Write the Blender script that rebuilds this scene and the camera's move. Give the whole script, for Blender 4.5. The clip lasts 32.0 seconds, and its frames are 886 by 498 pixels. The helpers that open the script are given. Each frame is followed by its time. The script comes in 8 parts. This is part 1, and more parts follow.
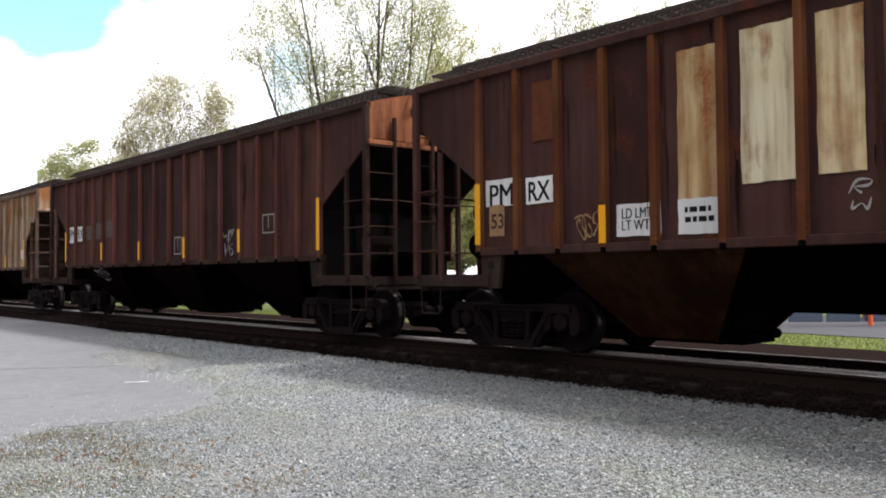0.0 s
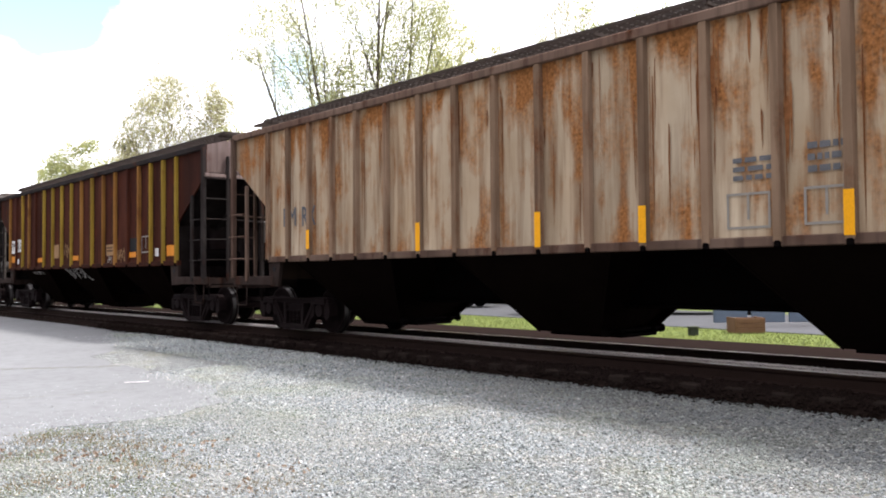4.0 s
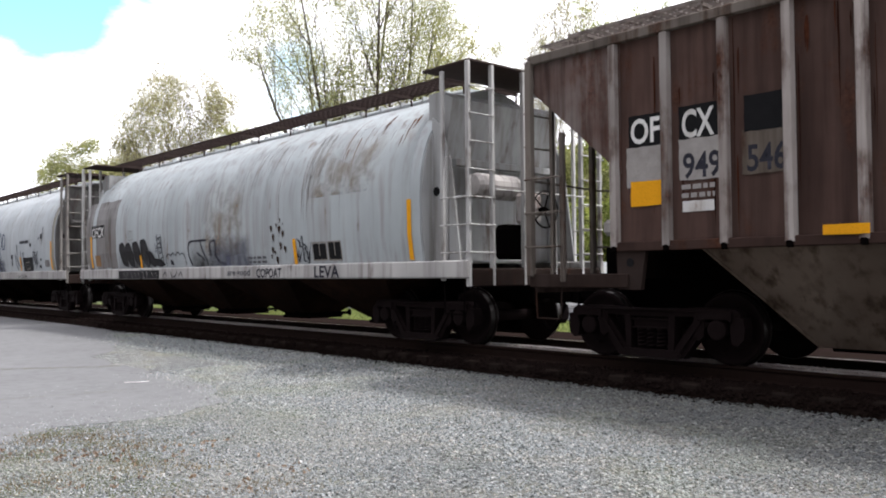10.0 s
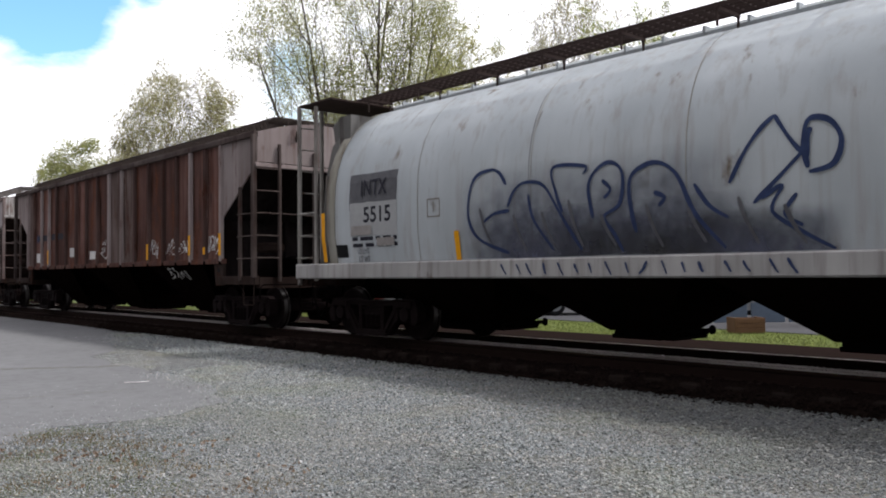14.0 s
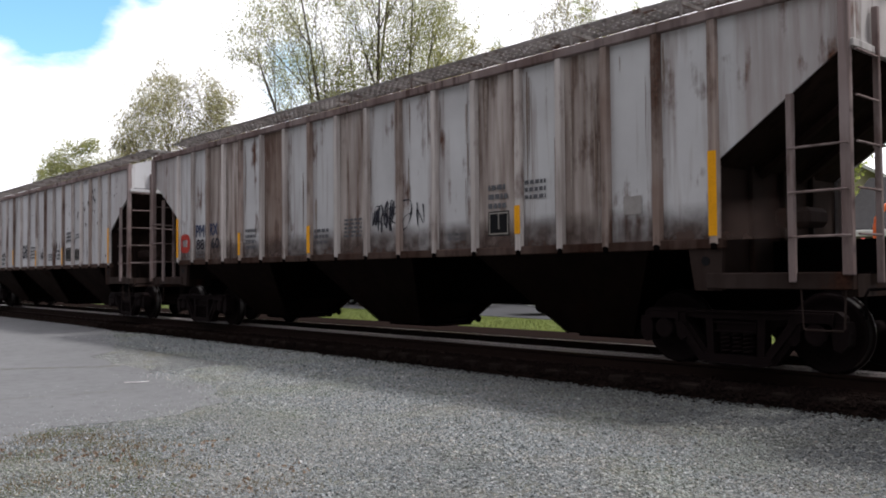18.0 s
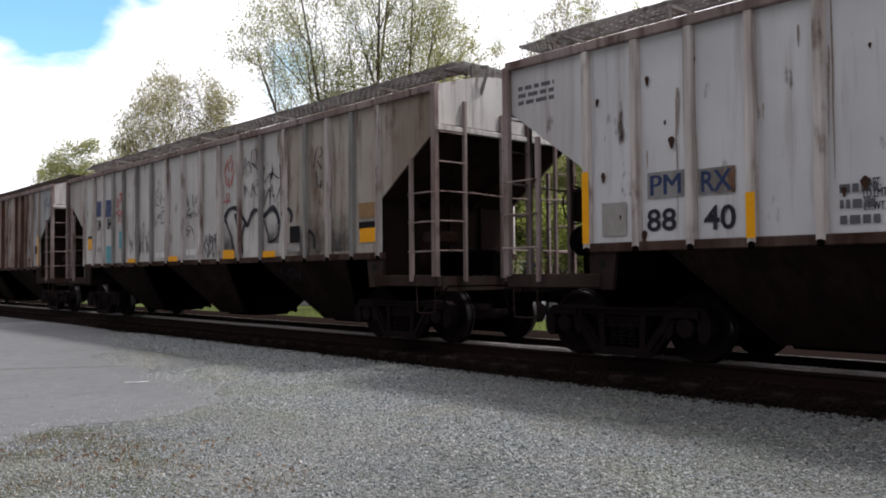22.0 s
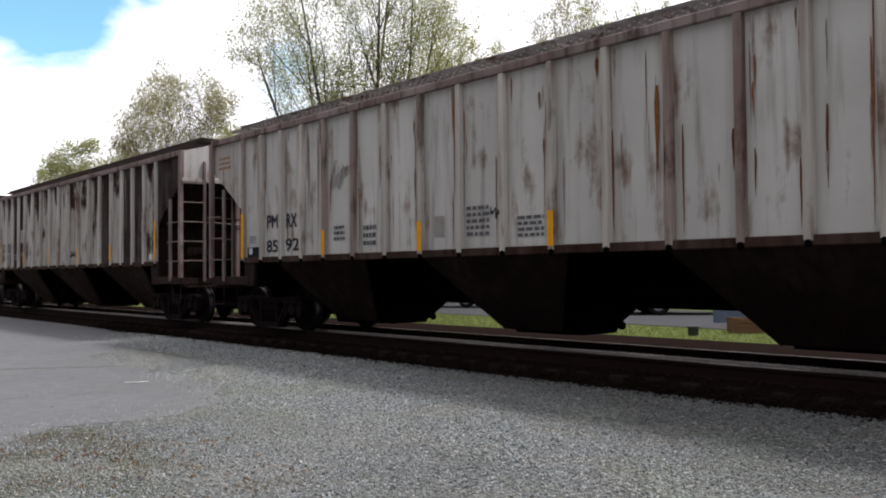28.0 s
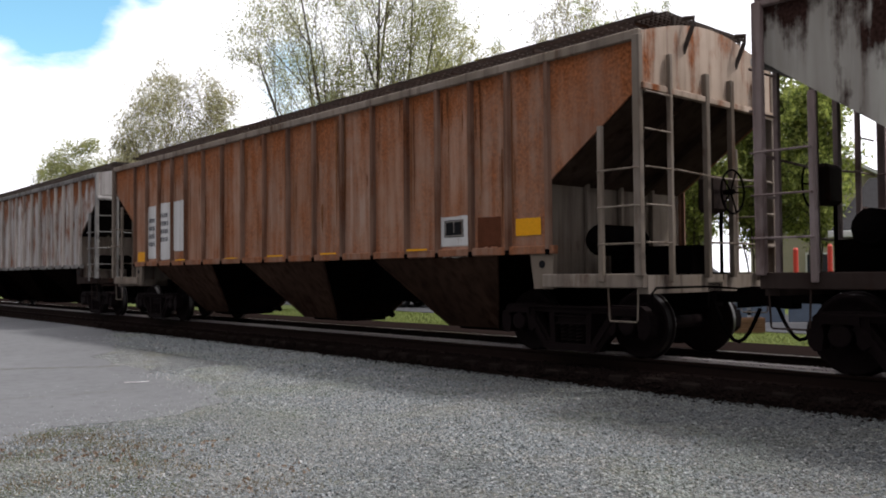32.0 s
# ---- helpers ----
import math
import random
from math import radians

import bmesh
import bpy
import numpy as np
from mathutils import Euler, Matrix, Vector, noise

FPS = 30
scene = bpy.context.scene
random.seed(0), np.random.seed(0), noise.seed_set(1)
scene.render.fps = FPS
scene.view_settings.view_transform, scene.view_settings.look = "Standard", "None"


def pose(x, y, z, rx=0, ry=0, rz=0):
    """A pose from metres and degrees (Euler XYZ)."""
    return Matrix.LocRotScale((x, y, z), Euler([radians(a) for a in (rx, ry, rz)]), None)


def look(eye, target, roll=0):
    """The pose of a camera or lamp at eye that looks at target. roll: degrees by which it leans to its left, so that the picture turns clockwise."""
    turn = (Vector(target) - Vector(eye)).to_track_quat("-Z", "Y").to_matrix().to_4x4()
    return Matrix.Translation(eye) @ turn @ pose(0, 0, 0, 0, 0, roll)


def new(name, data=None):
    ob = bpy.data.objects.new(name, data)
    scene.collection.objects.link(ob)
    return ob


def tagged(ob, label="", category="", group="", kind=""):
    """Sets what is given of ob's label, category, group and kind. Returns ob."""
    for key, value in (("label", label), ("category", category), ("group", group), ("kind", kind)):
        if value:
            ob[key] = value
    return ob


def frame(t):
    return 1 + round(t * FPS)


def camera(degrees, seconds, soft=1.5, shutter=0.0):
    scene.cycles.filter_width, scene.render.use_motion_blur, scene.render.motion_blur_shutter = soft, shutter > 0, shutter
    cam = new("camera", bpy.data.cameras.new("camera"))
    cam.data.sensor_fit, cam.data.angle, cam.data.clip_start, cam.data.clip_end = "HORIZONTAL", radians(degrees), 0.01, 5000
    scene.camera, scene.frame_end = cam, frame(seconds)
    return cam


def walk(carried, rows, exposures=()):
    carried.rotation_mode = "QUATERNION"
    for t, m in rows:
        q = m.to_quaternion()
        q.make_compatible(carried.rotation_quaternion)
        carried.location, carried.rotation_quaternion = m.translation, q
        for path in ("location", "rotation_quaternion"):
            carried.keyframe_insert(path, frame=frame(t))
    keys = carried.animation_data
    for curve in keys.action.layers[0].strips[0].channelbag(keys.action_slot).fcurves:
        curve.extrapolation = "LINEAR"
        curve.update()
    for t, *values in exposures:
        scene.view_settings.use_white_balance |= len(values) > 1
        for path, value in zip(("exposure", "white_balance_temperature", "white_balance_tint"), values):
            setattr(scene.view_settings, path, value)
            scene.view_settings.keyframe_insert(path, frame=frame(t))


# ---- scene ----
cam = camera(55.4, 32.0, 1.95)
EYE = pose(0.0, -9.776, 1.087, 91.679, 0.498, 48.373)
walk(cam, [(0.0, EYE), (32.0, EYE)],
     exposures=[(0.0, 0.9), (1.0, 1.05), (2.0, 1.27), (3.0, 1.46), (6.0, 1.43), (8.0, 1.4), (9.0, 1.08), (9.5, 0.96), (10.0, 0.84), (11.0, 0.32), (13.0, 0.2), (20.0, 0.17), (32.0, 0.12)])

# ---- world and sun ----
TO_SUN = Vector((0.33, 0.465, 1.0)).normalized()
world = bpy.data.worlds.new("sky")
scene.world = world
world.use_nodes = True
wt = world.node_tree
wt.nodes.clear()


sky = wt.nodes.new("ShaderNodeTexSky")
sky.sky_type = "NISHITA"
sky.sun_disc = False
sky.sun_elevation = math.asin(TO_SUN.z)
sky.sun_rotation = math.atan2(TO_SUN.x, TO_SUN.y)
sky.air_density, sky.dust_density = 1.0, 0.6
# broken cloud: white, with a clear opening low in the west and small gaps
tc = wt.nodes.new("ShaderNodeTexCoord")
mp = wt.nodes.new("ShaderNodeMapping")
mp.inputs["Scale"].default_value = (1.0, 1.0, 2.6)
wt.links.new(tc.outputs["Generated"], mp.inputs["Vector"])
cn = wt.nodes.new("ShaderNodeTexNoise")
cn.inputs["Scale"].default_value, cn.inputs["Detail"].default_value = 3.4, 8.0
cn.inputs["Roughness"].default_value = 0.55
wt.links.new(mp.outputs["Vector"], cn.inputs["Vector"])
total = None
for d, reach, gain in (((-0.906, 0.282, 0.316), 0.11, 1.0), ((-0.828, 0.508, 0.236), 0.05, 0.42), ((-0.773, 0.566, 0.287), 0.03, 0.4), ((-0.672, 0.684, 0.283), 0.035, 0.5), ((-0.876, 0.365, 0.315), 0.05, 0.9)):
    dist = wt.nodes.new("ShaderNodeVectorMath")
    dist.operation = "DISTANCE"
    dist.inputs[1].default_value = d
    wt.links.new(tc.outputs["Generated"], dist.inputs[0])
    mr = wt.nodes.new("ShaderNodeMapRange")
    mr.inputs["From Min"].default_value, mr.inputs["From Max"].default_value = reach * 1.5, reach * 0.4
    mr.inputs["To Max"].default_value = gain
    wt.links.new(dist.outputs["Value"], mr.inputs["Value"])
    if total is None:
        total = mr.outputs["Result"]
    else:
        mxn = wt.nodes.new("ShaderNodeMath")
        mxn.operation = "MAXIMUM"
        wt.links.new(total, mxn.inputs[0])
        wt.links.new(mr.outputs["Result"], mxn.inputs[1])
        total = mxn.outputs[0]
cl = wt.nodes.new("ShaderNodeMath")
cl.operation = "MULTIPLY_ADD"
cl.inputs[1].default_value = -0.42
wt.links.new(total, cl.inputs[0])
wt.links.new(cn.outputs["Fac"], cl.inputs[2])
cr = wt.nodes.new("ShaderNodeValToRGB")
cr.color_ramp.elements[0].position, cr.color_ramp.elements[1].position = 0.2, 0.36
wt.links.new(cl.outputs[0], cr.inputs["Fac"])
cm = wt.nodes.new("ShaderNodeMix")
cm.data_type = "RGBA"
sd = wt.nodes.new("ShaderNodeVectorMath")
sd.operation = "DOT_PRODUCT"
sd.inputs[1].default_value = (-0.1, 0.75, 0.65)
wt.links.new(tc.outputs["Generated"], sd.inputs[0])
glow = wt.nodes.new("ShaderNodeMapRange")
glow.interpolation_type = "SMOOTHSTEP"
for key, value in (("From Min", -0.45), ("From Max", 0.5), ("To Min", 2.4), ("To Max", 22.5)):
    glow.inputs[key].default_value = value
wt.links.new(sd.outputs["Value"], glow.inputs["Value"])
white = wt.nodes.new("ShaderNodeCombineColor")
for k, gain in enumerate((1.01, 1.0, 1.07)):
    scaled = wt.nodes.new("ShaderNodeMath")
    scaled.operation = "MULTIPLY"
    scaled.inputs[1].default_value = gain
    wt.links.new(glow.outputs["Result"], scaled.inputs[0])
    wt.links.new(scaled.outputs[0], white.inputs[k])
wt.links.new(white.outputs[0], cm.inputs["B"])
wt.links.new(cr.outputs["Color"], cm.inputs["Factor"])
clear = wt.nodes.new("ShaderNodeVectorMath")
clear.operation = "MULTIPLY"
clear.inputs[1].default_value = (2.2, 3.05, 2.85)
wt.links.new(sky.outputs["Color"], clear.inputs[0])
wt.links.new(clear.outputs["Vector"], cm.inputs["A"])
bg = wt.nodes.new("ShaderNodeBackground")
bg.inputs["Strength"].default_value = 0.07
wt.links.new(cm.outputs["Result"], bg.inputs["Color"])
wo = wt.nodes.new("ShaderNodeOutputWorld")
wt.links.new(bg.outputs["Background"], wo.inputs["Surface"])

sun_data = bpy.data.lights.new("sun", "SUN")
sun_data.energy, sun_data.angle, sun_data.color = 3.0, radians(7), (1.0, 0.97, 0.945)
sun = new("sun", sun_data)
sun.matrix_world = look(TO_SUN * 60, (0, 0, 0))

# ---- materials ----
MATS = {}


def shader(name):
    m = bpy.data.materials.new(name)
    m.use_nodes = True
    t = m.node_tree
    return m, t, t.nodes["Principled BSDF"]


def ramp(t, socket, stops):
    r = t.nodes.new("ShaderNodeValToRGB")
    e = r.color_ramp.elements
    e[0].position, e[0].color = stops[0][0], (*stops[0][1], 1)
    e[1].position, e[1].color = stops[-1][0], (*stops[-1][1], 1)
    for p, c in stops[1:-1]:
        e.new(p).color = (*c, 1)
    t.links.new(socket, r.inputs["Fac"])
    return r.outputs["Color"]


def noise_tex(t, vec, scale, detail=4.0, rough=0.55):
    n = t.nodes.new("ShaderNodeTexNoise")
    n.inputs["Scale"].default_value, n.inputs["Detail"].default_value, n.inputs["Roughness"].default_value = scale, detail, rough
    t.links.new(vec, n.inputs["Vector"])
    return n.outputs["Fac"]


def mix(t, fac, a, b, blend="MIX"):
    m = t.nodes.new("ShaderNodeMix")
    m.data_type, m.blend_type = "RGBA", blend
    for sock, v in (("Factor", fac), ("A", a), ("B", b)):
        if isinstance(v, bpy.types.NodeSocket):
            t.links.new(v, m.inputs[sock])
        else:
            m.inputs[sock].default_value = v if sock == "Factor" else (*v, 1)
    return m.outputs["Result"]


def math_node(t, op, a, b):
    m = t.nodes.new("ShaderNodeMath")
    m.operation = op
    for i, v in ((0, a), (1, b)):
        if isinstance(v, bpy.types.NodeSocket):
            t.links.new(v, m.inputs[i])
        else:
            m.inputs[i].default_value = v
    return m.outputs[0]


def coords(t, scale=(1, 1, 1), shift=0.0):
    """Object coordinates, stretched, and moved by each object's own random number."""
    c = t.nodes.new("ShaderNodeTexCoord")
    p = t.nodes.new("ShaderNodeMapping")
    p.inputs["Scale"].default_value = scale
    t.links.new(c.outputs["Object"], p.inputs["Vector"])
    if not shift:
        return p.outputs["Vector"]
    o = t.nodes.new("ShaderNodeObjectInfo")
    v = t.nodes.new("ShaderNodeVectorMath")
    v.operation = "MULTIPLY_ADD"
    k = t.nodes.new("ShaderNodeCombineXYZ")
    for i in range(3):
        t.links.new(o.outputs["Random"], k.inputs[i])
    t.links.new(k.outputs[0], v.inputs[0])
    v.inputs[1].default_value = (shift, shift * 1.7, shift * 0.6)
    t.links.new(p.outputs["Vector"], v.inputs[2])
    return v.outputs[0]


def bump(t, bsdf, height, strength=0.3, distance=0.01):
    b = t.nodes.new("ShaderNodeBump")
    b.inputs["Strength"].default_value, b.inputs["Distance"].default_value = strength, distance
    t.links.new(height, b.inputs["Height"])
    t.links.new(b.outputs["Normal"], bsdf.inputs["Normal"])


def paint(name, base, faded=None, rust=(0.16, 0.055, 0.025), rusty=0.5, streak=0.4, dirt=(0.05, 0.035, 0.028), rough=0.75, shift=37.0, vary=0.25, top=0.0, seam=0.0, edge=0.2, wash=0.9):
    """Weathered paint on steel: fading, rust patches, vertical dirt streaks. rusty and streak run from 0 to 1."""
    if name in MATS:
        return MATS[name]
    m, t, b = shader(name)
    v = coords(t, shift=shift)
    vs = coords(t, (4.5, 4.5, 0.32), shift)
    faded = faded or tuple(min(1, c * 1.35 + 0.01) for c in base)
    col = mix(t, ramp(t, noise_tex(t, v, 0.9, 5), [(0.35, (0, 0, 0)), (0.68, (1, 1, 1))]), base, faded)
    o = t.nodes.new("ShaderNodeObjectInfo")
    h = t.nodes.new("ShaderNodeHueSaturation")
    t.links.new(col, h.inputs["Color"])
    t.links.new(math_node(t, "MULTIPLY_ADD", o.outputs["Random"], vary), h.inputs["Value"])
    h.inputs["Value"].links[0].from_node.inputs[2].default_value = 1.0 - vary * 0.5
    col = h.outputs["Color"]
    # broad washes down the sheet, then narrower dirt streaks
    broad = noise_tex(t, coords(t, (1.5, 1.5, 0.14), shift), 1.1, 4, 0.5)
    h2 = t.nodes.new("ShaderNodeHueSaturation")
    t.links.new(col, h2.inputs["Color"])
    t.links.new(math_node(t, "MULTIPLY_ADD", broad, wash), h2.inputs["Value"])
    h2.inputs["Value"].links[0].from_node.inputs[2].default_value = 1.0 - wash * 0.5
    col = h2.outputs["Color"]
    s = noise_tex(t, vs, 1.6, 5, 0.55)
    lo = 0.62 - 0.3 * streak
    col = mix(t, ramp(t, s, [(lo - 0.04, (0, 0, 0)), (min(lo + 0.28, 0.98), (0.8, 0.8, 0.8))]), col, dirt)
    r = noise_tex(t, coords(t, (1.15, 1.15, 0.62), shift), 2.0, 7, 0.6)
    r2 = math_node(t, "MULTIPLY_ADD", s, 0.45)
    t.links.new(r, r2.node.inputs[2])
    if seam:
        xs_ = t.nodes.new("ShaderNodeSeparateXYZ")
        co = t.nodes.new("ShaderNodeTexCoord")
        t.links.new(co.outputs["Object"], xs_.inputs[0])
        e = math_node(t, "ABSOLUTE", xs_.outputs["X"], 0.0)
        w = ramp(t, math_node(t, "MULTIPLY", e, 2.2), [(0.5, (0, 0, 0)), (0.86, (1, 1, 1))])
        w = mix(t, noise_tex(t, vs, 2.6, 5), (0, 0, 0), w)
        col = mix(t, math_node(t, "MULTIPLY", w, seam), col, dirt)
    if top:
        z = t.nodes.new("ShaderNodeSeparateXYZ")
        c = t.nodes.new("ShaderNodeTexCoord")
        t.links.new(c.outputs["Object"], z.inputs[0])
        up = math_node(t, "MULTIPLY_ADD", math_node(t, "MAXIMUM", math_node(t, "SUBTRACT", z.outputs["Z"], 2.95), 0.0), top)
        t.links.new(r2, up.node.inputs[2])
        r2 = up
    lo = 1.02 - 0.41 * rusty
    rmask = ramp(t, r2, [(lo - edge * 0.3, (0, 0, 0)), (lo + edge * 0.7, (1, 1, 1))])
    fine = noise_tex(t, v, 26, 4)
    rc = ramp(t, fine, [(0.3, tuple(c * 0.55 for c in rust)), (0.7, tuple(c * 1.5 for c in rust))])
    col = mix(t, rmask, col, rc)
    t.links.new(col, b.inputs["Base Color"])
    t.links.new(ramp(t, rmask, [(0, (rough,) * 3), (1, (0.9,) * 3)]), b.inputs["Roughness"])
    b.inputs["Specular IOR Level"].default_value = 0.012
    bump(t, b, fine, 0.25, 0.004)
    MATS[name] = m
    return m


def plain(name, color, rough=0.6, metal=0.0, spread=0.25, scale=9.0, relief=0.2, gloss=0.04):
    """A surface of one colour with mottling at two scales and fine relief."""
    if name in MATS:
        return MATS[name]
    m, t, b = shader(name)
    v = coords(t, shift=11.0)
    a = mix(t, noise_tex(t, v, scale, 5), tuple(c * (1 - spread) for c in color), tuple(min(1, c * (1 + spread)) for c in color))
    f = noise_tex(t, v, scale * 9, 3)
    col = mix(t, ramp(t, f, [(0.45, (0, 0, 0)), (0.75, (0.35,) * 3)]), a, tuple(c * 0.5 for c in color))
    t.links.new(col, b.inputs["Base Color"])
    b.inputs["Roughness"].default_value, b.inputs["Metallic"].default_value = rough, metal
    b.inputs["Specular IOR Level"].default_value = gloss
    if relief:
        bump(t, b, f, relief, 0.003)
    MATS[name] = m
    return m


WALK = plain("weathered_grating", (0.055, 0.045, 0.04), 0.8, 0, 0.4, 4)
# Steel and truck colours near black: shade under the cars is put into them.
STEEL_DARK = plain("shaded_grimy_steel", (0.0035, 0.0028, 0.0028), 0.85, gloss=0.0)
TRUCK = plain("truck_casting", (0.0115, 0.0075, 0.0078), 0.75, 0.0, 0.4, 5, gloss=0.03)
TREAD = plain("polished_tread", (0.06, 0.056, 0.054), 0.3, 0.9, 0.2, 20, 0.0)
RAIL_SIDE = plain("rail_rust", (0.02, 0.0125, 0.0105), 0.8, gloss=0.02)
# Hopper shade is put into this near-black colour.
HOPPER_DARK = plain("shaded_hopper", (0.005, 0.0033, 0.0027), 0.85, 0, 0.5, 2.5, gloss=0.0)
YELLOW = plain("reflector_yellow", (0.75, 0.34, 0.015), 0.45, 0, 0.12, 6, 0)
ORANGE_TAG = plain("reflector_orange", (0.55, 0.2, 0.02), 0.5, 0, 0.25, 6, 0)
WHITE_MARK = paint("white_stencil", (0.56, 0.55, 0.54), (0.64, 0.63, 0.62), (0.25, 0.18, 0.14), 0.25, 0.15, (0.26, 0.22, 0.19), vary=0.1)
GREY_MARK = plain("faded_stencil", (0.3, 0.28, 0.27), 0.7, 0, 0.3, 9, 0)
BLACK_MARK = plain("black_stencil", (0.011, 0.011, 0.012), 0.6, 0, 0.3, 9, 0)
CREAM = paint("cream_patch", (0.5, 0.43, 0.27), (0.6, 0.55, 0.4), (0.2, 0.075, 0.03), 0.4, 0.45, (0.2, 0.1, 0.045), vary=0.2)
CREAM_RUSTY = paint("rusty_cream_patch", (0.42, 0.3, 0.15), (0.52, 0.43, 0.27), (0.2, 0.075, 0.024), 0.72, 0.75, (0.19, 0.09, 0.035), vary=0.2, seam=0.5, edge=0.35)
GREY_PATCH = paint("grey_patch", (0.2, 0.19, 0.185), (0.25, 0.245, 0.245), (0.13, 0.075, 0.05), 0.3, 0.35)
TAN_MARK = plain("tan_patch", (0.26, 0.155, 0.08), 0.7, 0, 0.35, 6, 0)
BLUE_MARK = plain("blue_patch", (0.07, 0.09, 0.17), 0.6, 0, 0.3, 8, 0)
NAVY_MARK = plain("navy_patch", (0.016, 0.02, 0.04), 0.6, 0, 0.3, 8, 0)
CYAN_MARK = plain("cyan_overspray", (0.12, 0.3, 0.34), 0.6, 0, 0.25, 7, 0)
RED_MARK = plain("red_spray", (0.4, 0.05, 0.04), 0.6, 0, 0.3, 9, 0)
INK = plain("dark_spray", (0.03, 0.03, 0.04), 0.6, 0, 0.4, 9, 0)
INK_BLUE = plain("blue_spray", (0.035, 0.05, 0.11), 0.55, 0, 0.4, 7, 0)
INK_GREY = plain("grey_spray", (0.11, 0.11, 0.12), 0.6, 0, 0.4, 7, 0)


def island_paint(name, dark, light):
    """Streaks that each have their own shade."""
    m, t, b = shader(name)
    g = t.nodes.new("ShaderNodeNewGeometry")
    col = ramp(t, g.outputs["Random Per Island"], [(0.0, dark), (1.0, light)])
    v = coords(t)
    t.links.new(mix(t, ramp(t, noise_tex(t, v, 14, 5), [(0.35, (0, 0, 0)), (0.75, (0.6,) * 3)]), col, tuple(c * 0.5 for c in dark)), b.inputs["Base Color"])
    b.inputs["Roughness"].default_value = 0.9
    b.inputs["Specular IOR Level"].default_value = 0.05
    MATS[name] = m
    return m


DRIP_RUST = island_paint("rust_streak", (0.09, 0.038, 0.018), (0.24, 0.13, 0.075))
DRIP_BROWN = island_paint("brown_streak", (0.17, 0.115, 0.09), (0.38, 0.33, 0.3))
DRIP_GREY = island_paint("grey_streak", (0.23, 0.22, 0.21), (0.35, 0.35, 0.35))
DRIP_DARK = island_paint("dark_rust_streak", (0.012, 0.006, 0.005), (0.075, 0.025, 0.013))
DRIP_ORANGE = island_paint("orange_streak", (0.1, 0.035, 0.015), (0.28, 0.12, 0.05))
GREY_BROWN = paint("grey_brown_patch", (0.085, 0.068, 0.055), (0.125, 0.11, 0.095), (0.06, 0.03, 0.02), 0.4, 0.6, (0.04, 0.026, 0.02))
DIM_MARK = plain("dim_patch", (0.075, 0.06, 0.055), 0.7, 0, 0.4, 8, 0)
PALE_FILL = plain("pale_fill", (0.36, 0.365, 0.37), 0.6, 0, 0.15, 5, 0)
SOOTY_FILL = plain("sooty_fill", (0.022, 0.021, 0.023), 0.65, 0, 0.4, 5, 0)


def overspray(name, color, low, high):
    """Paint dust: opaque at the heart of its patch, gone at the rim, broken by a soft cloud."""
    m, t, b = shader(name)
    c = t.nodes.new("ShaderNodeTexCoord")
    sep = t.nodes.new("ShaderNodeSeparateXYZ")
    t.links.new(c.outputs["Generated"], sep.inputs[0])
    across = ramp(t, sep.outputs["X"], [(0.0, (0,) * 3), (0.2, (1,) * 3), (0.8, (1,) * 3), (1.0, (0,) * 3)])
    up = ramp(t, sep.outputs["Z"], [(0.0, (1,) * 3), (0.55, (0.7,) * 3), (1.0, (0,) * 3)])
    cloud = ramp(t, noise_tex(t, c.outputs["Object"], 2.6, 4, 0.6), [(low, (0,) * 3), (high, (1,) * 3)])
    dense = math_node(t, "MULTIPLY", math_node(t, "MULTIPLY", across, up), cloud)
    b.inputs["Base Color"].default_value = (*color, 1)
    b.inputs["Roughness"].default_value = 0.7
    t.links.new(dense, b.inputs["Alpha"])
    return m


MIST_BLUE = overspray("blue_overspray", (0.07, 0.076, 0.115), 0.16, 0.72)
MIST_SOOT = overspray("sooty_overspray", (0.02, 0.02, 0.022), 0.3, 0.75)
MIST_TAN = overspray("tan_scuff", (0.26, 0.2, 0.14), 0.4, 0.75)
MIST_RUST = overspray("rusty_wash", (0.05, 0.024, 0.016), 0.2, 0.6)
# ---- mesh helpers ----
def mesh_of(name, bm, material=None):
    me = bpy.data.meshes.new(name)
    bm.normal_update()
    bm.to_mesh(me)
    bm.free()
    if material:
        me.materials.append(material)
    return me


def part(name, bm, material, parent, label=""):
    """Links a bmesh, or a finished mesh, as one mesh object under a thing or a part."""
    me = bm if isinstance(bm, bpy.types.Mesh) else mesh_of(name, bm, material)
    ob = new(name, me)
    ob.parent = parent
    if label:
        tagged(ob, label)
    return ob


def box(bm, x0, x1, y0, y1, z0, z1, bevel=0.0):
    v = [bm.verts.new((x, y, z)) for x in (x0, x1) for y in (y0, y1) for z in (z0, z1)]
    fs = [bm.faces.new([v[i] for i in q]) for q in ((0, 1, 3, 2), (4, 6, 7, 5), (0, 4, 5, 1), (2, 3, 7, 6), (0, 2, 6, 4), (1, 5, 7, 3))]
    if bevel:
        bmesh.ops.bevel(bm, geom=list({e for f in fs for e in f.edges}), offset=bevel, segments=1, affect="EDGES")
    return bm


def boxm(x0, x1, y0, y1, z0, z1, bevel=0.0):
    return box(bmesh.new(), x0, x1, y0, y1, z0, z1, bevel)


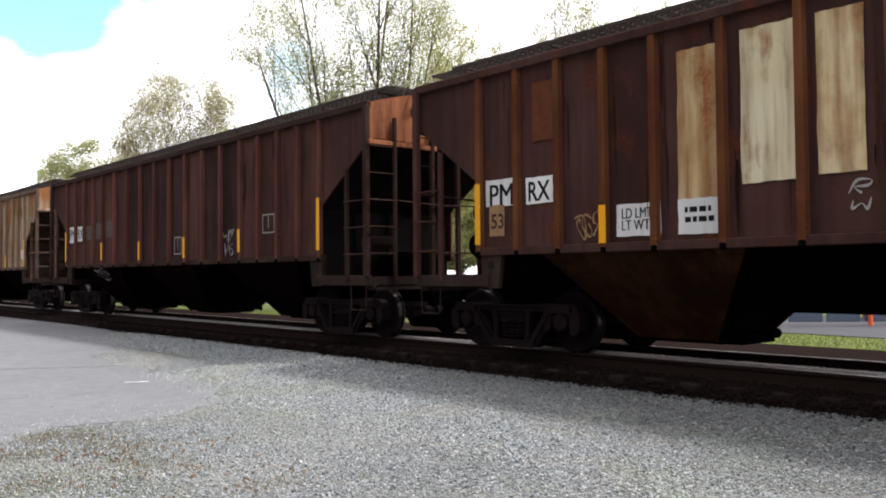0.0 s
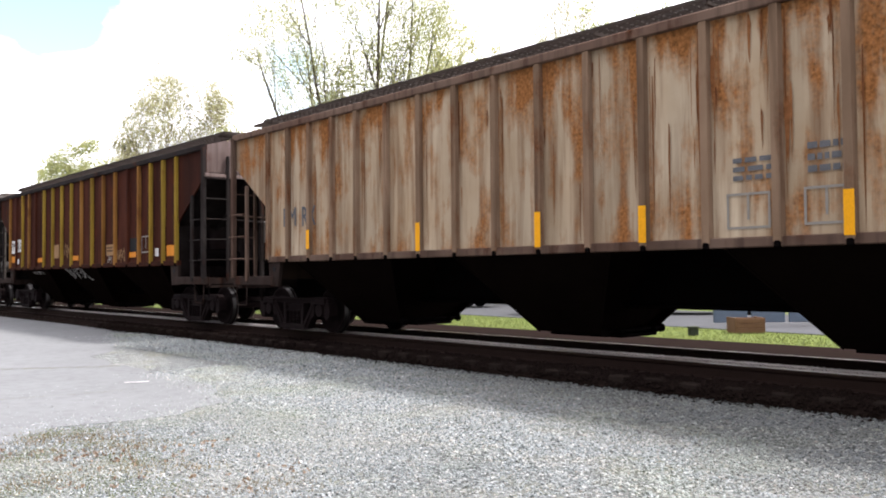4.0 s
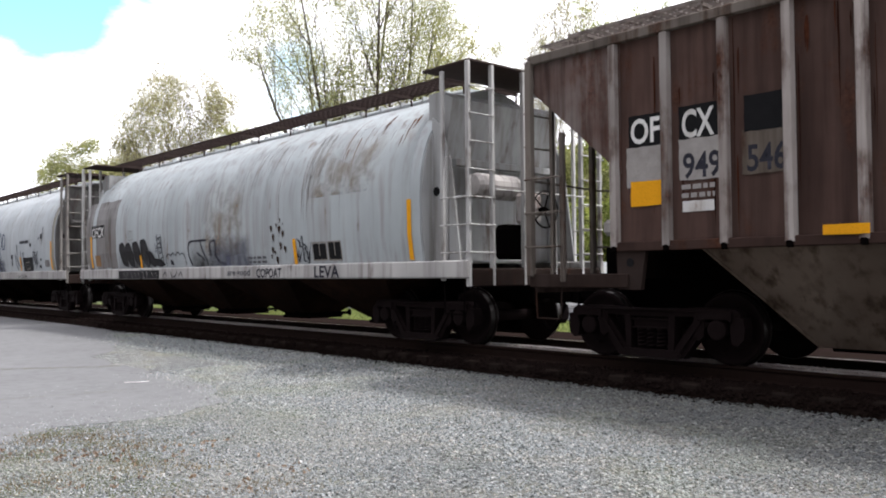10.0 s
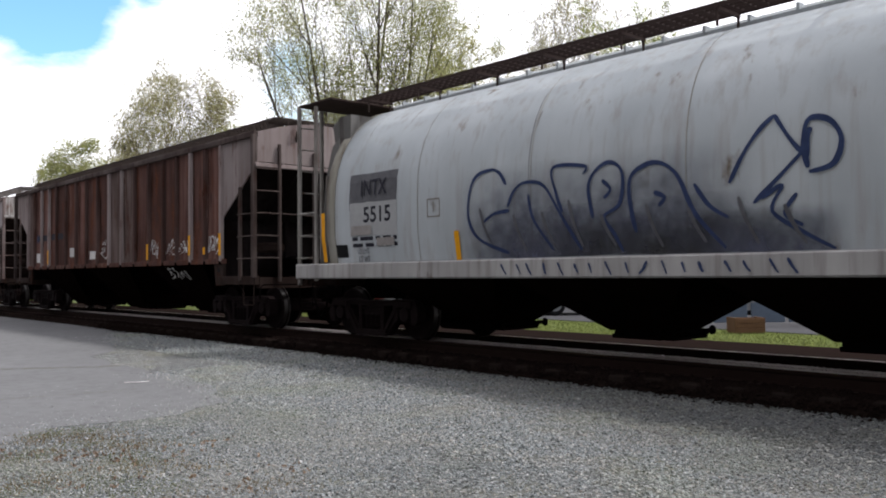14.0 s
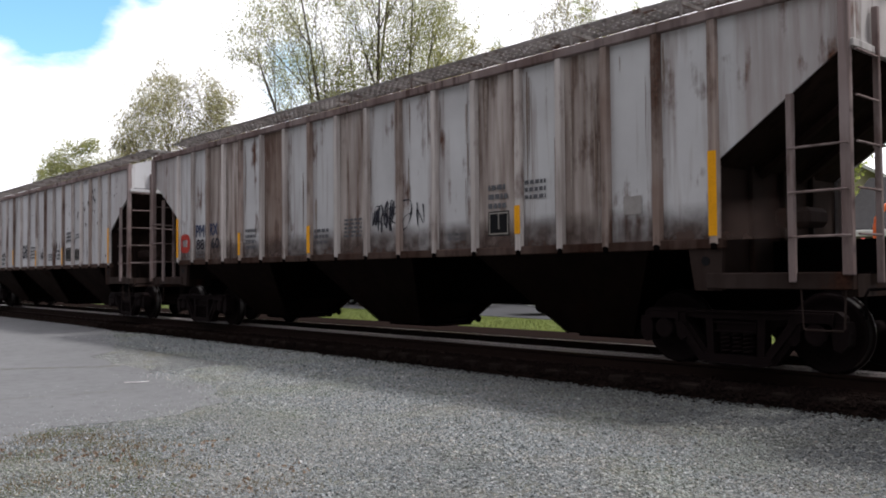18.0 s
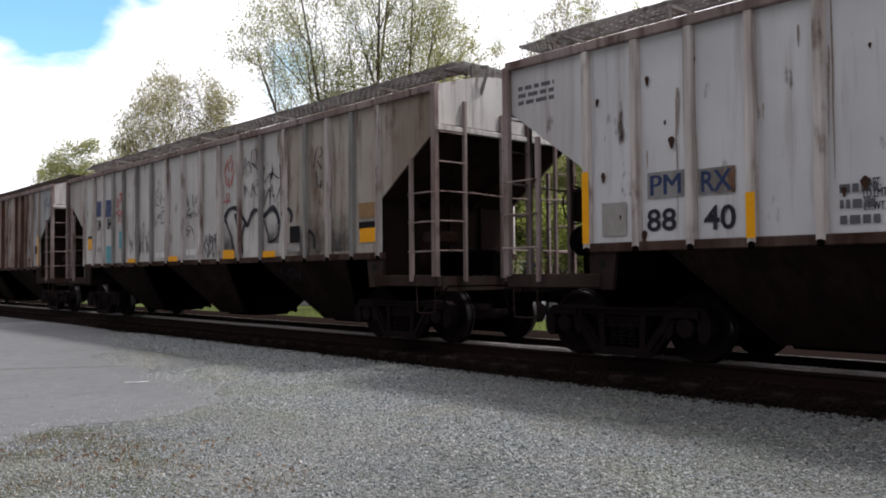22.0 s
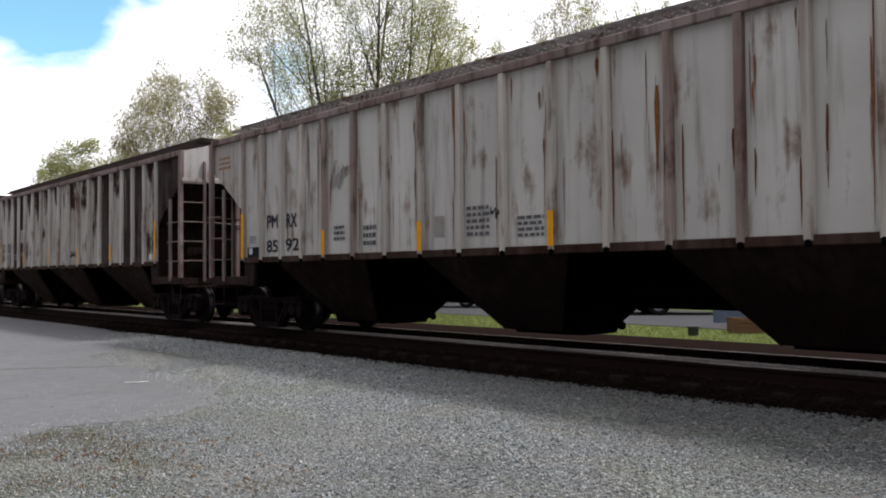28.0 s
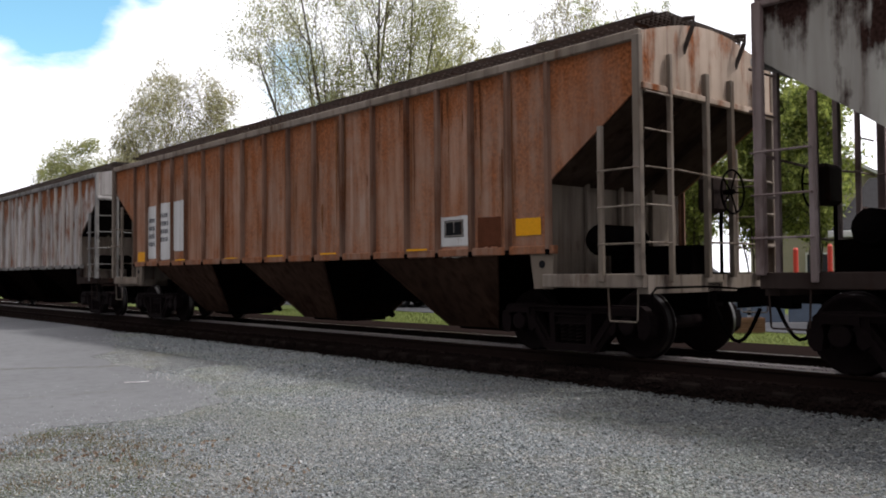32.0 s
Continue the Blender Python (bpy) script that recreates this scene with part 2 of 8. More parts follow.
def rod(bm, a, b, r, sides=6, r2=None):
    """A round bar from a to b."""
    a, b = Vector(a), Vector(b)
    d = (b - a).normalized()
    u = d.orthogonal().normalized()
    w = d.cross(u)
    r2 = r if r2 is None else r2
    rings = []
    for p, q in ((a, r), (b, r2)):
        rings.append([bm.verts.new(p + (u * math.cos(k * math.tau / sides) + w * math.sin(k * math.tau / sides)) * q) for k in range(sides)])
    for k in range(sides):
        bm.faces.new((rings[0][k], rings[0][(k + 1) % sides], rings[1][(k + 1) % sides], rings[1][k]))
    bm.faces.new(rings[0][::-1])
    bm.faces.new(rings[1])
    return bm


def prism(bm, points, y0, y1):
    """A plate with the outline points (x, z), from y0 to y1."""
    a = [bm.verts.new((x, y0, z)) for x, z in points]
    b = [bm.verts.new((x, y1, z)) for x, z in points]
    n = len(points)
    for k in range(n):
        bm.faces.new((a[k], a[(k + 1) % n], b[(k + 1) % n], b[k]))
    bm.faces.new(a[::-1])
    bm.faces.new(b)
    bmesh.ops.recalc_face_normals(bm, faces=bm.faces[:])
    return bm


def xprism(bm, points, x0, x1):
    """A bar with the section points (y, z), from x0 to x1."""
    a = [bm.verts.new((x0, y, z)) for y, z in points]
    b = [bm.verts.new((x1, y, z)) for y, z in points]
    n = len(points)
    for k in range(n):
        bm.faces.new((a[k], a[(k + 1) % n], b[(k + 1) % n], b[k]))
    bm.faces.new(a[::-1])
    bm.faces.new(b)
    bmesh.ops.recalc_face_normals(bm, faces=bm.faces[:])
    return bm


def turned(bm, profile, axis_y=True, sides=28):
    """A body of revolution about the y axis: profile rows (radius, y)."""
    rings = []
    for r, y in profile:
        rings.append([bm.verts.new((r * math.cos(k * math.tau / sides), y, r * math.sin(k * math.tau / sides))) for k in range(sides)])
    for p, q in zip(rings, rings[1:]):
        for k in range(sides):
            bm.faces.new((p[k], p[(k + 1) % sides], q[(k + 1) % sides], q[k]))
    bm.faces.new(rings[0][::-1])
    bm.faces.new(rings[-1])
    bmesh.ops.recalc_face_normals(bm, faces=bm.faces[:])
    return bm


CACHE = {}


def cached(key, material, maker):
    """One mesh per key and material, shared by all alike pieces."""
    k = (key, material.name)
    if k not in CACHE:
        CACHE[k] = mesh_of(key.split("|")[0], maker(), material)
    return CACHE[k]


def put(name, key, material, maker, parent, x=0.0, y=0.0, z=0.0, turn=0.0, label=""):
    ob = part(name, cached(key, material, maker), None, parent, label)
    ob.matrix_basis = pose(x, y, z, 0, 0, turn)
    return ob


def lettering(text, size, material, bold=0.0):
    """A flat mesh of the text in the built-in font, standing in the xz plane, centred."""
    k = ("text" + text + str(size) + str(bold), material.name)
    if k in CACHE:
        return CACHE[k]
    cu = bpy.data.curves.new("lettering", "FONT")
    cu.body, cu.size, cu.align_x, cu.align_y, cu.offset = text, size, "CENTER", "CENTER", bold
    cu.resolution_u = 3
    ob = bpy.data.objects.new("lettering", cu)
    me = bpy.data.meshes.new_from_object(ob)
    me.transform(Matrix.Rotation(radians(90), 4, "X"))
    me.materials.clear()
    me.materials.append(material)
    bpy.data.objects.remove(ob)
    CACHE[k] = me
    return me


def smooth_path(points, steps=5):
    """A soft curve through the points (x, z)."""
    ends = [points[0]] + list(points) + [points[-1]]
    out = []
    for a, b, c, d in zip(ends, ends[1:], ends[2:], ends[3:]):
        for k in range(steps):
            u = k / steps
            out.append(tuple(0.5 * (2 * q + (r - p) * u + (2 * p - 5 * q + 4 * r - s) * u * u + (3 * q - p - 3 * r + s) * u ** 3) for p, q, r, s in zip(a, b, c, d)))
    return out + [tuple(points[-1])]


def scrawl(seed, w, h, strokes, thick):
    """Sprayed letters: quick bent strokes side by side in a field w by h, centred, in the xz plane."""
    r = random.Random(seed)
    bm = bmesh.new()
    cols = strokes if w >= h else max(1, strokes // 2)
    rows = -(-strokes // cols)
    tall_row = h / rows
    for i in range(strokes):
        cx, cell = (-0.5 + (i % cols + 0.5) / cols) * w, w / cols
        cz = h / 2 - (i // cols + 0.5) * tall_row
        kind = r.randrange(3)
        if kind == 0:
            base = [(-0.4, 0.4), (-0.35, -0.35), (0.05, 0.1), (0.2, -0.4), (0.42, 0.42)]
        elif kind == 1:
            base = [(0.3, 0.35), (-0.25, 0.4), (-0.4, 0.0), (-0.1, -0.4), (0.3, -0.25), (0.15, 0.05), (-0.1, 0.0)]
        else:
            base = [(-0.35, -0.42), (-0.25, 0.4), (0.3, 0.35), (0.25, 0.02), (-0.2, 0.0), (0.4, -0.44)]
        if r.random() < 0.4:
            base = [(-a, b) for a, b in base]
        tall = r.uniform(0.75, 1.0)
        pts = smooth_path([(cx + cell * 1.1 * (a + r.gauss(0, 0.17)) + 0.12 * tall_row * b, cz + tall_row * tall * (b + r.gauss(0, 0.14))) for a, b in base])
        last = None
        for k, p in enumerate(pts):
            q, o = pts[min(k + 1, len(pts) - 1)], pts[max(k - 1, 0)]
            d = Vector((o[1] - q[1], 0, q[0] - o[0])).normalized() * thick * 0.5 * (0.65 + 0.35 * math.sin(k * 0.6 + seed))
            c = Vector((p[0], -0.0004 * i, p[1]))
            pair = (bm.verts.new(c + d), bm.verts.new(c - d))
            if last:
                bm.faces.new((last[0], last[1], pair[1], pair[0]))
            last = pair
    bmesh.ops.recalc_face_normals(bm, faces=bm.faces[:])
    return bm


def ragged(seed, w, h, steps=7, rough=0.014):
    """A thin painted patch with an uneven outline, centred, in the xz plane."""
    r = random.Random(seed)
    bm = bmesh.new()
    g = []
    for i in range(steps + 1):
        row = []
        for j in range(steps + 1):
            x, z = (i / steps - 0.5) * w, (j / steps - 0.5) * h
            if i in (0, steps):
                x += r.uniform(-rough, rough) * min(w, h)
            if j in (0, steps):
                z += r.uniform(-rough, rough) * min(w, h)
            row.append(bm.verts.new((x, 0, z)))
        g.append(row)
    for i in range(steps):
        for j in range(steps):
            bm.faces.new((g[i][j], g[i + 1][j], g[i + 1][j + 1], g[i][j + 1]))
    return bm


def tube(bm, pts, radius, sides=6):
    """One bent round bar through the points."""
    pts = [Vector(p) for p in pts]
    last = None
    for k, p in enumerate(pts):
        d = (pts[min(k + 1, len(pts) - 1)] - pts[max(k - 1, 0)]).normalized()
        u = d.cross(Vector((0.31, 0.2, 0.93))).normalized()
        v = d.cross(u)
        ring = [bm.verts.new(p + (u * math.cos(i * math.tau / sides) + v * math.sin(i * math.tau / sides)) * radius) for i in range(sides)]
        if last:
            for i in range(sides):
                bm.faces.new((last[i], last[(i + 1) % sides], ring[(i + 1) % sides], ring[i]))
        else:
            bm.faces.new(ring[::-1])
        last = ring
    bm.faces.new(last)
    return bm
# ---- ground, track ----
GROUND = -0.33


def ground_material():
    m, t, b = shader("gravel_ground")
    c = t.nodes.new("ShaderNodeTexCoord")
    v = c.outputs["Object"]
    vor = t.nodes.new("ShaderNodeTexVoronoi")
    vor.inputs["Scale"].default_value = 38
    t.links.new(v, vor.inputs["Vector"])
    grey = ramp(t, vor.outputs["Color"], [(0.15, (0.04, 0.044, 0.047)), (0.5, (0.115, 0.121, 0.123)), (0.72, (0.19, 0.196, 0.196)), (0.95, (0.4, 0.4, 0.39))])
    grey = mix(t, ramp(t, vor.outputs["Distance"], [(0.3, (0, 0, 0)), (0.75, (0.8,) * 3)]), grey, (0.06, 0.06, 0.058))
    big = noise_tex(t, v, 0.45, 4)
    grey = mix(t, ramp(t, big, [(0.4, (0, 0, 0)), (0.7, (0.35,) * 3)]), grey, (0.25, 0.24, 0.21))
    moss = noise_tex(t, v, 1.4, 6, 0.65)
    grey = mix(t, ramp(t, moss, [(0.54, (0, 0, 0)), (0.72, (0.5,) * 3)]), grey, (0.15, 0.14, 0.075))
    leaf = noise_tex(t, v, 5.5, 4, 0.7)
    grey = mix(t, ramp(t, leaf, [(0.62, (0, 0, 0)), (0.72, (0.45,) * 3)]), grey, (0.2, 0.12, 0.07))
    # turf beyond the track
    fine = noise_tex(t, v, 14, 5, 0.7)
    turf = ramp(t, fine, [(0.3, (0.04, 0.055, 0.015)), (0.55, (0.1, 0.125, 0.03)), (0.75, (0.19, 0.2, 0.06))])
    sep = t.nodes.new("ShaderNodeSeparateXYZ")
    t.links.new(v, sep.inputs[0])
    edge = math_node(t, "MULTIPLY_ADD", noise_tex(t, v, 2.2, 4), 0.9)
    t.links.new(sep.outputs["Y"], edge.node.inputs[2])
    col = mix(t, ramp(t, math_node(t, "MULTIPLY", edge, 0.1), [(0.5, (0, 0, 0)), (0.54, (1, 1, 1))]), grey, turf)
    t.links.new(col, b.inputs["Base Color"])
    b.inputs["Roughness"].default_value = 0.9
    b.inputs["Specular IOR Level"].default_value = 0.1
    bump(t, b, vor.outputs["Distance"], 0.7, 0.02)
    return m


def sheet(name, x0, x1, y0, y1, z, nx, ny, material, wave=0.0):
    bm = bmesh.new()
    g = [[bm.verts.new((x0 + (x1 - x0) * i / nx, y0 + (y1 - y0) * j / ny,
                        z + wave * noise.noise((x0 + (x1 - x0) * i / nx, (y0 + (y1 - y0) * j / ny) * 1.3, 3.1)))) for j in range(ny + 1)] for i in range(nx + 1)]
    for i in range(nx):
        for j in range(ny):
            bm.faces.new((g[i][j], g[i + 1][j], g[i + 1][j + 1], g[i][j + 1]))
    ob = new(name, mesh_of(name, bm, material))
    return ob


ground = tagged(sheet("ground", -1500, 1500, -1500, 1500, GROUND, 60, 60, ground_material()), "grey crushed stone lot giving way to grass", "ground", kind="structure")

ASPHALT = plain("old_asphalt", (0.128, 0.128, 0.132), 0.9, 0, 0.16, 0.8, 0.35)
asphalt_rows = [(-60.0, -1.7), (-33.98, -1.38), (-25.48, -1.36), (-22.63, -1.5), (-19.33, -2.53), (-16.17, -3.78), (-15.42, -4.42), (-13.67, -4.68), (-12.41, -4.67), (-11.26, -4.62), (-9.67, -4.9), (-8.75, -5.3), (-8.25, -6.04), (-8.24, -6.51), (-8.4, -7.18), (-7.85, -7.83), (-7.6, -8.4), (-8.4, -9.6), (-10.12, -12.18), (-13.05, -21.16), (-60.0, -25.78)]


def asphalt_mesh():
    bm = bmesh.new()
    r = random.Random(5)
    pts = []
    for (a, b), (c, d) in zip(asphalt_rows, asphalt_rows[1:] + asphalt_rows[:1]):
        n = max(1, int(math.hypot(c - a, d - b) / 0.3)) if a > -25 and c > -25 else 1
        for k in range(n):
            u = k / n
            j = 0.07 if n > 1 else 0
            pts.append((a + (c - a) * u + r.uniform(-j, j), b + (d - b) * u + r.uniform(-j, j)))
    top = [bm.verts.new((x, y, 0.006)) for x, y in pts]
    low = [bm.verts.new((x * 0.9995, y, -0.05)) for x, y in pts]
    bm.faces.new(top)
    for k in range(len(pts)):
        bm.faces.new((top[k], low[k], low[(k + 1) % len(pts)], top[(k + 1) % len(pts)]))
    bmesh.ops.recalc_face_normals(bm, faces=bm.faces[:])
    return bm


asphalt = tagged(new("pavement", mesh_of("pavement", asphalt_mesh(), ASPHALT)), "worn grey asphalt apron with a ragged edge", "pavement", kind="structure")
asphalt.location = (0, 0, GROUND)


def crack_mesh(a, b, seed, wide=0.02):
    r = random.Random(seed)
    bm = bmesh.new()
    last = None
    side = Vector((a[1] - b[1], b[0] - a[0], 0)).normalized()
    n = 60
    for k in range(n + 1):
        u = k / n
        p = Vector((a[0] + (b[0] - a[0]) * u, a[1] + (b[1] - a[1]) * u, 0.0102)) + side * r.uniform(-0.03, 0.03)
        w = side * wide * r.uniform(0.3, 1.3)
        pair = (bm.verts.new(p + w), bm.verts.new(p - w))
        if last:
            bm.faces.new((last[0], last[1], pair[1], pair[0]))
        last = pair
    return bm


for a, b, sd, wide in (((-16.3, -9.8), (-13.36, -4.72), 1, 0.022), ((-10.9, -8.6), (-10.5, -5.6), 2, 0.008)):
    c = part("crack", crack_mesh(a, b, sd, wide), plain("crack_weeds", (0.1, 0.095, 0.06), 0.9), asphalt, "dark crack with weeds")

def track_shade_dust(t, vec, col):
    """Train's shade painted into the stone colour along the track, with dark dust, uneven."""
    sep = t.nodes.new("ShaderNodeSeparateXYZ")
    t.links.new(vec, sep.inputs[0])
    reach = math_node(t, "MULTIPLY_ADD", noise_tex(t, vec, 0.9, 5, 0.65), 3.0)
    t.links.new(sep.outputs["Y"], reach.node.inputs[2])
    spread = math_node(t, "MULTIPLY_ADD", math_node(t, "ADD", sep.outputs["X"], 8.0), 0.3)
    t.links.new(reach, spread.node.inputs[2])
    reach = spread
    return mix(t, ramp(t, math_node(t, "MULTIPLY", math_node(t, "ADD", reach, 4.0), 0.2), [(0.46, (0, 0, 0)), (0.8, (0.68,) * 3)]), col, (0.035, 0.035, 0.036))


# loose stones of the lot


def stone_material():
    m, t, b = shader("loose_stones")
    g = t.nodes.new("ShaderNodeNewGeometry")
    col = ramp(t, g.outputs["Random Per Island"], [(0.0, (0.02, 0.024, 0.026)), (0.12, (0.07, 0.08, 0.085)), (0.26, (0.19, 0.208, 0.214)), (0.6, (0.245, 0.266, 0.272)), (0.86, (0.3, 0.318, 0.32)), (0.95, (0.29, 0.265, 0.235)), (1.0, (0.6, 0.6, 0.59))])
    c = t.nodes.new("ShaderNodeTexCoord")
    f = noise_tex(t, c.outputs["Object"], 90, 3)
    tint = noise_tex(t, c.outputs["Object"], 1.3, 5, 0.6)
    col = mix(t, ramp(t, tint, [(0.52, (0, 0, 0)), (0.7, (0.3,) * 3)]), col, (0.27, 0.235, 0.18))
    green = noise_tex(t, c.outputs["Object"], 0.8, 5, 0.6)
    col = mix(t, ramp(t, green, [(0.5, (0, 0, 0)), (0.7, (0.35,) * 3)]), col, (0.2, 0.22, 0.13))
    # darker towards the track: painted shade and dust together
    col = track_shade_dust(t, c.outputs["Object"], col)
    t.links.new(mix(t, ramp(t, f, [(0.4, (0, 0, 0)), (0.8, (0.4,) * 3)]), col, (0.1, 0.1, 0.095)), b.inputs["Base Color"])
    b.inputs["Roughness"].default_value = 0.85
    b.inputs["Specular IOR Level"].default_value = 0.3
    return m


def scatter_stones(name, xs, ys, zs, size, seed, material, label):
    """Many small broken stones as one piece of stuff."""
    rng = np.random.default_rng(seed)
    n = len(xs)
    base = np.array([[1, 0, 0], [-1, 0, 0], [0, 1, 0], [0, -1, 0], [0, 0, 1], [0, 0, -1]], float)
    faces = np.array([[0, 2, 4], [2, 1, 4], [1, 3, 4], [3, 0, 4], [2, 0, 5], [1, 2, 5], [3, 1, 5], [0, 3, 5]])
    v = base[None] * (size[:, None, None] * rng.uniform(0.55, 1.25, (n, 6, 1))) + rng.normal(0, 0.22, (n, 6, 3)) * size[:, None, None]
    v[:, :, 2] *= 0.62
    a = rng.uniform(0, 6.28, n)
    ca, sa = np.cos(a)[:, None], np.sin(a)[:, None]
    x = v[:, :, 0] * ca - v[:, :, 1] * sa + xs[:, None]
    y = v[:, :, 0] * sa + v[:, :, 1] * ca + ys[:, None]
    z = v[:, :, 2] + zs[:, None]
    verts = np.stack([x, y, z], 2).reshape(-1, 3)
    f = (faces[None] + (np.arange(n) * 6)[:, None, None]).reshape(-1, 3)
    me = bpy.data.meshes.new(name)
    me.vertices.add(len(verts))
    me.vertices.foreach_set("co", verts.astype(np.float32).ravel())
    me.loops.add(f.size)
    me.loops.foreach_set("vertex_index", f.astype(np.int32).ravel())
    me.polygons.add(len(f))
    me.polygons.foreach_set("loop_start", np.arange(0, f.size, 3, dtype=np.int32))
    me.update(calc_edges=True)
    me.validate()
    me.materials.append(material)
    return tagged(new(name, me), label, "gravel", kind="stuff")


rng = np.random.default_rng(4)
LOOSE = stone_material()


def on_asphalt(x, y):
    """True where the apron lies."""
    inside = np.zeros(len(x), bool)
    for (x0, y0), (x1, y1) in zip(asphalt_rows, asphalt_rows[1:] + asphalt_rows[:1]):
        cross = ((y0 > y) != (y1 > y)) & (x < (x1 - x0) * (y - y0) / (y1 - y0 + 1e-9) + x0)
        inside ^= cross
    return inside


def lot_stones(count, x0, x1, y0, y1, s0, s1, seed):
    g = np.random.default_rng(seed)
    x, y = g.uniform(x0, x1, count), g.uniform(y0, y1, count)
    jx, jy = x + g.normal(0, 0.5, count), y + g.normal(0, 0.22, count)
    keep = ~on_asphalt(jx, jy) | (g.uniform(0, 1, count) < 0.025)
    x, y = x[keep], y[keep]
    s = g.uniform(s0, s1, len(x)) * (0.7 + 0.6 * g.uniform(0, 1, len(x)) ** 3)
    return x, y, s


bits = [lot_stones(76000, -11.5, -1.2, -8.3, -5.3, 0.0064, 0.0138, 1), lot_stones(56000, -12.2, -1.2, -5.3, -3.3, 0.0085, 0.0175, 2), lot_stones(42000, -21.0, -1.4, -3.3, -1.2, 0.011, 0.0225, 3)]
gx, gy, gs = (np.concatenate([b[i] for b in bits]) for i in range(3))
scatter_stones("gravel", gx, gy, np.full(len(gx), GROUND + 0.004), gs, 9, LOOSE, "loose grey crushed stone with pale chips")

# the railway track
# Oily ballast lowered to near black; shade under the train is in it.
BALLAST = plain("shaded_ballast", (0.013, 0.009, 0.008), 0.95, 0, 0.6, 22, 0.9, gloss=0.0)
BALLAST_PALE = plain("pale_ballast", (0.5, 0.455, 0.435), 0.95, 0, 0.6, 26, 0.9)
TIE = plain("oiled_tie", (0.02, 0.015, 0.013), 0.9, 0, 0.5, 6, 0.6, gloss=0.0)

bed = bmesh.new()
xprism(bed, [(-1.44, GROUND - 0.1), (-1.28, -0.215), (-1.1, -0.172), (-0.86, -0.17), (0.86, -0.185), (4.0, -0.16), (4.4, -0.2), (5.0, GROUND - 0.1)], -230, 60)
tagged(new("trackbed", mesh_of("trackbed", bed, BALLAST)), "dark oily ballast bed under the track, darkened further for shade", "trackbed", kind="structure")
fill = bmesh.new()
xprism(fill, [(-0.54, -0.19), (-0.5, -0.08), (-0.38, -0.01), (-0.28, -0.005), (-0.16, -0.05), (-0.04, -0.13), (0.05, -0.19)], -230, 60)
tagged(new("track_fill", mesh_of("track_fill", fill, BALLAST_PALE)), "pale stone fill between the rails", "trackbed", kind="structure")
n = 9000
scatter_stones("ballast", rng.uniform(-26, 1, n), rng.uniform(-0.44, -0.22, n), np.full(n, -0.014), rng.uniform(0.008, 0.024, n), 3, BALLAST_PALE, "pale broken stone between the rails")
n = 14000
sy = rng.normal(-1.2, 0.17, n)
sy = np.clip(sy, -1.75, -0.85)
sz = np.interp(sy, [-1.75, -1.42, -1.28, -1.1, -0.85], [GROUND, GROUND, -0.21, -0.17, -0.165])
scatter_stones("ballast_shoulder", rng.uniform(-24, 1, n), sy, sz, rng.uniform(0.012, 0.036, n), 7, BALLAST, "dark oily ballast beside the rail, darkened further for shade")

track = tagged(new("railway_track"), "worn single railway track on oily wooden ties", "railway track", kind="structure")


def rail_section():
    return [(-0.07, -0.185), (-0.07, -0.172), (-0.012, -0.15), (-0.01, -0.05), (-0.035, -0.035), (-0.036, -0.006), (-0.028, 0.0), (0.028, 0.0), (0.036, -0.006), (0.035, -0.035), (0.01, -0.05), (0.012, -0.15), (0.07, -0.172), (0.07, -0.185)]


for s in (-1, 1):
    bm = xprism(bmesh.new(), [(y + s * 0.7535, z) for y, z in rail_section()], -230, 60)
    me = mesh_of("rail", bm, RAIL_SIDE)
    me.materials.append(plain("rail_head", (0.16, 0.14, 0.13), 0.4, 0.8, 0.2, 30, 0))
    for p in me.polygons:
        if p.normal.z > 0.9 and p.center.z > -0.01:
            p.material_index = 1
    part("rail", me, None, track)

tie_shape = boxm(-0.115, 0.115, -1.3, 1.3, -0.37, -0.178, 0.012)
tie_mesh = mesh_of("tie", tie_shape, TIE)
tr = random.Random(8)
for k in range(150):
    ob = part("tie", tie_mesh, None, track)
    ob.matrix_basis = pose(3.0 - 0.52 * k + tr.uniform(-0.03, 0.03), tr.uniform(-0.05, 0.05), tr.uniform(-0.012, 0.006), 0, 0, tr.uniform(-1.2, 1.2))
for k in range(300):
    x = 3.0 - 0.26 * k
    if k % 2 == 0 and k < 120:
        ob = put("tie_plate", "tieplate", RAIL_SIDE, lambda: boxm(-0.1, 0.1, -0.18, 0.18, -0.18, -0.165), track, x, -0.7535)
# spike heads beside the near rail
for k in range(60):
    put("spike", "spike", RAIL_SIDE, lambda: boxm(-0.015, 0.015, -0.02, 0.02, -0.17, -0.135, 0.004), track, 3.0 - 0.52 * k, -0.85)


# ---- the far side: grass, lot, houses, trees ----
def leaf_material(name, dark, light):
    m, t, b = shader(name)
    g = t.nodes.new("ShaderNodeNewGeometry")
    col = ramp(t, g.outputs["Random Per Island"], [(0.0, dark), (1.0, light)])
    t.links.new(col, b.inputs["Base Color"])
    b.inputs["Roughness"].default_value = 0.6
    tr_ = t.nodes.new("ShaderNodeBsdfTranslucent")
    t.links.new(col, tr_.inputs["Color"])
    mx = t.nodes.new("ShaderNodeMixShader")
    mx.inputs[0].default_value = 0.58
    out = t.nodes["Material Output"]
    t.links.new(b.outputs[0], mx.inputs[1])
    t.links.new(tr_.outputs[0], mx.inputs[2])
    t.links.new(mx.outputs[0], out.inputs["Surface"])
    return m


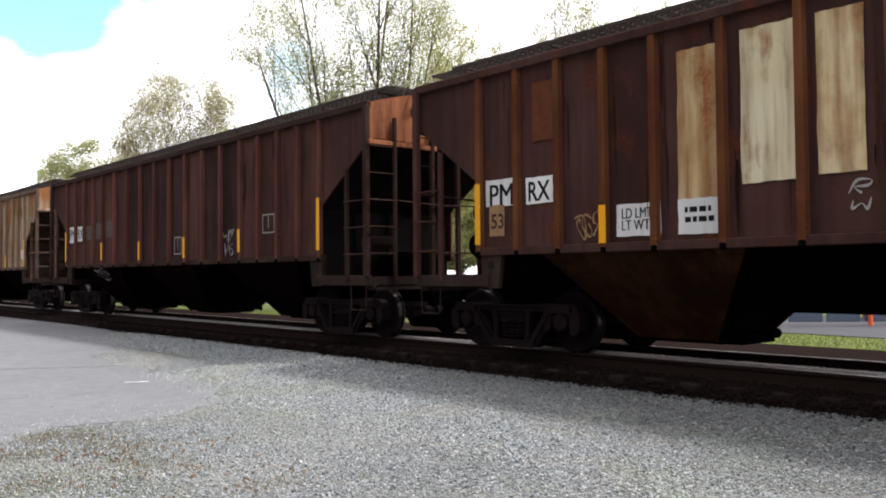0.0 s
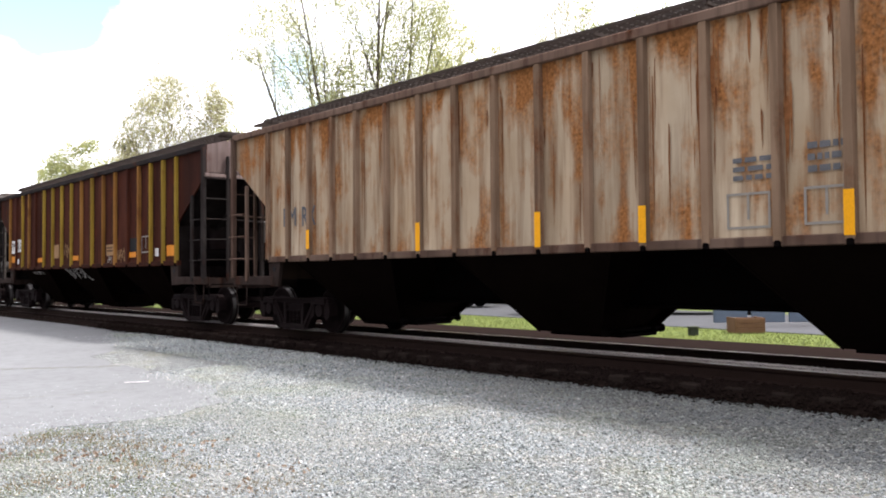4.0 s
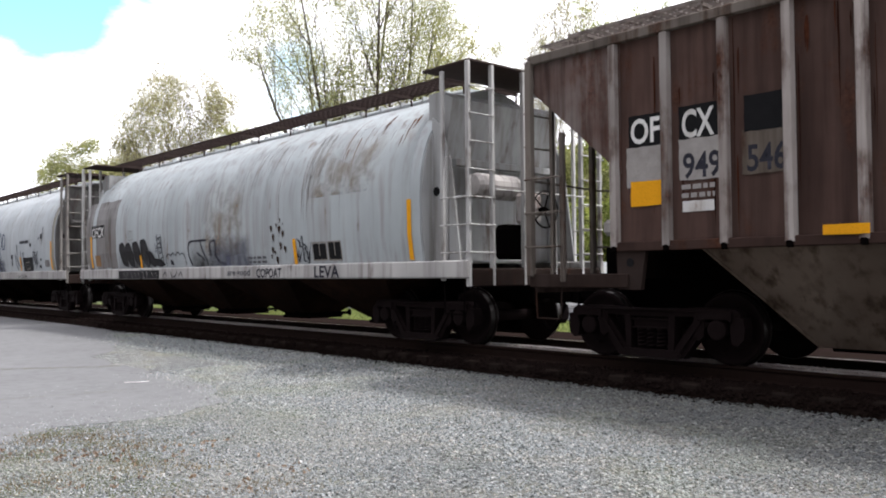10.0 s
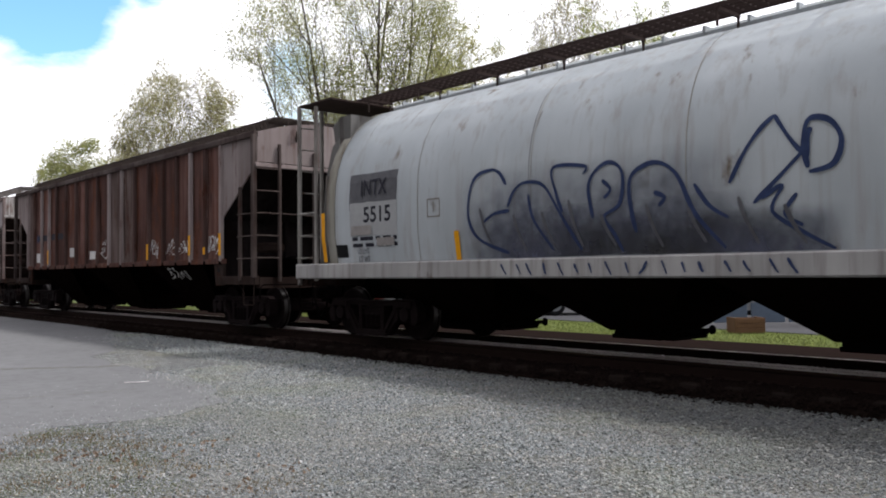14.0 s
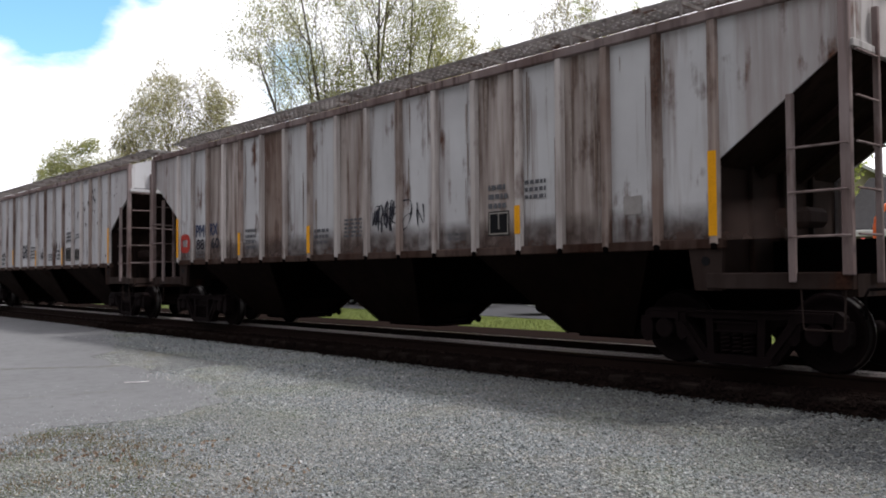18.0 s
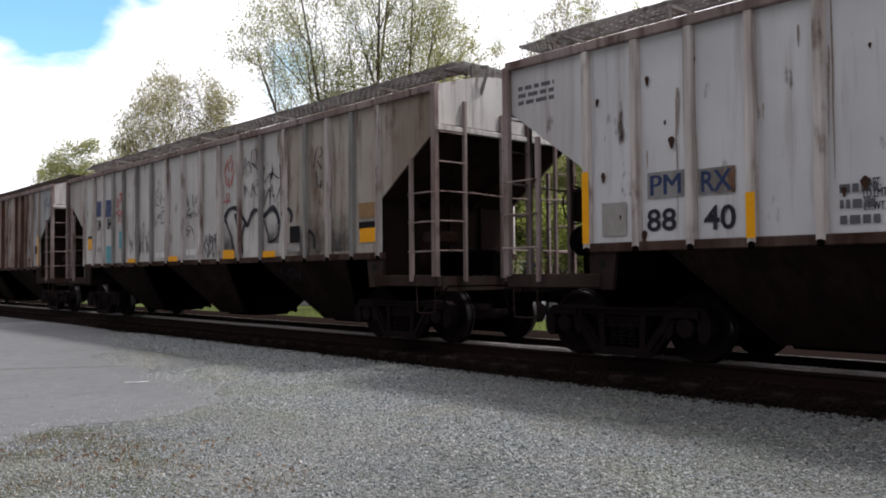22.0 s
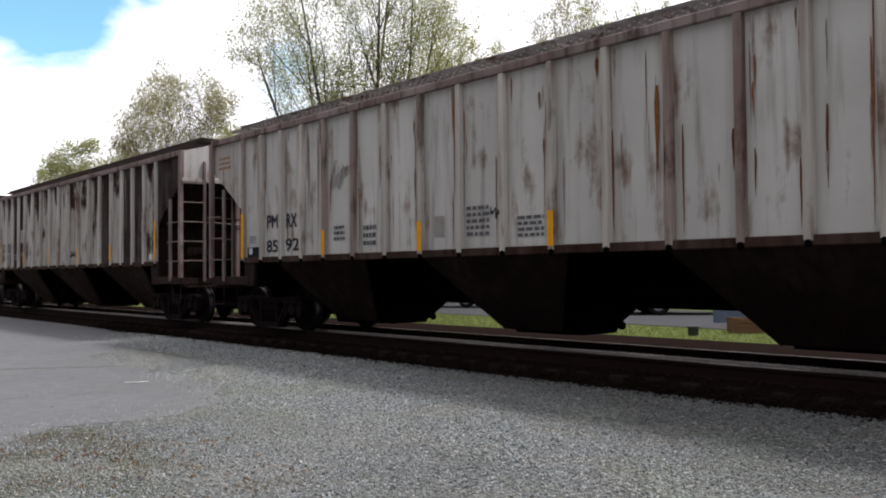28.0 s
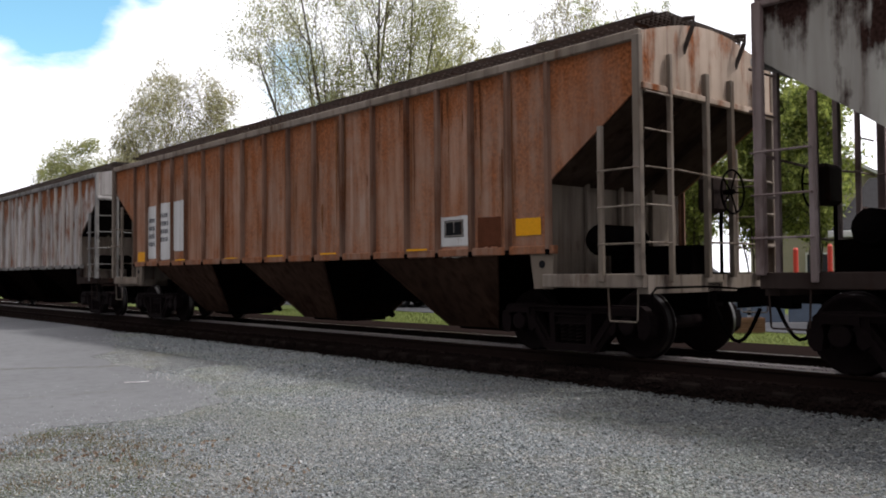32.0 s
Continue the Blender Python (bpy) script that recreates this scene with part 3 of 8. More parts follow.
BARK = plain("bark", (0.075, 0.062, 0.05), 0.9, 0, 0.35, 4, 0.8)
LEAF_SPRING = leaf_material("spring_leaf", (0.17, 0.19, 0.07), (0.48, 0.48, 0.21))
LEAF_GREY = leaf_material("bud_leaf", (0.21, 0.2, 0.1), (0.5, 0.47, 0.25))
LEAF_GREEN = leaf_material("green_leaf", (0.1, 0.14, 0.03), (0.42, 0.46, 0.12))
LEAF_GOLD = leaf_material("gold_leaf", (0.2, 0.2, 0.05), (0.42, 0.4, 0.13))


def leaf_mesh(points, count, size, scatter, seed, material):
    """Many small leaves round the given points, as one mesh."""
    g = np.random.default_rng(seed)
    pts = np.array(points)
    # leaves gather in flat sprays round some of the twigs
    tufts = pts[g.random(len(pts)) < 0.5]
    c = tufts[g.integers(0, len(tufts), count)] + g.normal(0, scatter, (count, 3)) * (1.0, 1.0, 0.55)
    u = g.normal(0, 1, (count, 3))
    u /= np.linalg.norm(u, axis=1)[:, None]
    w = g.normal(0, 1, (count, 3))
    w -= u * np.sum(u * w, axis=1)[:, None]
    w /= np.linalg.norm(w, axis=1)[:, None]
    s = (size * g.uniform(0.5, 1.25, count))[:, None]
    v = np.stack([c - u * s, c + w * s * 0.5, c + u * s, c - w * s * 0.5], 1).reshape(-1, 3)
    me = bpy.data.meshes.new("crown")
    me.vertices.add(len(v))
    me.vertices.foreach_set("co", v.astype(np.float32).ravel())
    me.loops.add(len(v))
    me.loops.foreach_set("vertex_index", np.arange(len(v), dtype=np.int32))
    me.polygons.add(count)
    me.polygons.foreach_set("loop_start", np.arange(0, len(v), 4, dtype=np.int32))
    me.update(calc_edges=True)
    me.materials.append(material)
    return me


def tree(x, y, height, spread, seed, leaves, leaf_mat, leaf_size, stems=3, start=0.2, label="", depth=4, girth=1.0, scatter=0.22, fan=0.5, dome=0.0):
    """Tapered stems fanning out, with limbs and twigs, and small leaves along the twigs. dome: how far the crown is drawn in to a rounded outline."""
    r = random.Random(seed)
    ob = tagged(new("tree"), label, "tree")
    ob.location = (x, y, GROUND)
    bm = bmesh.new()
    tips = []

    def limb(p, d, length, rad, level):
        n = (6, 4, 3, 2, 2)[level]
        q = p.copy()
        for k in range(n):
            step = (d + Vector((r.gauss(0, 0.1), r.gauss(0, 0.1), 0.05 if level else 0.1))).normalized()
            nxt = q + step * length / n
            r1 = max(rad * (1 - 0.7 * (k + 1) / n), 0.006)
            rod(bm, q, nxt, max(rad * (1 - 0.7 * k / n), 0.007), 6 if level < 1 else 4 if level < 2 else 3, r1)
            if level >= 2 or (level == 1 and k > 1):
                tips.append(tuple(nxt.lerp(q, r.random())))
                tips.append(tuple(nxt))
            q, d = nxt, step
            if level < depth and (k > 0 or level > 0):
                for _ in range((2, 2, 2, 1)[level]):
                    side = d.orthogonal().normalized()
                    side.rotate(Matrix.Rotation(r.uniform(0, math.tau), 3, d))
                    nd = (d * r.uniform(0.7, 1.0) + side * r.uniform(0.5, 1.0)).normalized()
                    limb(q, nd, length * r.uniform(0.3, 0.5) * (1.1 - 0.5 * k / n), r1 * r.uniform(0.35, 0.6), level + 1)

    for k in range(stems):
        a = k * 2.4 + r.uniform(-0.3, 0.3)
        out = fan * ((k + 0.5) / stems) ** 0.5
        limb(Vector((0.2 * math.cos(a), 0.2 * math.sin(a), -0.1)), Vector((math.cos(a) * out, math.sin(a) * out, 1)).normalized(), height * r.uniform(0.72, 0.9), (height * 0.007 + 0.02) * girth, 0)
    tips = [p for p in tips if p[2] > height * start]
    high = sorted(p[2] for p in tips)[int(len(tips) * 0.97)]
    wide = sorted(math.hypot(p[0], p[1]) for p in tips)[int(len(tips) * 0.97)]
    grow = Matrix.Diagonal((spread / wide, spread / wide, height / high, 1))
    bmesh.ops.transform(bm, matrix=grow, verts=bm.verts[:])
    tips = [tuple(grow @ Vector(p)) for p in tips]
    if dome:
        mid, tall = height * 0.56, height * 0.46

        def drawn(p):
            q = math.sqrt((p[0] ** 2 + p[1] ** 2) / spread ** 2 + max(0.0, p[2] - mid) ** 2 / tall ** 2)
            k = 1.0 if q < 0.75 else (1 - dome) + dome * (0.75 + 0.25 * (1 - math.exp(-(q - 0.75) * 2.2))) / q
            return (p[0] * k, p[1] * k, mid + (p[2] - mid) * k if p[2] > mid else p[2])
        for v in bm.verts:
            v.co = drawn(v.co)
        tips = [drawn(p) for p in tips]
    part("trunk", bm, BARK, ob)
    part("crown", leaf_mesh(tips, leaves, leaf_size, scatter, seed, leaf_mat), None, ob)
    return ob


tree(-29.9, 12.3, 17.4, 5.8, 21, 112000, LEAF_SPRING, 0.048, 9, 0.25, "tall multi-stemmed tree in thin spring leaf", girth=1.5, fan=0.95, scatter=0.4, dome=0.35)
tree(-44.2, 10.3, 12.8, 4.4, 12, 50000, LEAF_GREY, 0.056, 13, 0.15, "round-crowned tree with pale spring buds", girth=0.5, scatter=0.34, fan=0.9, dome=0.7)
tree(-40.0, 11.4, 9.6, 1.9, 29, 16000, LEAF_SPRING, 0.06, 6, 0.15, "small spreading tree in olive leaf", girth=0.5, scatter=0.3, fan=0.9, dome=1.0)
tree(-52.0, 7.8, 9.9, 2.6, 13, 32000, LEAF_SPRING, 0.07, 7, 0.15, "bushy tree in olive spring leaf", girth=0.5, scatter=0.3, fan=0.9, dome=1.0)
tree(-53.9, 11.0, 9.8, 2.2, 25, 22000, LEAF_GREY, 0.06, 6, 0.15, "low spreading tree with pale buds", girth=0.5, scatter=0.3, fan=0.9, dome=1.0)
tree(-59.2, 7.4, 8.8, 1.1, 14, 4000, LEAF_SPRING, 0.07, 2, 0.2, "small far tree in thin leaf", girth=0.6)
tree(-33.0, 20.5, 14.6, 2.6, 15, 22000, LEAF_GOLD, 0.06, 4, 0.25, "slender tree in yellow-green leaf", girth=0.6)
tree(-32.9, 27.3, 18.2, 4.2, 16, 20000, LEAF_GREY, 0.06, 7, 0.3, "far tree with fine bare twigs and buds", girth=0.6)
tree(-32.3, 33.5, 19.5, 3.6, 26, 14000, LEAF_GREY, 0.06, 6, 0.3, "tall far tree with bare twigs", girth=0.6)
tree(-26.6, 27.8, 15.0, 3.0, 27, 16000, LEAF_GREEN, 0.07, 5, 0.3, "tall tree in thin green leaf", girth=0.6)
tree(-29.0, 23.4, 7.5, 3.0, 18, 16000, LEAF_SPRING, 0.08, 4, 0.1, "tree in thin spring leaf behind the white house")
tree(-15.5, 24.0, 9.6, 2.5, 17, 34000, LEAF_GREEN, 0.1, 4, 0.1, "leafy bright green tree beside the houses")
tree(-20.2, 23.2, 8.2, 3.0, 19, 30000, LEAF_GREEN, 0.1, 5, 0.08, "leafy green tree in front of the white house")
tree(-18.1, 24.1, 7.6, 2.2, 28, 20000, LEAF_GREEN, 0.1, 4, 0.1, "slender leafy green tree behind the far lot")
tree(-24.5, 20.6, 4.6, 2.6, 22, 18000, LEAF_GREEN, 0.09, 5, 0.05, "leafy shrub-like tree behind the far lot")
tree(-33.3, 20.0, 4.2, 3.0, 23, 16000, LEAF_SPRING, 0.09, 5, 0.05, "spreading bush in pale leaf")
tree(-40.7, 18.4, 4.2, 3.0, 24, 16000, LEAF_SPRING, 0.09, 5, 0.05, "spreading bush in pale leaf")
for bx, by, bh, bs, sd in ((-45.5, 19.9, 6.5, 4.0, 41), (-41.1, 22.4, 7.5, 4.2, 42), (-40.5, 27.0, 8.5, 4.5, 43), (-34.4, 25.9, 8.0, 4.2, 44), (-32.6, 29.5, 9.0, 4.5, 45)):
    tree(bx, by, bh, bs, sd, 22000, LEAF_GREEN, 0.13, 5, 0.03, "dense dark green tree of the far tree line", scatter=0.45, girth=0.6)

# ---- far lot, fence, vehicles, houses ----
LOT = plain("far_asphalt", (0.06, 0.06, 0.064), 0.9, 0, 0.2, 1.0)
lot = bmesh.new()
xprism(lot, [(11.6, -0.1), (11.6, 0.02), (19.0, 0.02), (19.0, -0.1)], -80, 30)
tagged(new("parking_lot", mesh_of("parking_lot", lot, LOT)), "grey asphalt strip behind the grass", "road", kind="structure").matrix_basis = pose(0, -3.9, GROUND, 0, 0, -5.9)

VINYL = plain("pale_siding", (0.3, 0.28, 0.24), 0.6, 0, 0.08, 2)
CREAM_SIDING = plain("cream_siding", (0.36, 0.33, 0.25), 0.6, 0, 0.08, 2)
SHINGLE = plain("dark_shingle", (0.045, 0.043, 0.045), 0.85, 0, 0.35, 7)
GREY_SHINGLE = plain("grey_shingle", (0.12, 0.115, 0.11), 0.85, 0, 0.35, 7)
WHITE_TRIM = plain("white_trim", (0.6, 0.6, 0.59), 0.5, 0, 0.08, 5)
PANE = plain("dark_pane", (0.03, 0.035, 0.045), 0.08, 0, 0.2, 2, 0, gloss=0.6)
RED_TRIM = plain("red_board", (0.35, 0.04, 0.035), 0.5, 0, 0.2, 5)
ORANGE = plain("orange_plastic", (0.75, 0.14, 0.03), 0.4, 0, 0.1, 5, gloss=0.4)
RED_POST = plain("red_plastic", (0.55, 0.05, 0.03), 0.4, 0, 0.12, 5, gloss=0.4)
BLUE_RAIL = plain("blue_grey_metal", (0.075, 0.1, 0.14), 0.45, 0, 0.2, 4, gloss=0.4)
TAN_BOX = plain("brown_wood", (0.12, 0.068, 0.04), 0.7, 0, 0.25, 5)


def house(x, y, turn, w, d, wall_h, roof_h, siding, roofing, label, windows, eave=0.4):
    """A gabled house: walls, roof slopes, and framed windows on its front (-y)."""
    ob = tagged(new("house"), label, "house")
    ob.matrix_basis = pose(x, y, GROUND, 0, 0, turn)
    bm = bmesh.new()
    prism(bm, [(-w / 2, 0), (w / 2, 0), (w / 2, wall_h), (0, wall_h + roof_h), (-w / 2, wall_h)], 0, d)
    part("wall", bm, siding, ob)
    n = int(wall_h / 0.22)
    for k in range(n):
        put("siding_board", "board%.1f%.1f" % (w, d), siding, lambda: boxm(-w / 2 - 0.012, w / 2 + 0.012, -0.015, 0.0, 0, 0.2), ob, 0, 0, k * 0.22 + 0.02)
    k = roof_h / (w / 2)
    for s in (-1, 1):
        bm = bmesh.new()
        a, b = s * (w / 2 + eave), 0
        prism(bm, [(a, wall_h - eave * k), (b, wall_h + roof_h), (b, wall_h + roof_h + 0.14), (a, wall_h - eave * k + 0.14)], -eave, d + eave)
        part("roof", bm, roofing, ob)
        bm = bmesh.new()
        prism(bm, [(a, wall_h - eave * k - 0.05), (b, wall_h + roof_h - 0.05), (b, wall_h + roof_h + 0.1), (a, wall_h - eave * k + 0.1)], -eave - 0.04, -eave - 0.005)
        part("fascia", bm, WHITE_TRIM, ob)
    for wx, wz, ww, wh in windows:
        frame_ = part("window", boxm(wx - ww / 2 - 0.09, wx + ww / 2 + 0.09, -0.06, 0.02, wz - 0.09, wz + wh + 0.09, 0.01), WHITE_TRIM, ob)
        part("pane", boxm(wx - ww / 2, wx - 0.03, -0.075, -0.062, wz, wz + wh), PANE, frame_)
        part("pane", boxm(wx + 0.03, wx + ww / 2, -0.075, -0.062, wz, wz + wh), PANE, frame_)
    return ob


house(-29.6, 31.6, 48, 8.4, 8, 5.6, 2.2, VINYL, GREY_SHINGLE, "white two-storey house with paired windows",
      ((-2.9, 0.9, 1.1, 1.4), (0, 0.9, 1.1, 1.4), (2.9, 0.9, 1.1, 1.4), (-2.9, 3.6, 1.0, 1.3), (-0.3, 3.6, 1.0, 1.3), (2.6, 3.6, 1.0, 1.3)))
house(-20.8, 36.2, 26, 7.0, 9, 6.2, 2.0, CREAM_SIDING, GREY_SHINGLE, "cream house with a white-edged gable roof", ((-1.6, 3.6, 1.0, 1.3), (1.6, 3.6, 1.0, 1.3), (0, 0.9, 1.2, 1.4)))
house(-43.5, 41.2, 56, 9.0, 8, 3.4, 2.2, CREAM_SIDING, GREY_SHINGLE, "low cream house behind the trees", ((-2.5, 1.0, 1.1, 1.3), (2.0, 1.0, 1.1, 1.3)))


def pavilion(x, y, turn):
    """A low hall with a deep dark roof, white eaves gutter, posts and a red gable."""
    ob = tagged(new("pavilion"), "low pavilion with dark shingle roof and red gable", "building")
    ob.matrix_basis = pose(x, y, GROUND, 0, 0, turn)
    w, d, h, rise = 9.5, 6.0, 2.75, 2.1
    for s in (-1, 1):
        bm = bmesh.new()
        bmv = [(-w / 2, s * d / 2, h), (w / 2, s * d / 2, h), (w / 2 - 1.2, 0, h + rise), (-w / 2 + 1.2, 0, h + rise)]
        lo = [bm.verts.new((a, b, c)) for a, b, c in bmv]
        hi = [bm.verts.new((a, b, c + 0.15)) for a, b, c in bmv]
        bm.faces.new(lo)
        bm.faces.new(hi)
        for k in range(4):
            bm.faces.new((lo[k], lo[(k + 1) % 4], hi[(k + 1) % 4], hi[k]))
        bmesh.ops.recalc_face_normals(bm, faces=bm.faces[:])
        part("roof", bm, SHINGLE, ob)
        part("gutter", boxm(-w / 2 - 0.1, w / 2 + 0.1, s * (d / 2 + 0.06) - 0.06, s * (d / 2 + 0.06) + 0.06, h - 0.14, h + 0.1, 0.02), WHITE_TRIM, ob)
    part("gable", prism(bmesh.new(), [(1.2, h + 0.2), (4.2, h + 0.2), (2.7, h + 1.5)], -d / 2 - 0.1, -d / 2 + 0.4), RED_TRIM, ob)
    part("back_wall", boxm(-w / 2 + 0.3, w / 2 - 0.3, 1.2, 1.35, 0, h), plain("dim_board", (0.1, 0.09, 0.085), 0.8), ob)
    for k in range(5):
        part("post", boxm(-w / 2 + 0.3 + k * (w - 0.6) / 4 - 0.08, -w / 2 + 0.3 + k * (w - 0.6) / 4 + 0.08, -d / 2 + 0.15, -d / 2 + 0.31, 0, h, 0.01), WHITE_TRIM, ob)
    return ob


pavilion(-10.1, 25.6, 20)

# play equipment
play = tagged(new("play_frame"), "orange and red tubular playground frame with tan panels", "play equipment")
play.matrix_basis = pose(-8.9, 15.2, GROUND, 0, 0, 36)
part("arch", tube(bmesh.new(), [(-0.75, 0, 0), (-0.75, 0, 2.6)] + [(-0.75 * math.cos(a * math.pi / 10), 0, 2.6 + 0.75 * math.sin(a * math.pi / 10)) for a in range(1, 10)] + [(0.75, 0, 2.6), (0.75, 0, 0)], 0.075, 10), ORANGE, play)
for px_, py_, h in ((-1.9, 0.2, 2.1), (-2.9, -0.3, 2.0), (1.9, 0.4, 2.4), (-0.75, 1.3, 2.3), (0.75, 1.3, 2.3)):
    post = part("post", rod(bmesh.new(), (px_, py_, 0), (px_, py_, h), 0.07, 10), RED_POST, play)
    part("cap", rod(bmesh.new(), (px_, py_, h), (px_, py_, h + 0.06), 0.08, 10, 0.04), RED_POST, post)
part("panel", boxm(-0.65, -0.05, 0.1, 0.16, 1.2, 1.9, 0.02), TAN_BOX, play)
part("panel", boxm(0.1, 0.65, 0.1, 0.16, 1.1, 1.9, 0.02), TAN_BOX, play)
part("deck", boxm(-0.9, 0.9, 0.05, 1.4, 1.0, 1.12, 0.02), BLUE_RAIL, play)
part("slide", prism(bmesh.new(), [(0.9, 1.15), (2.7, 0.15), (3.0, 0.15), (3.0, 0.22), (2.72, 0.24), (0.9, 1.25)], 0.4, 1.0), BLUE_RAIL, play)

# low blue-grey barrier with posts
barrier = tagged(new("barrier"), "blue-grey metal barrier panels between orange posts", "barrier")
barrier.matrix_basis = pose(-9.3, 11.9, GROUND, 0, 0, 48)
for k in range(7):
    part("panel", boxm(-3.2 + k * 0.95, -2.35 + k * 0.95, -0.03, 0.03, 0.12, 0.62, 0.015), BLUE_RAIL, barrier)
    part("rail", boxm(-3.25 + k * 0.95, -2.3 + k * 0.95, -0.05, 0.05, 0.64, 0.7, 0.01), plain("silver_rail", (0.2, 0.21, 0.22), 0.4, 0.3), barrier)
for k in (1.1, 1.85, 2.5, 3.3):
    part("post", rod(bmesh.new(), (k - 0.4, -0.12, 0), (k - 0.4, -0.12, 0.75), 0.055, 10), ORANGE, barrier)
crate = tagged(new("planter_box"), "brown wooden planter box on the grass", "planter")
crate.matrix_basis = pose(-9.9, 8.3, GROUND, 0, 0, 48)
for k in range(3):
    part("board", boxm(-0.32, 0.32, -0.3, -0.26, 0.02 + k * 0.11, 0.12 + k * 0.11, 0.006), TAN_BOX, crate)
    part("board", boxm(-0.32, 0.32, 0.26, 0.3, 0.02 + k * 0.11, 0.12 + k * 0.11, 0.006), TAN_BOX, crate)
part("soil", boxm(-0.3, 0.3, -0.255, 0.255, 0, 0.3), plain("soil", (0.05, 0.035, 0.025), 0.95), crate)
for s in (-1, 1):
    part("end_board", boxm(s * 0.32 - 0.02, s * 0.32 + 0.02, -0.3, 0.3, 0, 0.36, 0.006), TAN_BOX, crate)
meter = tagged(new("utility_box"), "small dark green utility box on the grass", "utility box")
meter.matrix_basis = pose(-10.3, 6.75, GROUND, 0, 0, 48)
part("housing", boxm(-0.1, 0.1, -0.09, 0.09, 0, 0.18, 0.015), plain("dark_green_box", (0.03, 0.035, 0.025), 0.6), meter)
part("lid", boxm(-0.115, 0.115, -0.105, 0.105, 0.182, 0.21, 0.008), plain("dark_green_lid", (0.04, 0.045, 0.03), 0.6), meter)


def vehicle(name, x, y, turn, paint_mat, label, long=4.7, tall=1.55, bed=False):
    """A parked car or pickup: body, cabin with glass, wheels, lamps, bumpers."""
    ob = tagged(new(name), label, "car" if not bed else "pickup truck")
    ob.matrix_basis = pose(x, y, GROUND + 0.02, 0, 0, turn)
    h = long / 2
    bm = bmesh.new()
    prism(bm, [(-h, 0.35), (-h, 0.85), (-h + 0.2, 0.98), (h - 1.2, 0.98), (h - 0.1, 0.85), (h, 0.6), (h, 0.35), (h - 0.6, 0.28), (-h + 0.6, 0.28)], -0.88, 0.88)
    bmesh.ops.bevel(bm, geom=bm.edges[:], offset=0.05, segments=2, affect="EDGES")
    part("body", bm, paint_mat, ob)
    a, b = (-0.2, h - 1.3) if bed else (-h + 0.6, h - 1.3)
    bm = bmesh.new()
    prism(bm, [(a, 0.97), (a + 0.35, tall), (b - 0.75, tall), (b, 0.97)], -0.78, 0.78)
    bmesh.ops.bevel(bm, geom=bm.edges[:], offset=0.06, segments=2, affect="EDGES")
    cab = part("cabin", bm, paint_mat, ob)
    for s in (-1, 1):
        part("side_glass", prism(bmesh.new(), [(a + 0.25, 1.03), (a + 0.45, tall - 0.1), (b - 0.8, tall - 0.1), (b - 0.25, 1.03)], s * 0.79 - 0.006, s * 0.79 + 0.006), PANE, cab)
        part("head_lamp", boxm(h - 0.06, h + 0.01, s * 0.65 - 0.16, s * 0.65 + 0.16, 0.6, 0.76, 0.02), WHITE_TRIM, ob)
        part("tail_lamp", boxm(-h - 0.01, -h + 0.05, s * 0.7 - 0.1, s * 0.7 + 0.1, 0.62, 0.82, 0.02), RED_TRIM, ob)
        for wx in (-h + 0.9, h - 0.95):
            w = part("wheel", turned(bmesh.new(), [(0.12, -0.11), (0.3, -0.11), (0.34, -0.07), (0.34, 0.07), (0.3, 0.11), (0.12, 0.11)], sides=18), BLACK_MARK, ob)
            w.location = (wx, s * 0.8, 0.34)
            part("rim", turned(bmesh.new(), [(0.05, -0.12), (0.2, -0.118), (0.2, 0.118), (0.05, 0.12)], sides=14), plain("silver_rail", (0.2, 0.21, 0.22), 0.4, 0.3), w)
    for e in (-1, 1):
        part("bumper", boxm(e * h - 0.07, e * h + 0.07, -0.82, 0.82, 0.36, 0.52, 0.03), plain("grey_bumper", (0.25, 0.25, 0.26), 0.5), ob)
    return ob


CAR_WHITE = plain("white_car_paint", (0.62, 0.62, 0.62), 0.3, 0, 0.05, 2, 0, 0.5)
CAR_SILVER = plain("silver_car_paint", (0.32, 0.33, 0.35), 0.3, 0.3, 0.06, 2, 0, 0.5)
CAR_RED = plain("red_car_paint", (0.4, 0.02, 0.025), 0.3, 0, 0.06, 2, 0, 0.5)
vehicle("pickup_truck", -17.8, 13.2, 54, CAR_WHITE, "white pickup truck parked behind the grass", 5.4, 1.75, True)
vehicle("car", -15.3, 15.1, 44, CAR_SILVER, "silver car parked behind the grass")
vehicle("car", -30.7, 14.1, 16, CAR_RED, "red car parked far behind the track")
vehicle("car", -26.7, 13.9, 26, CAR_WHITE, "white car parked far behind the track")

# wire fence far behind
fence = tagged(new("fence"), "grey wire fence along the far lot", "fence")
FENCE = plain("fence_steel", (0.2, 0.2, 0.2), 0.5, 0.5)
for k in range(17):
    part("post", rod(bmesh.new(), (-36.5 + k * 1.9, 18.3, 0), (-36.5 + k * 1.9, 18.3, 1.25), 0.03, 6), FENCE, fence)
for z in (0.25, 0.6, 0.95, 1.22):
    part("rail", rod(bmesh.new(), (-36.5, 18.3, z), (-6.0, 18.3, z), 0.016, 5), FENCE, fence)
fence.location = (0, 0, GROUND)

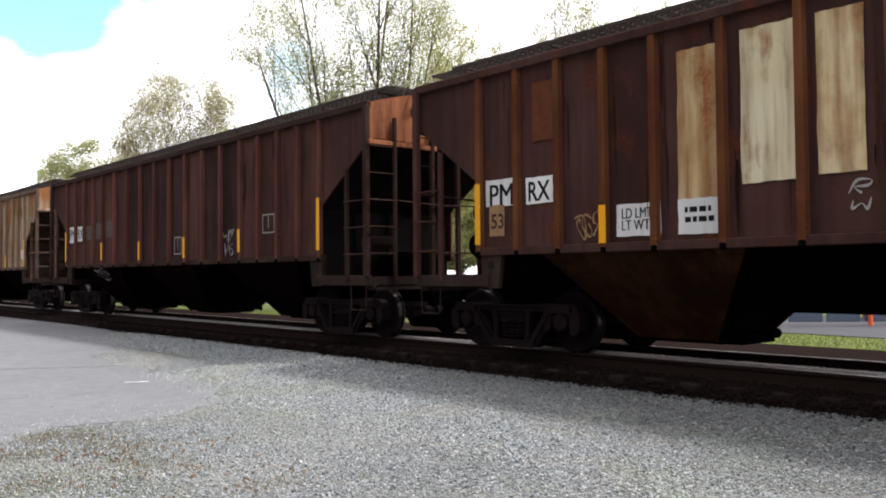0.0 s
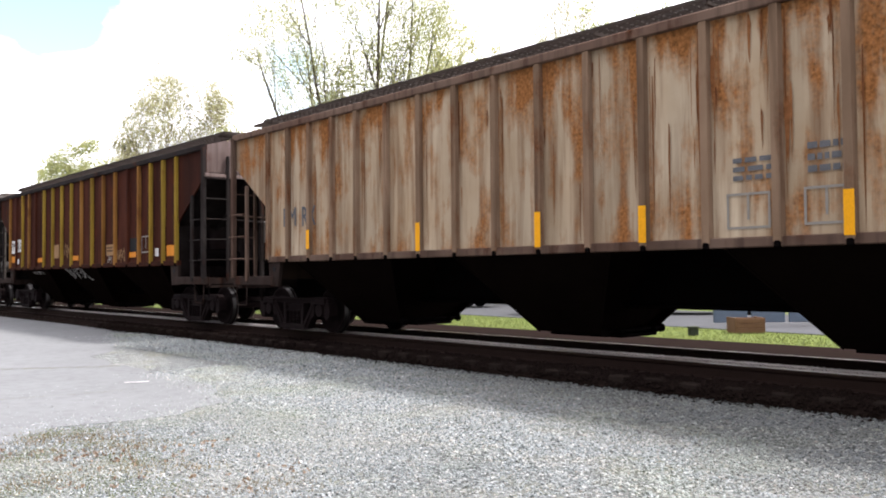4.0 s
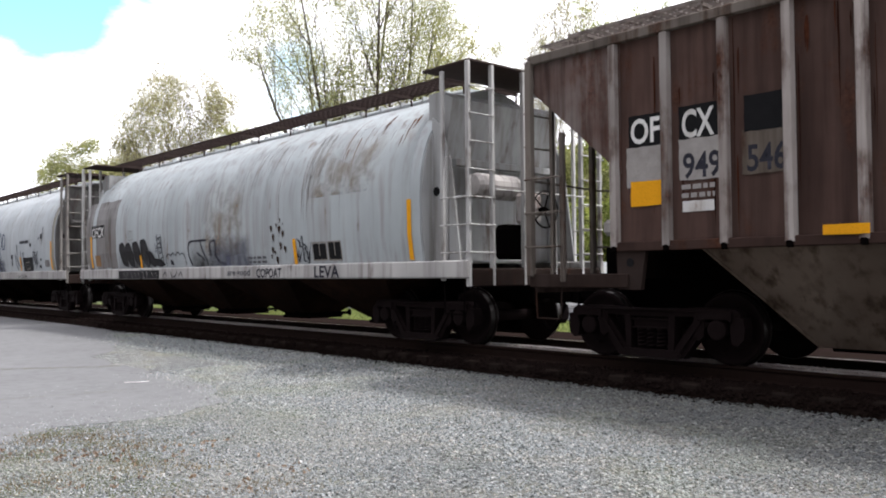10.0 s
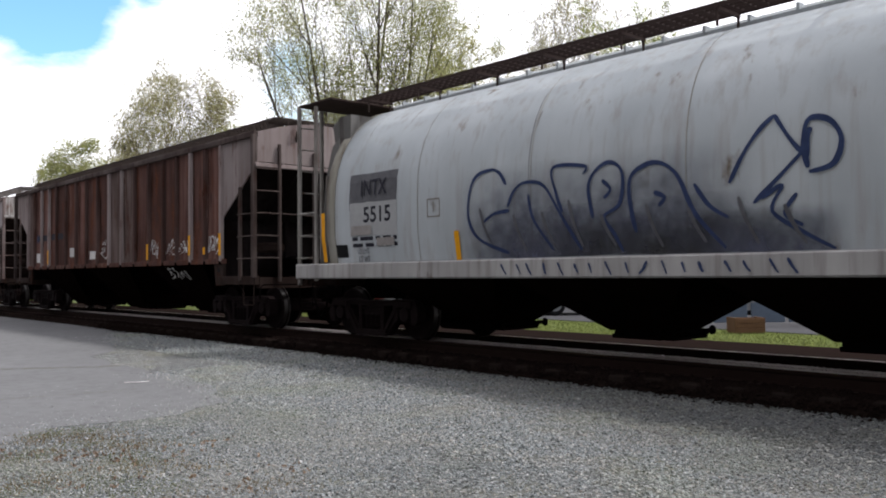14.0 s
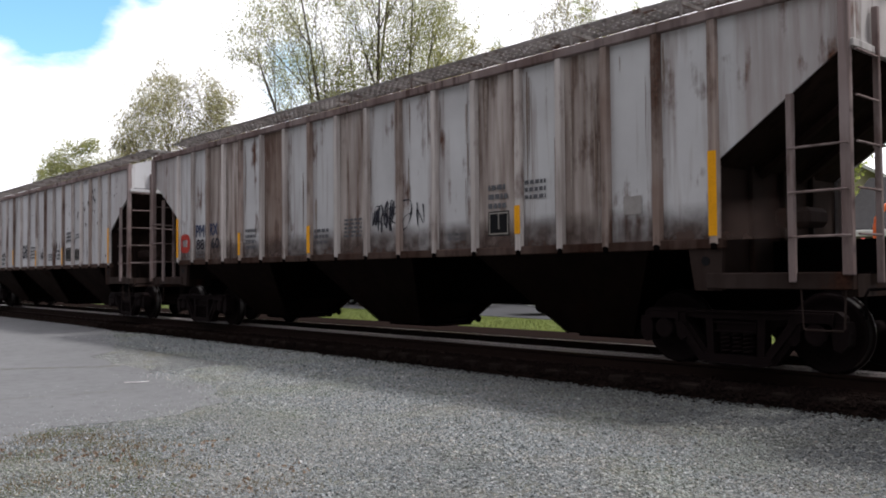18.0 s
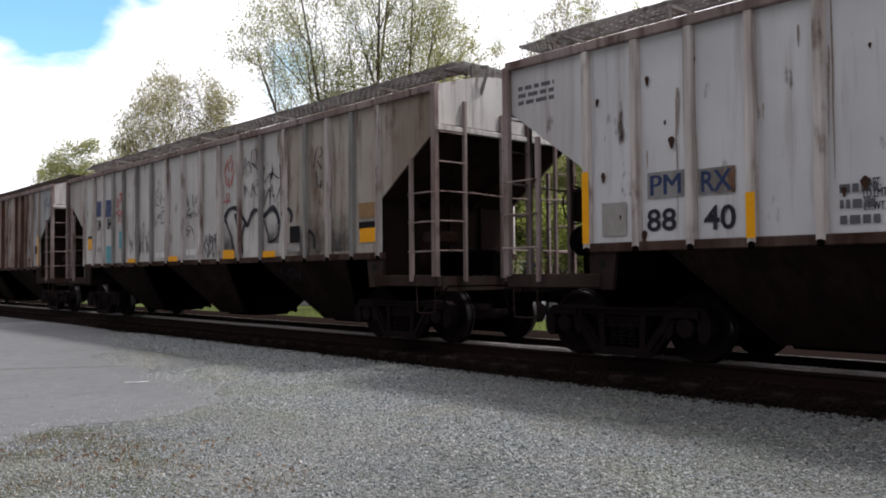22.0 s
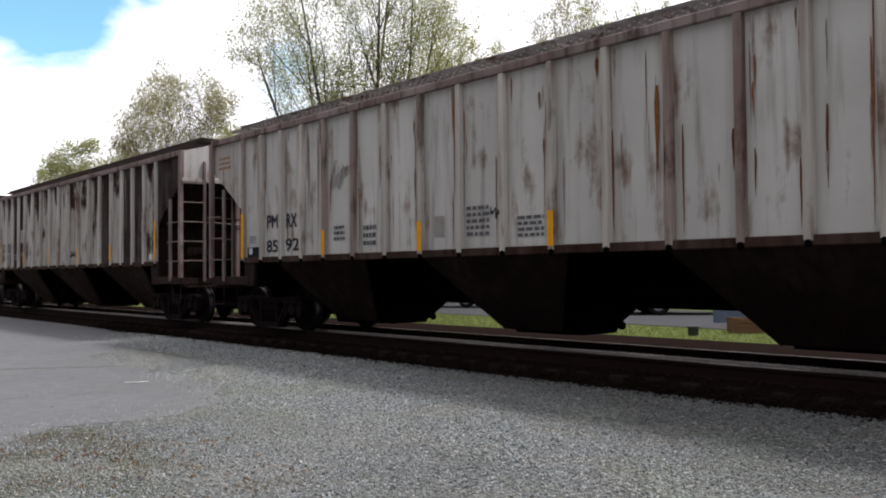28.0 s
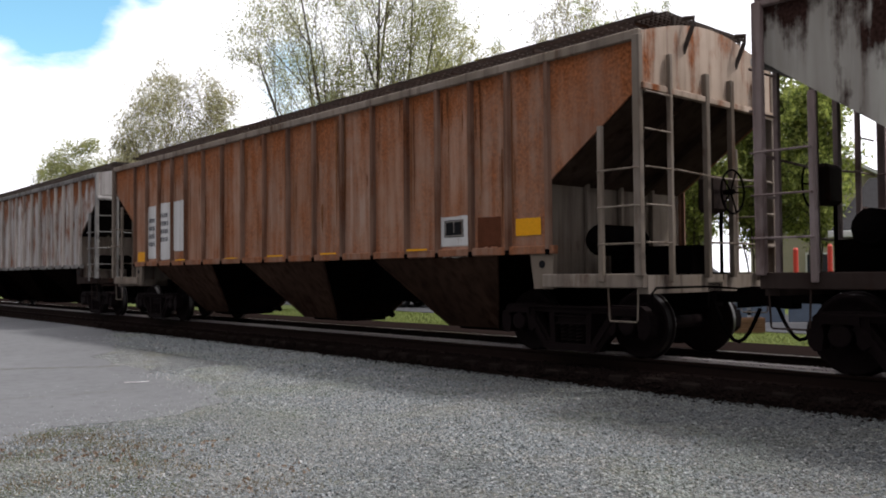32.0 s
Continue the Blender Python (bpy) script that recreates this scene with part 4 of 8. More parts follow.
# grass tufts near the track's far side and weeds in the stone
def blades(name, xs, ys, zs, hs, seed, material, label):
    g = np.random.default_rng(seed)
    n = len(xs)
    a = g.uniform(0, 6.28, n)
    dx, dy = np.cos(a), np.sin(a)
    lean = g.normal(0, 0.35, (n, 2)) * hs[:, None]
    w = hs * 0.09 + 0.002
    base = np.stack([xs, ys, zs], 1)
    v = np.stack([base - np.stack([dx * w, dy * w, 0 * w], 1), base + np.stack([dx * w, dy * w, 0 * w], 1), base + np.stack([lean[:, 0], lean[:, 1], hs], 1)], 1).reshape(-1, 3)
    me = bpy.data.meshes.new(name)
    me.vertices.add(len(v))
    me.vertices.foreach_set("co", v.astype(np.float32).ravel())
    me.loops.add(len(v))
    me.loops.foreach_set("vertex_index", np.arange(len(v), dtype=np.int32))
    me.polygons.add(n)
    me.polygons.foreach_set("loop_start", np.arange(0, len(v), 3, dtype=np.int32))
    me.update(calc_edges=True)
    me.materials.append(material)
    return tagged(new(name, me), label, "grass", kind="stuff")


GRASS = leaf_material("grass_blade", (0.05, 0.07, 0.018), (0.19, 0.21, 0.06))
WEED = leaf_material("dry_weed", (0.09, 0.08, 0.04), (0.24, 0.16, 0.08))
n = 30000
bx = rng.uniform(-30, -4, n)
blades("grass", bx, rng.uniform(4.9, 7.5 - 0.103 * bx), np.full(n, GROUND), rng.uniform(0.03, 0.07, n), 31, GRASS, "short yellow-green grass beyond the track")
def clumps(count, x0, x1, y0, y1, tight, heads):
    """Places gathered in loose clumps."""
    cx, cy = rng.uniform(x0, x1, heads), rng.uniform(y0, y1, heads)
    pick = rng.integers(0, heads, count)
    return cx[pick] + rng.normal(0, tight, count), cy[pick] + rng.normal(0, tight, count)


wx, wy = clumps(3500, -8.0, -4.9, -8.25, -6.65, 0.16, 16)
blades("weeds", wx, wy, np.full(len(wx), GROUND), rng.uniform(0.008, 0.03, len(wx)), 32, WEED, "small dry weeds in the stone")
wx, wy = clumps(4500, -8.2, -5.2, -8.25, -6.85, 0.14, 12)
blades("moss", wx, wy, np.full(len(wx), GROUND + 0.004), rng.uniform(0.006, 0.02, len(wx)), 33, leaf_material("moss_green", (0.06, 0.075, 0.035), (0.19, 0.2, 0.1)), "low green moss and grass in the stone")
lx, ly = clumps(260, -8.0, -4.7, -8.2, -6.55, 0.22, 9)
litter = leaf_mesh([(a, b, GROUND + 0.014) for a, b in zip(lx, ly)], 700, 0.016, 0.012, 77, leaf_material("dry_leaf", (0.1, 0.06, 0.04), (0.32, 0.22, 0.15)))
tagged(new("leaf_litter", litter), "dry brown leaves scattered on the stone", "leaves", kind="stuff")
dash = part("paint_mark", ragged(5, 0.3, 0.045, 5, 0.3), WHITE_MARK, asphalt, "worn white paint mark")
dash.matrix_basis = pose(-11.1, -5.37, 0.02, -90, 0, 69)
# ---- railway cars ----
# A car stands along x with its middle at 0 and the rail heads at z = 0. Its near side faces -y.
SIDE, POST, EAVE, LOW, SILL = 1.52, 1.575, 3.914, 1.412, 1.01
BAY, CUT_TOP, CUT_LOW = 1.45, 3.29, 2.26
WHEEL_R, AXLE = 0.42, 0.91


def wheel_mesh():
    bm = bmesh.new()
    q = WHEEL_R / 0.457
    for s in (-1, 1):
        prof = [(0.10, 0.63), (0.13, 0.66), (0.36, 0.70), (0.40, 0.675), (0.485, 0.675), (0.492, 0.69), (0.485, 0.705), (0.459, 0.72), (0.455, 0.80), (0.44, 0.805), (0.40, 0.805), (0.37, 0.77), (0.15, 0.76), (0.12, 0.82), (0.10, 0.82)]
        w = bmesh.new()
        turned(w, [(r * q, s * y) for r, y in prof], sides=40)
        me = bpy.data.meshes.new("t")
        w.to_mesh(me)
        w.free()
        bm.from_mesh(me)
        bpy.data.meshes.remove(me)
    rod(bm, (0, -1.02, 0), (0, 1.02, 0), 0.085, 12)
    # cast spokes ribs and hub bolts, so that the turning shows
    for s in (-1, 1):
        for k in range(3):
            a = k * math.tau / 3
            rod(bm, (0.05 * math.cos(a), s * 1.03, 0.05 * math.sin(a)), (0.05 * math.cos(a), s * 0.99, 0.05 * math.sin(a)), 0.014, 6)
        for k in range(2):
            a = 0.6 + k * 2.4
            rod(bm, (0.26 * math.cos(a), s * 0.765, 0.26 * math.sin(a)), (0.26 * math.cos(a), s * 0.785, 0.26 * math.sin(a)), 0.025, 6)
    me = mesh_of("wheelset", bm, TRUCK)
    me.materials.append(TREAD)
    for p in me.polygons:
        c = p.center
        rr = math.hypot(c.x, c.z)
        if rr > WHEEL_R - 0.012 and abs(p.normal.y) < 0.8:
            p.material_index = 1
        p.use_smooth = rr > 0.05 and abs(c.y) < 0.98
    return me


def side_frame_mesh():
    """A cast truss: top chord, journal boxes, slanting tension arms, columns and spring seat, with open windows between."""
    bm = bmesh.new()
    y0, y1 = -0.07, 0.07
    prism(bm, [(-1.2, 0.535), (-1.19, 0.61), (-1.12, 0.66), (-0.62, 0.668), (-0.3, 0.645), (0.3, 0.645), (0.62, 0.668), (1.12, 0.66), (1.19, 0.61), (1.2, 0.535),
               (1.08, 0.55), (0.62, 0.565), (0.3, 0.55), (-0.3, 0.55), (-0.62, 0.565), (-1.08, 0.55)], y0, y1)
    # lip along the chord's lower edge
    box(bm, -1.1, 1.1, y0 - 0.035, y0 + 0.01, 0.615, 0.645, 0.008)
    for s in (-1, 1):
        # journal box round the bearing: outer jaw, crown and inner jaw
        prism(bm, [(s * 1.23, 0.56), (s * 1.09, 0.56), (s * 1.07, 0.42), (s * 1.09, 0.27), (s * 1.17, 0.25), (s * 1.235, 0.32), (s * 1.25, 0.45)], y0 - 0.02, y1 + 0.02)
        prism(bm, [(s * 1.1, 0.62), (s * 0.7, 0.62), (s * 0.7, 0.5), (s * 0.76, 0.54), (s * 1.06, 0.54), (s * 1.1, 0.5)], y0 - 0.045, y1 + 0.03)
        prism(bm, [(s * 0.76, 0.6), (s * 0.62, 0.6), (s * 0.6, 0.34), (s * 0.68, 0.28), (s * 0.74, 0.34)], y0 - 0.02, y1 + 0.02)
        # tension arm, with a raised rib along it
        prism(bm, [(s * 0.8, 0.5), (s * 0.64, 0.565), (s * 0.31, 0.14), (s * 0.33, 0.06), (s * 0.46, 0.06)], y0, y1)
        prism(bm, [(s * 0.72, 0.5), (s * 0.67, 0.53), (s * 0.36, 0.12), (s * 0.4, 0.09)], y0 - 0.035, y0 + 0.01)
        # column beside the springs
        prism(bm, [(s * 0.36, 0.56), (s * 0.27, 0.56), (s * 0.26, 0.14), (s * 0.34, 0.14)], y0 - 0.015, y1)
        w = bmesh.new()
        turned(w, [(0.09, -0.105), (0.115, -0.1), (0.125, -0.06), (0.125, 0.06), (0.115, 0.09)], sides=16)
        bmesh.ops.translate(w, verts=w.verts[:], vec=(s * AXLE, 0, WHEEL_R))
        me = bpy.data.meshes.new("t")
        w.to_mesh(me)
        w.free()
        bm.from_mesh(me)
        bpy.data.meshes.remove(me)
    # bolster end in its opening, with two ribs, and the inner plate behind the springs
    box(bm, -0.27, 0.27, 0.035, 0.06, 0.14, 0.56)
    box(bm, -0.25, 0.25, -0.05, 0.06, 0.4, 0.53, 0.012)
    box(bm, -0.26, 0.26, -0.085, -0.04, 0.5, 0.525, 0.006)
    box(bm, -0.26, 0.26, -0.085, -0.04, 0.4, 0.42, 0.006)
    prism(bm, [(-0.42, 0.155), (0.42, 0.155), (0.46, 0.1), (0.38, 0.05), (-0.38, 0.05), (-0.46, 0.1)], y0 - 0.03, y1 + 0.03)
    return bm


def spring_mesh():
    bm = bmesh.new()
    r, turns, n = 0.055, 5, 60
    last = None
    for k in range(n + 1):
        a = k / n * turns * math.tau
        p = Vector((r * math.cos(a), r * math.sin(a), 0.16 + 0.235 * k / n))
        out = Vector((math.cos(a), math.sin(a), 0)) * 0.016
        up = Vector((0, 0, 0.016))
        ring = [bm.verts.new(p + q) for q in (out, up, -out, -up)]
        if last:
            for i in range(4):
                bm.faces.new((last[i], last[(i + 1) % 4], ring[(i + 1) % 4], ring[i]))
        last = ring
    return bm


def bolster_mesh():
    bm = bmesh.new()
    xprism(bm, [(-0.93, 0.41), (-0.93, 0.52), (-0.5, 0.62), (0.5, 0.62), (0.93, 0.52), (0.93, 0.41), (0.5, 0.36), (-0.5, 0.36)], -0.2, 0.2)
    rod(bm, (0, 0, 0.62), (0, 0, 0.76), 0.2, 14)
    return bm


def brake_beam_mesh():
    bm = bmesh.new()
    rod(bm, (0, -0.7, 0.34), (0, 0.7, 0.34), 0.035, 8)
    for s in (-1, 1):
        box(bm, -0.03, 0.03, s * 0.74 - 0.06, s * 0.74 + 0.06, 0.22, 0.46)
    rod(bm, (0, -0.7, 0.34), (0.18, 0, 0.32), 0.02)
    rod(bm, (0, 0.7, 0.34), (0.18, 0, 0.32), 0.02)
    return bm


WHEELS = []


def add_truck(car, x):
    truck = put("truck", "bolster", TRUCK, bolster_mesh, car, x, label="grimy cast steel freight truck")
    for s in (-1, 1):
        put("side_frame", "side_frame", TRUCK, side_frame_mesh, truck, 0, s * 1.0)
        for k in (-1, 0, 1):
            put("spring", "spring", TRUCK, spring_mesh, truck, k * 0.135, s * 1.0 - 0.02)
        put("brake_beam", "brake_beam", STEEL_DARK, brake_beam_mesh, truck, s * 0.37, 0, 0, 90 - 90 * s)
    if "wheelset" not in CACHE:
        CACHE["wheelset"] = wheel_mesh()
    for s in (-1, 1):
        w = part("wheelset", CACHE["wheelset"], None, truck, "dark steel wheels with polished treads on an axle")
        WHEELS.append((w, s * AXLE))


def coupler_mesh():
    bm = bmesh.new()
    box(bm, 0.0, 0.42, -0.08, 0.08, 0.7, 0.84, 0.02)
    prism(bm, [(0.4, 0.63), (0.62, 0.65), (0.72, 0.72), (0.72, 0.84), (0.6, 0.9), (0.4, 0.88)], -0.15, 0.1)
    prism(bm, [(0.62, 0.65), (0.78, 0.68), (0.78, 0.87), (0.62, 0.9)], 0.02, 0.14)
    # uncoupling lever out to the side, with its handle
    tube(bm, [(0.6, -0.1, 0.86), (0.12, -0.35, 0.9), (0.1, -1.0, 0.9), (0.1, -1.42, 0.9), (0.1, -1.5, 0.84), (0.1, -1.5, 0.62)], 0.014)
    return bm


def hose_mesh():
    """The air hose, hanging in a deep loop to the next car's hose."""
    pts = [Vector((0.24 + 0.075 * k, -0.3 - 0.012 * k, 0.74 - 0.5 * math.sin(math.pi * k / 9 * 0.94))) for k in range(10)]
    bm = tube(bmesh.new(), pts, 0.024)
    rod(bm, (0.24, -0.3, 0.62), (0.24, -0.3, 0.84), 0.04, 8)
    return bm


def ring_mesh(radius=0.28, thick=0.014):
    """A spoked hand wheel in the yz plane."""
    bm = bmesh.new()
    n = 20
    for k in range(n):
        a, b = k * math.tau / n, (k + 1) * math.tau / n
        rod(bm, (0, radius * math.cos(a), radius * math.sin(a)), (0, radius * math.cos(b), radius * math.sin(b)), thick, 5)
    for k in range(5):
        a = k * math.tau / 5
        rod(bm, (-0.03, 0, 0), (0, radius * math.cos(a), radius * math.sin(a)), thick * 0.8, 5)
    rod(bm, (-0.12, 0, 0), (0.02, 0, 0), 0.035, 8)
    return bm


def walkway_mesh(length):
    """A running board of open grating: long bars and cross bars on feet."""
    def make():
        bm = bmesh.new()
        for k in range(5):
            y = -0.22 + 0.11 * k
            box(bm, -length / 2, length / 2, y - 0.004, y + 0.004, -0.018, 0.018)
        n = int(length / 0.16)
        for k in range(n + 1):
            x = -length / 2 + k * length / n
            box(bm, x - 0.004, x + 0.004, -0.25, 0.25, -0.01, 0.012)
        for s in (-1, 1):
            box(bm, -length / 2, length / 2, s * 0.25 - 0.012, s * 0.25 + 0.012, -0.03, 0.02)
        return bm
    return make


def foot_mesh(h):
    def make():
        bm = bmesh.new()
        box(bm, -0.02, 0.02, -0.27, 0.27, -0.07, -0.03)
        for s in (-1, 1):
            rod(bm, (0, s * 0.24, -0.05), (0, s * 0.24, -h), 0.018, 5)
        return bm
    return make


def hatch_mesh(length):
    def make():
        bm = bmesh.new()
        xprism(bm, [(-0.33, 0), (-0.33, 0.07), (-0.27, 0.12), (0.27, 0.12), (0.33, 0.07), (0.33, 0)], -length / 2, length / 2)
        for k in range(int(length / 0.6)):
            x = -length / 2 + 0.3 + 0.6 * k
            box(bm, x - 0.02, x + 0.02, -0.36, 0.36, 0.06, 0.14)
        return bm
    return make


def rung_mesh(width):
    return tube(bmesh.new(), [(0, 0.03, 0), (0, -0.05, 0), (width * 0.04, -0.06, 0), (width * 0.96, -0.06, 0), (width, -0.05, 0), (width, 0.03, 0)], 0.012)


def end_gear(car, e, half, mats, brake, board, cut):
    """All that stands at one end: sills, slope sheet, cap, ladders, posts, rails, coupler. e: +1 or -1."""
    body, trim, under = mats["body"], mats["trim"], mats["under"]
    x_end, x_in = e * half, e * (half - BAY)
    # curved cap sheet over the end, with a lip at its foot
    arc = [(-SIDE + 2 * SIDE * k / 12, EAVE + 0.004 + 0.28 * math.sin(math.pi * k / 12)) for k in range(13)]
    put("end_cap", "cap|%d%.2f" % (e, cut), mats["cap"], lambda: xprism(bmesh.new(), [(-SIDE, cut)] + arc + [(SIDE, cut)], -0.02, 0.02), car, x_end - e * 0.02)
    put("end_rail", "endrail|%.2f" % cut, mats["rail"], lambda: boxm(-0.035, 0.035, -POST, POST, cut - 0.07, cut + 0.01, 0.008), car, x_end + e * 0.02)

    def slope():
        bm = bmesh.new()
        d = 2.35
        k = (cut - CUT_LOW) / BAY
        prism(bm, [(0, cut), (-e * d, cut - k * d), (-e * d, cut - k * d + 0.04), (0, cut + 0.04)], -SIDE + 0.05, SIDE - 0.05)
        return bm
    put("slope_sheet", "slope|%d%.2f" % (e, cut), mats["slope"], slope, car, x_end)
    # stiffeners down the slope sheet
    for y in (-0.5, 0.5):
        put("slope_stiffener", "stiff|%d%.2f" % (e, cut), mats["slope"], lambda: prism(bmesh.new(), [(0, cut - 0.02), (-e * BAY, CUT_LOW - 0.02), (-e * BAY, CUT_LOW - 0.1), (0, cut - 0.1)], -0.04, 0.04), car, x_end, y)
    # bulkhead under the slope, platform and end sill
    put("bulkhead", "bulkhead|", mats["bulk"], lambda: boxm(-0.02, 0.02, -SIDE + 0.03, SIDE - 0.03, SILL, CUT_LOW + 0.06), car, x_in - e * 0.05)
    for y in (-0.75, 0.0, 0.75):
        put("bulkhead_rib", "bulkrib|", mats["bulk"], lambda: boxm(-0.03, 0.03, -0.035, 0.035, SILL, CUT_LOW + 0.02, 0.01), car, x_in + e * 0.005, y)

    def sill():
        bm = bmesh.new()
        x0, x1 = sorted((0, -e * (BAY + 0.1)))
        for y in (-SIDE, SIDE):
            box(bm, x0, x1, y - 0.05, y + 0.05, SILL - 0.11, SILL + 0.06, 0.01)
        box(bm, min(0, -e * 0.16), max(0, -e * 0.16), -SIDE + 0.06, SIDE - 0.06, SILL - 0.18, SILL + 0.04)
        return bm
    put("end_sill", "endsill|%d" % e, mats["gear"], sill, car, x_end)

    def deck():
        bm = bmesh.new()
        x0, x1 = sorted((-e * 0.2, -e * 1.35))
        for k in range(7):
            y = -0.6 + k * 0.2
            box(bm, x0, x1, y - 0.07, y + 0.07, SILL + 0.042, SILL + 0.065)
        return bm
    put("platform", "deck|%d" % e, under, deck, car, x_end)
    # jacking plate under the side's end, a black disc painted for its dark round hole
    jack = put("jacking_bracket", "bracket|%d" % e, mats["gear"], lambda: prism(bmesh.new(), [(0, 1.4), (-e * 0.42, 1.4), (-e * 0.34, 0.88), (-e * 0.02, 0.88)], -SIDE - 0.02, -SIDE + 0.05), car, x_in + e * 0.08)
    put("jacking_hole", "jackhole|", BLACK_MARK, lambda: rod(bmesh.new(), (0, 0, 0), (0, -0.008, 0), 0.05, 14), jack, -e * 0.2, -SIDE - 0.02, 1.2)
    # corner post, ladders, posts, rails
    for y in (-POST, POST):
        put("corner_post", "corner|", trim, lambda: boxm(-0.05, 0.05, -0.045, 0.045, SILL + 0.03, EAVE - 0.05, 0.01), car, x_end - e * 0.03, y)
        w = -e * 0.58
        put("ladder_post", "sidepost|", trim, lambda: boxm(-0.035, 0.035, -0.03, 0.03, SILL - 0.04, 2.86, 0.008), car, x_end + w, y)
        for z in (1.42, 1.86, 2.3):
            put("rung", "rungx%.2f|" % w, trim, lambda: rung_mesh(w), car, x_end, y - 0.02, z)
        put("ladder_post", "endpost|", trim, lambda: boxm(-0.03, 0.03, -0.03, 0.03, SILL - 0.05, 3.7, 0.008), car, x_end + e * 0.05, y * 0.66)
        for k in range(5):
            put("rung", "rungy|", trim, lambda: rod(bmesh.new(), (0, -0.265, 0), (0, 0.265, 0), 0.013), car, x_end + e * 0.07, y * 0.83, 1.43 + 0.44 * k)
    for y in (-0.2, 0.4):
        put("end_post", "epost|%.2f" % cut, trim, lambda: boxm(-0.035, 0.035, -0.045, 0.045, SILL, cut + 0.3, 0.01), car, x_end + e * 0.03, y)
    put("hand_rail", "handrail|", trim, lambda: tube(bmesh.new(), [(-0.05, -1.02, 2.31), (0.06, -0.98, 2.31), (0.06, 0.0, 2.27), (0.06, 1.3, 2.31), (-0.05, POST, 2.31)], 0.014), car, x_end + e * 0.04, 0, 0, 0 if e > 0 else 180)
    put("hand_rail", "lowrail|", trim, lambda: rod(bmesh.new(), (0, -0.2, 1.45), (0, POST, 1.45), 0.014), car, x_end + e * 0.06)
    # stirrup step
    for y in (-SIDE - 0.02, SIDE + 0.02):
        put("step", "stirrup|", mats["gear"], stirrup, car, x_end - e * 0.3, y)
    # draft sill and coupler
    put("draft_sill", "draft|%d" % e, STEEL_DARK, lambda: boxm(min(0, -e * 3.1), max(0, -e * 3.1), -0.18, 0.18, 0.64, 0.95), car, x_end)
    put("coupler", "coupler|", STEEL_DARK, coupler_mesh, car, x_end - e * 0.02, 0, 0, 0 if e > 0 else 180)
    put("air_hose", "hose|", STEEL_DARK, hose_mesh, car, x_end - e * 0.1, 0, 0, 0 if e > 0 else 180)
    # running-board end platform on brackets
    put("end_walk", "endwalk|", mats["walk"], end_walk, car, x_end - e * 0.12, 0, board - 0.03)
    for y in (-0.62, 0.62):
        put("walk_bracket", "walkbracket|%d" % e, mats["walk"], lambda: tube(bmesh.new(), [(0, 0, 0.0), (e * 0.14, 0, -0.02), (e * 0.12, 0, -0.12), (-e * 0.06, 0, -0.52)], 0.03), car, x_end, y, board - 0.05)
    if brake:
        put("brake_wheel", "handwheel|", STEEL_DARK, ring_mesh, car, x_end + e * 0.2, 0.12, 2.1, 0 if e > 0 else 180, "spoked hand brake wheel")
        put("brake_housing", "housing|", mats["box"], lambda: boxm(-0.16, 0.06, -0.22, 0.2, 1.84, 2.32, 0.05), car, x_end - e * 0.02, 0.1, 0)
        put("brake_rod", "brakerod|", STEEL_DARK, lambda: rod(bmesh.new(), (0, 0, 0.98), (0, 0, 1.88), 0.025), car, x_end - e * 0.02, 0.2)
        put("air_reservoir", "tank|", mats["tank"], tank_mesh, car, x_end - e * 0.95, -0.75, 1.5)
    else:
        put("brake_valve", "valve|", mats["box"], lambda: boxm(-0.2, 0.2, -0.25, 0.25, 1.56, 1.77, 0.05), car, x_end - e * 0.9, -0.7)
        put("brake_cylinder", "cylinder|", mats["under"], tank_mesh, car, x_end - e * 1.1, 0.3, 1.3)


def stirrup():
    return tube(bmesh.new(), [(-0.22, 0, 0.94), (-0.2, 0, 0.52), (-0.18, 0, 0.5), (0.18, 0, 0.5), (0.2, 0, 0.52), (0.22, 0, 0.94)], 0.011)


def tank_mesh():
    bm = bmesh.new()
    turned(bm, [(0.05, -0.5), (0.16, -0.47), (0.2, -0.4), (0.2, 0.4), (0.16, 0.47), (0.05, 0.5)], sides=16)
    return bm


def end_walk():
    bm = bmesh.new()
    for k in range(8):
        x = -0.42 + 0.07 * k
        box(bm, x - 0.006, x + 0.006, -0.95, 0.95, -0.02, 0.02)
    for k in range(22):
        y = -0.95 + k * 1.9 / 21
        box(bm, -0.44, 0.09, y - 0.004, y + 0.004, -0.01, 0.012)
    for y in (-0.8, -0.3, 0.3, 0.8):
        rod(bm, (0.08, y, -0.02), (0.03, y * 0.9, -0.42), 0.025)
    return bm


def funnel(bm, t, b, side, foot, z1, z0):
    """A four-sided funnel: half lengths t and b, half widths side and foot, from z1 down to z0."""
    ring = [[bm.verts.new(p) for p in ((-u, -v, z), (u, -v, z), (u, v, z), (-u, v, z))] for u, v, z in ((t, side, z1), (t - 0.1, side - 0.03, z1 - 0.12), (b, foot, z0))]
    for p, q in zip(ring, ring[1:]):
        for k in range(4):
            bm.faces.new((p[k], p[(k + 1) % 4], q[(k + 1) % 4], q[k]))
    bm.faces.new(ring[0][::-1])
    bm.faces.new(ring[-1])
    bmesh.ops.recalc_face_normals(bm, faces=bm.faces[:])
    return bm


def hopper_mesh(length):
    """A bay: the steel funnel under the side sill, down to the outlet."""
    return lambda: funnel(bmesh.new(), length / 2 - 0.14, 0.4, SIDE - 0.08, 0.55, LOW + 0.02, 0.26)


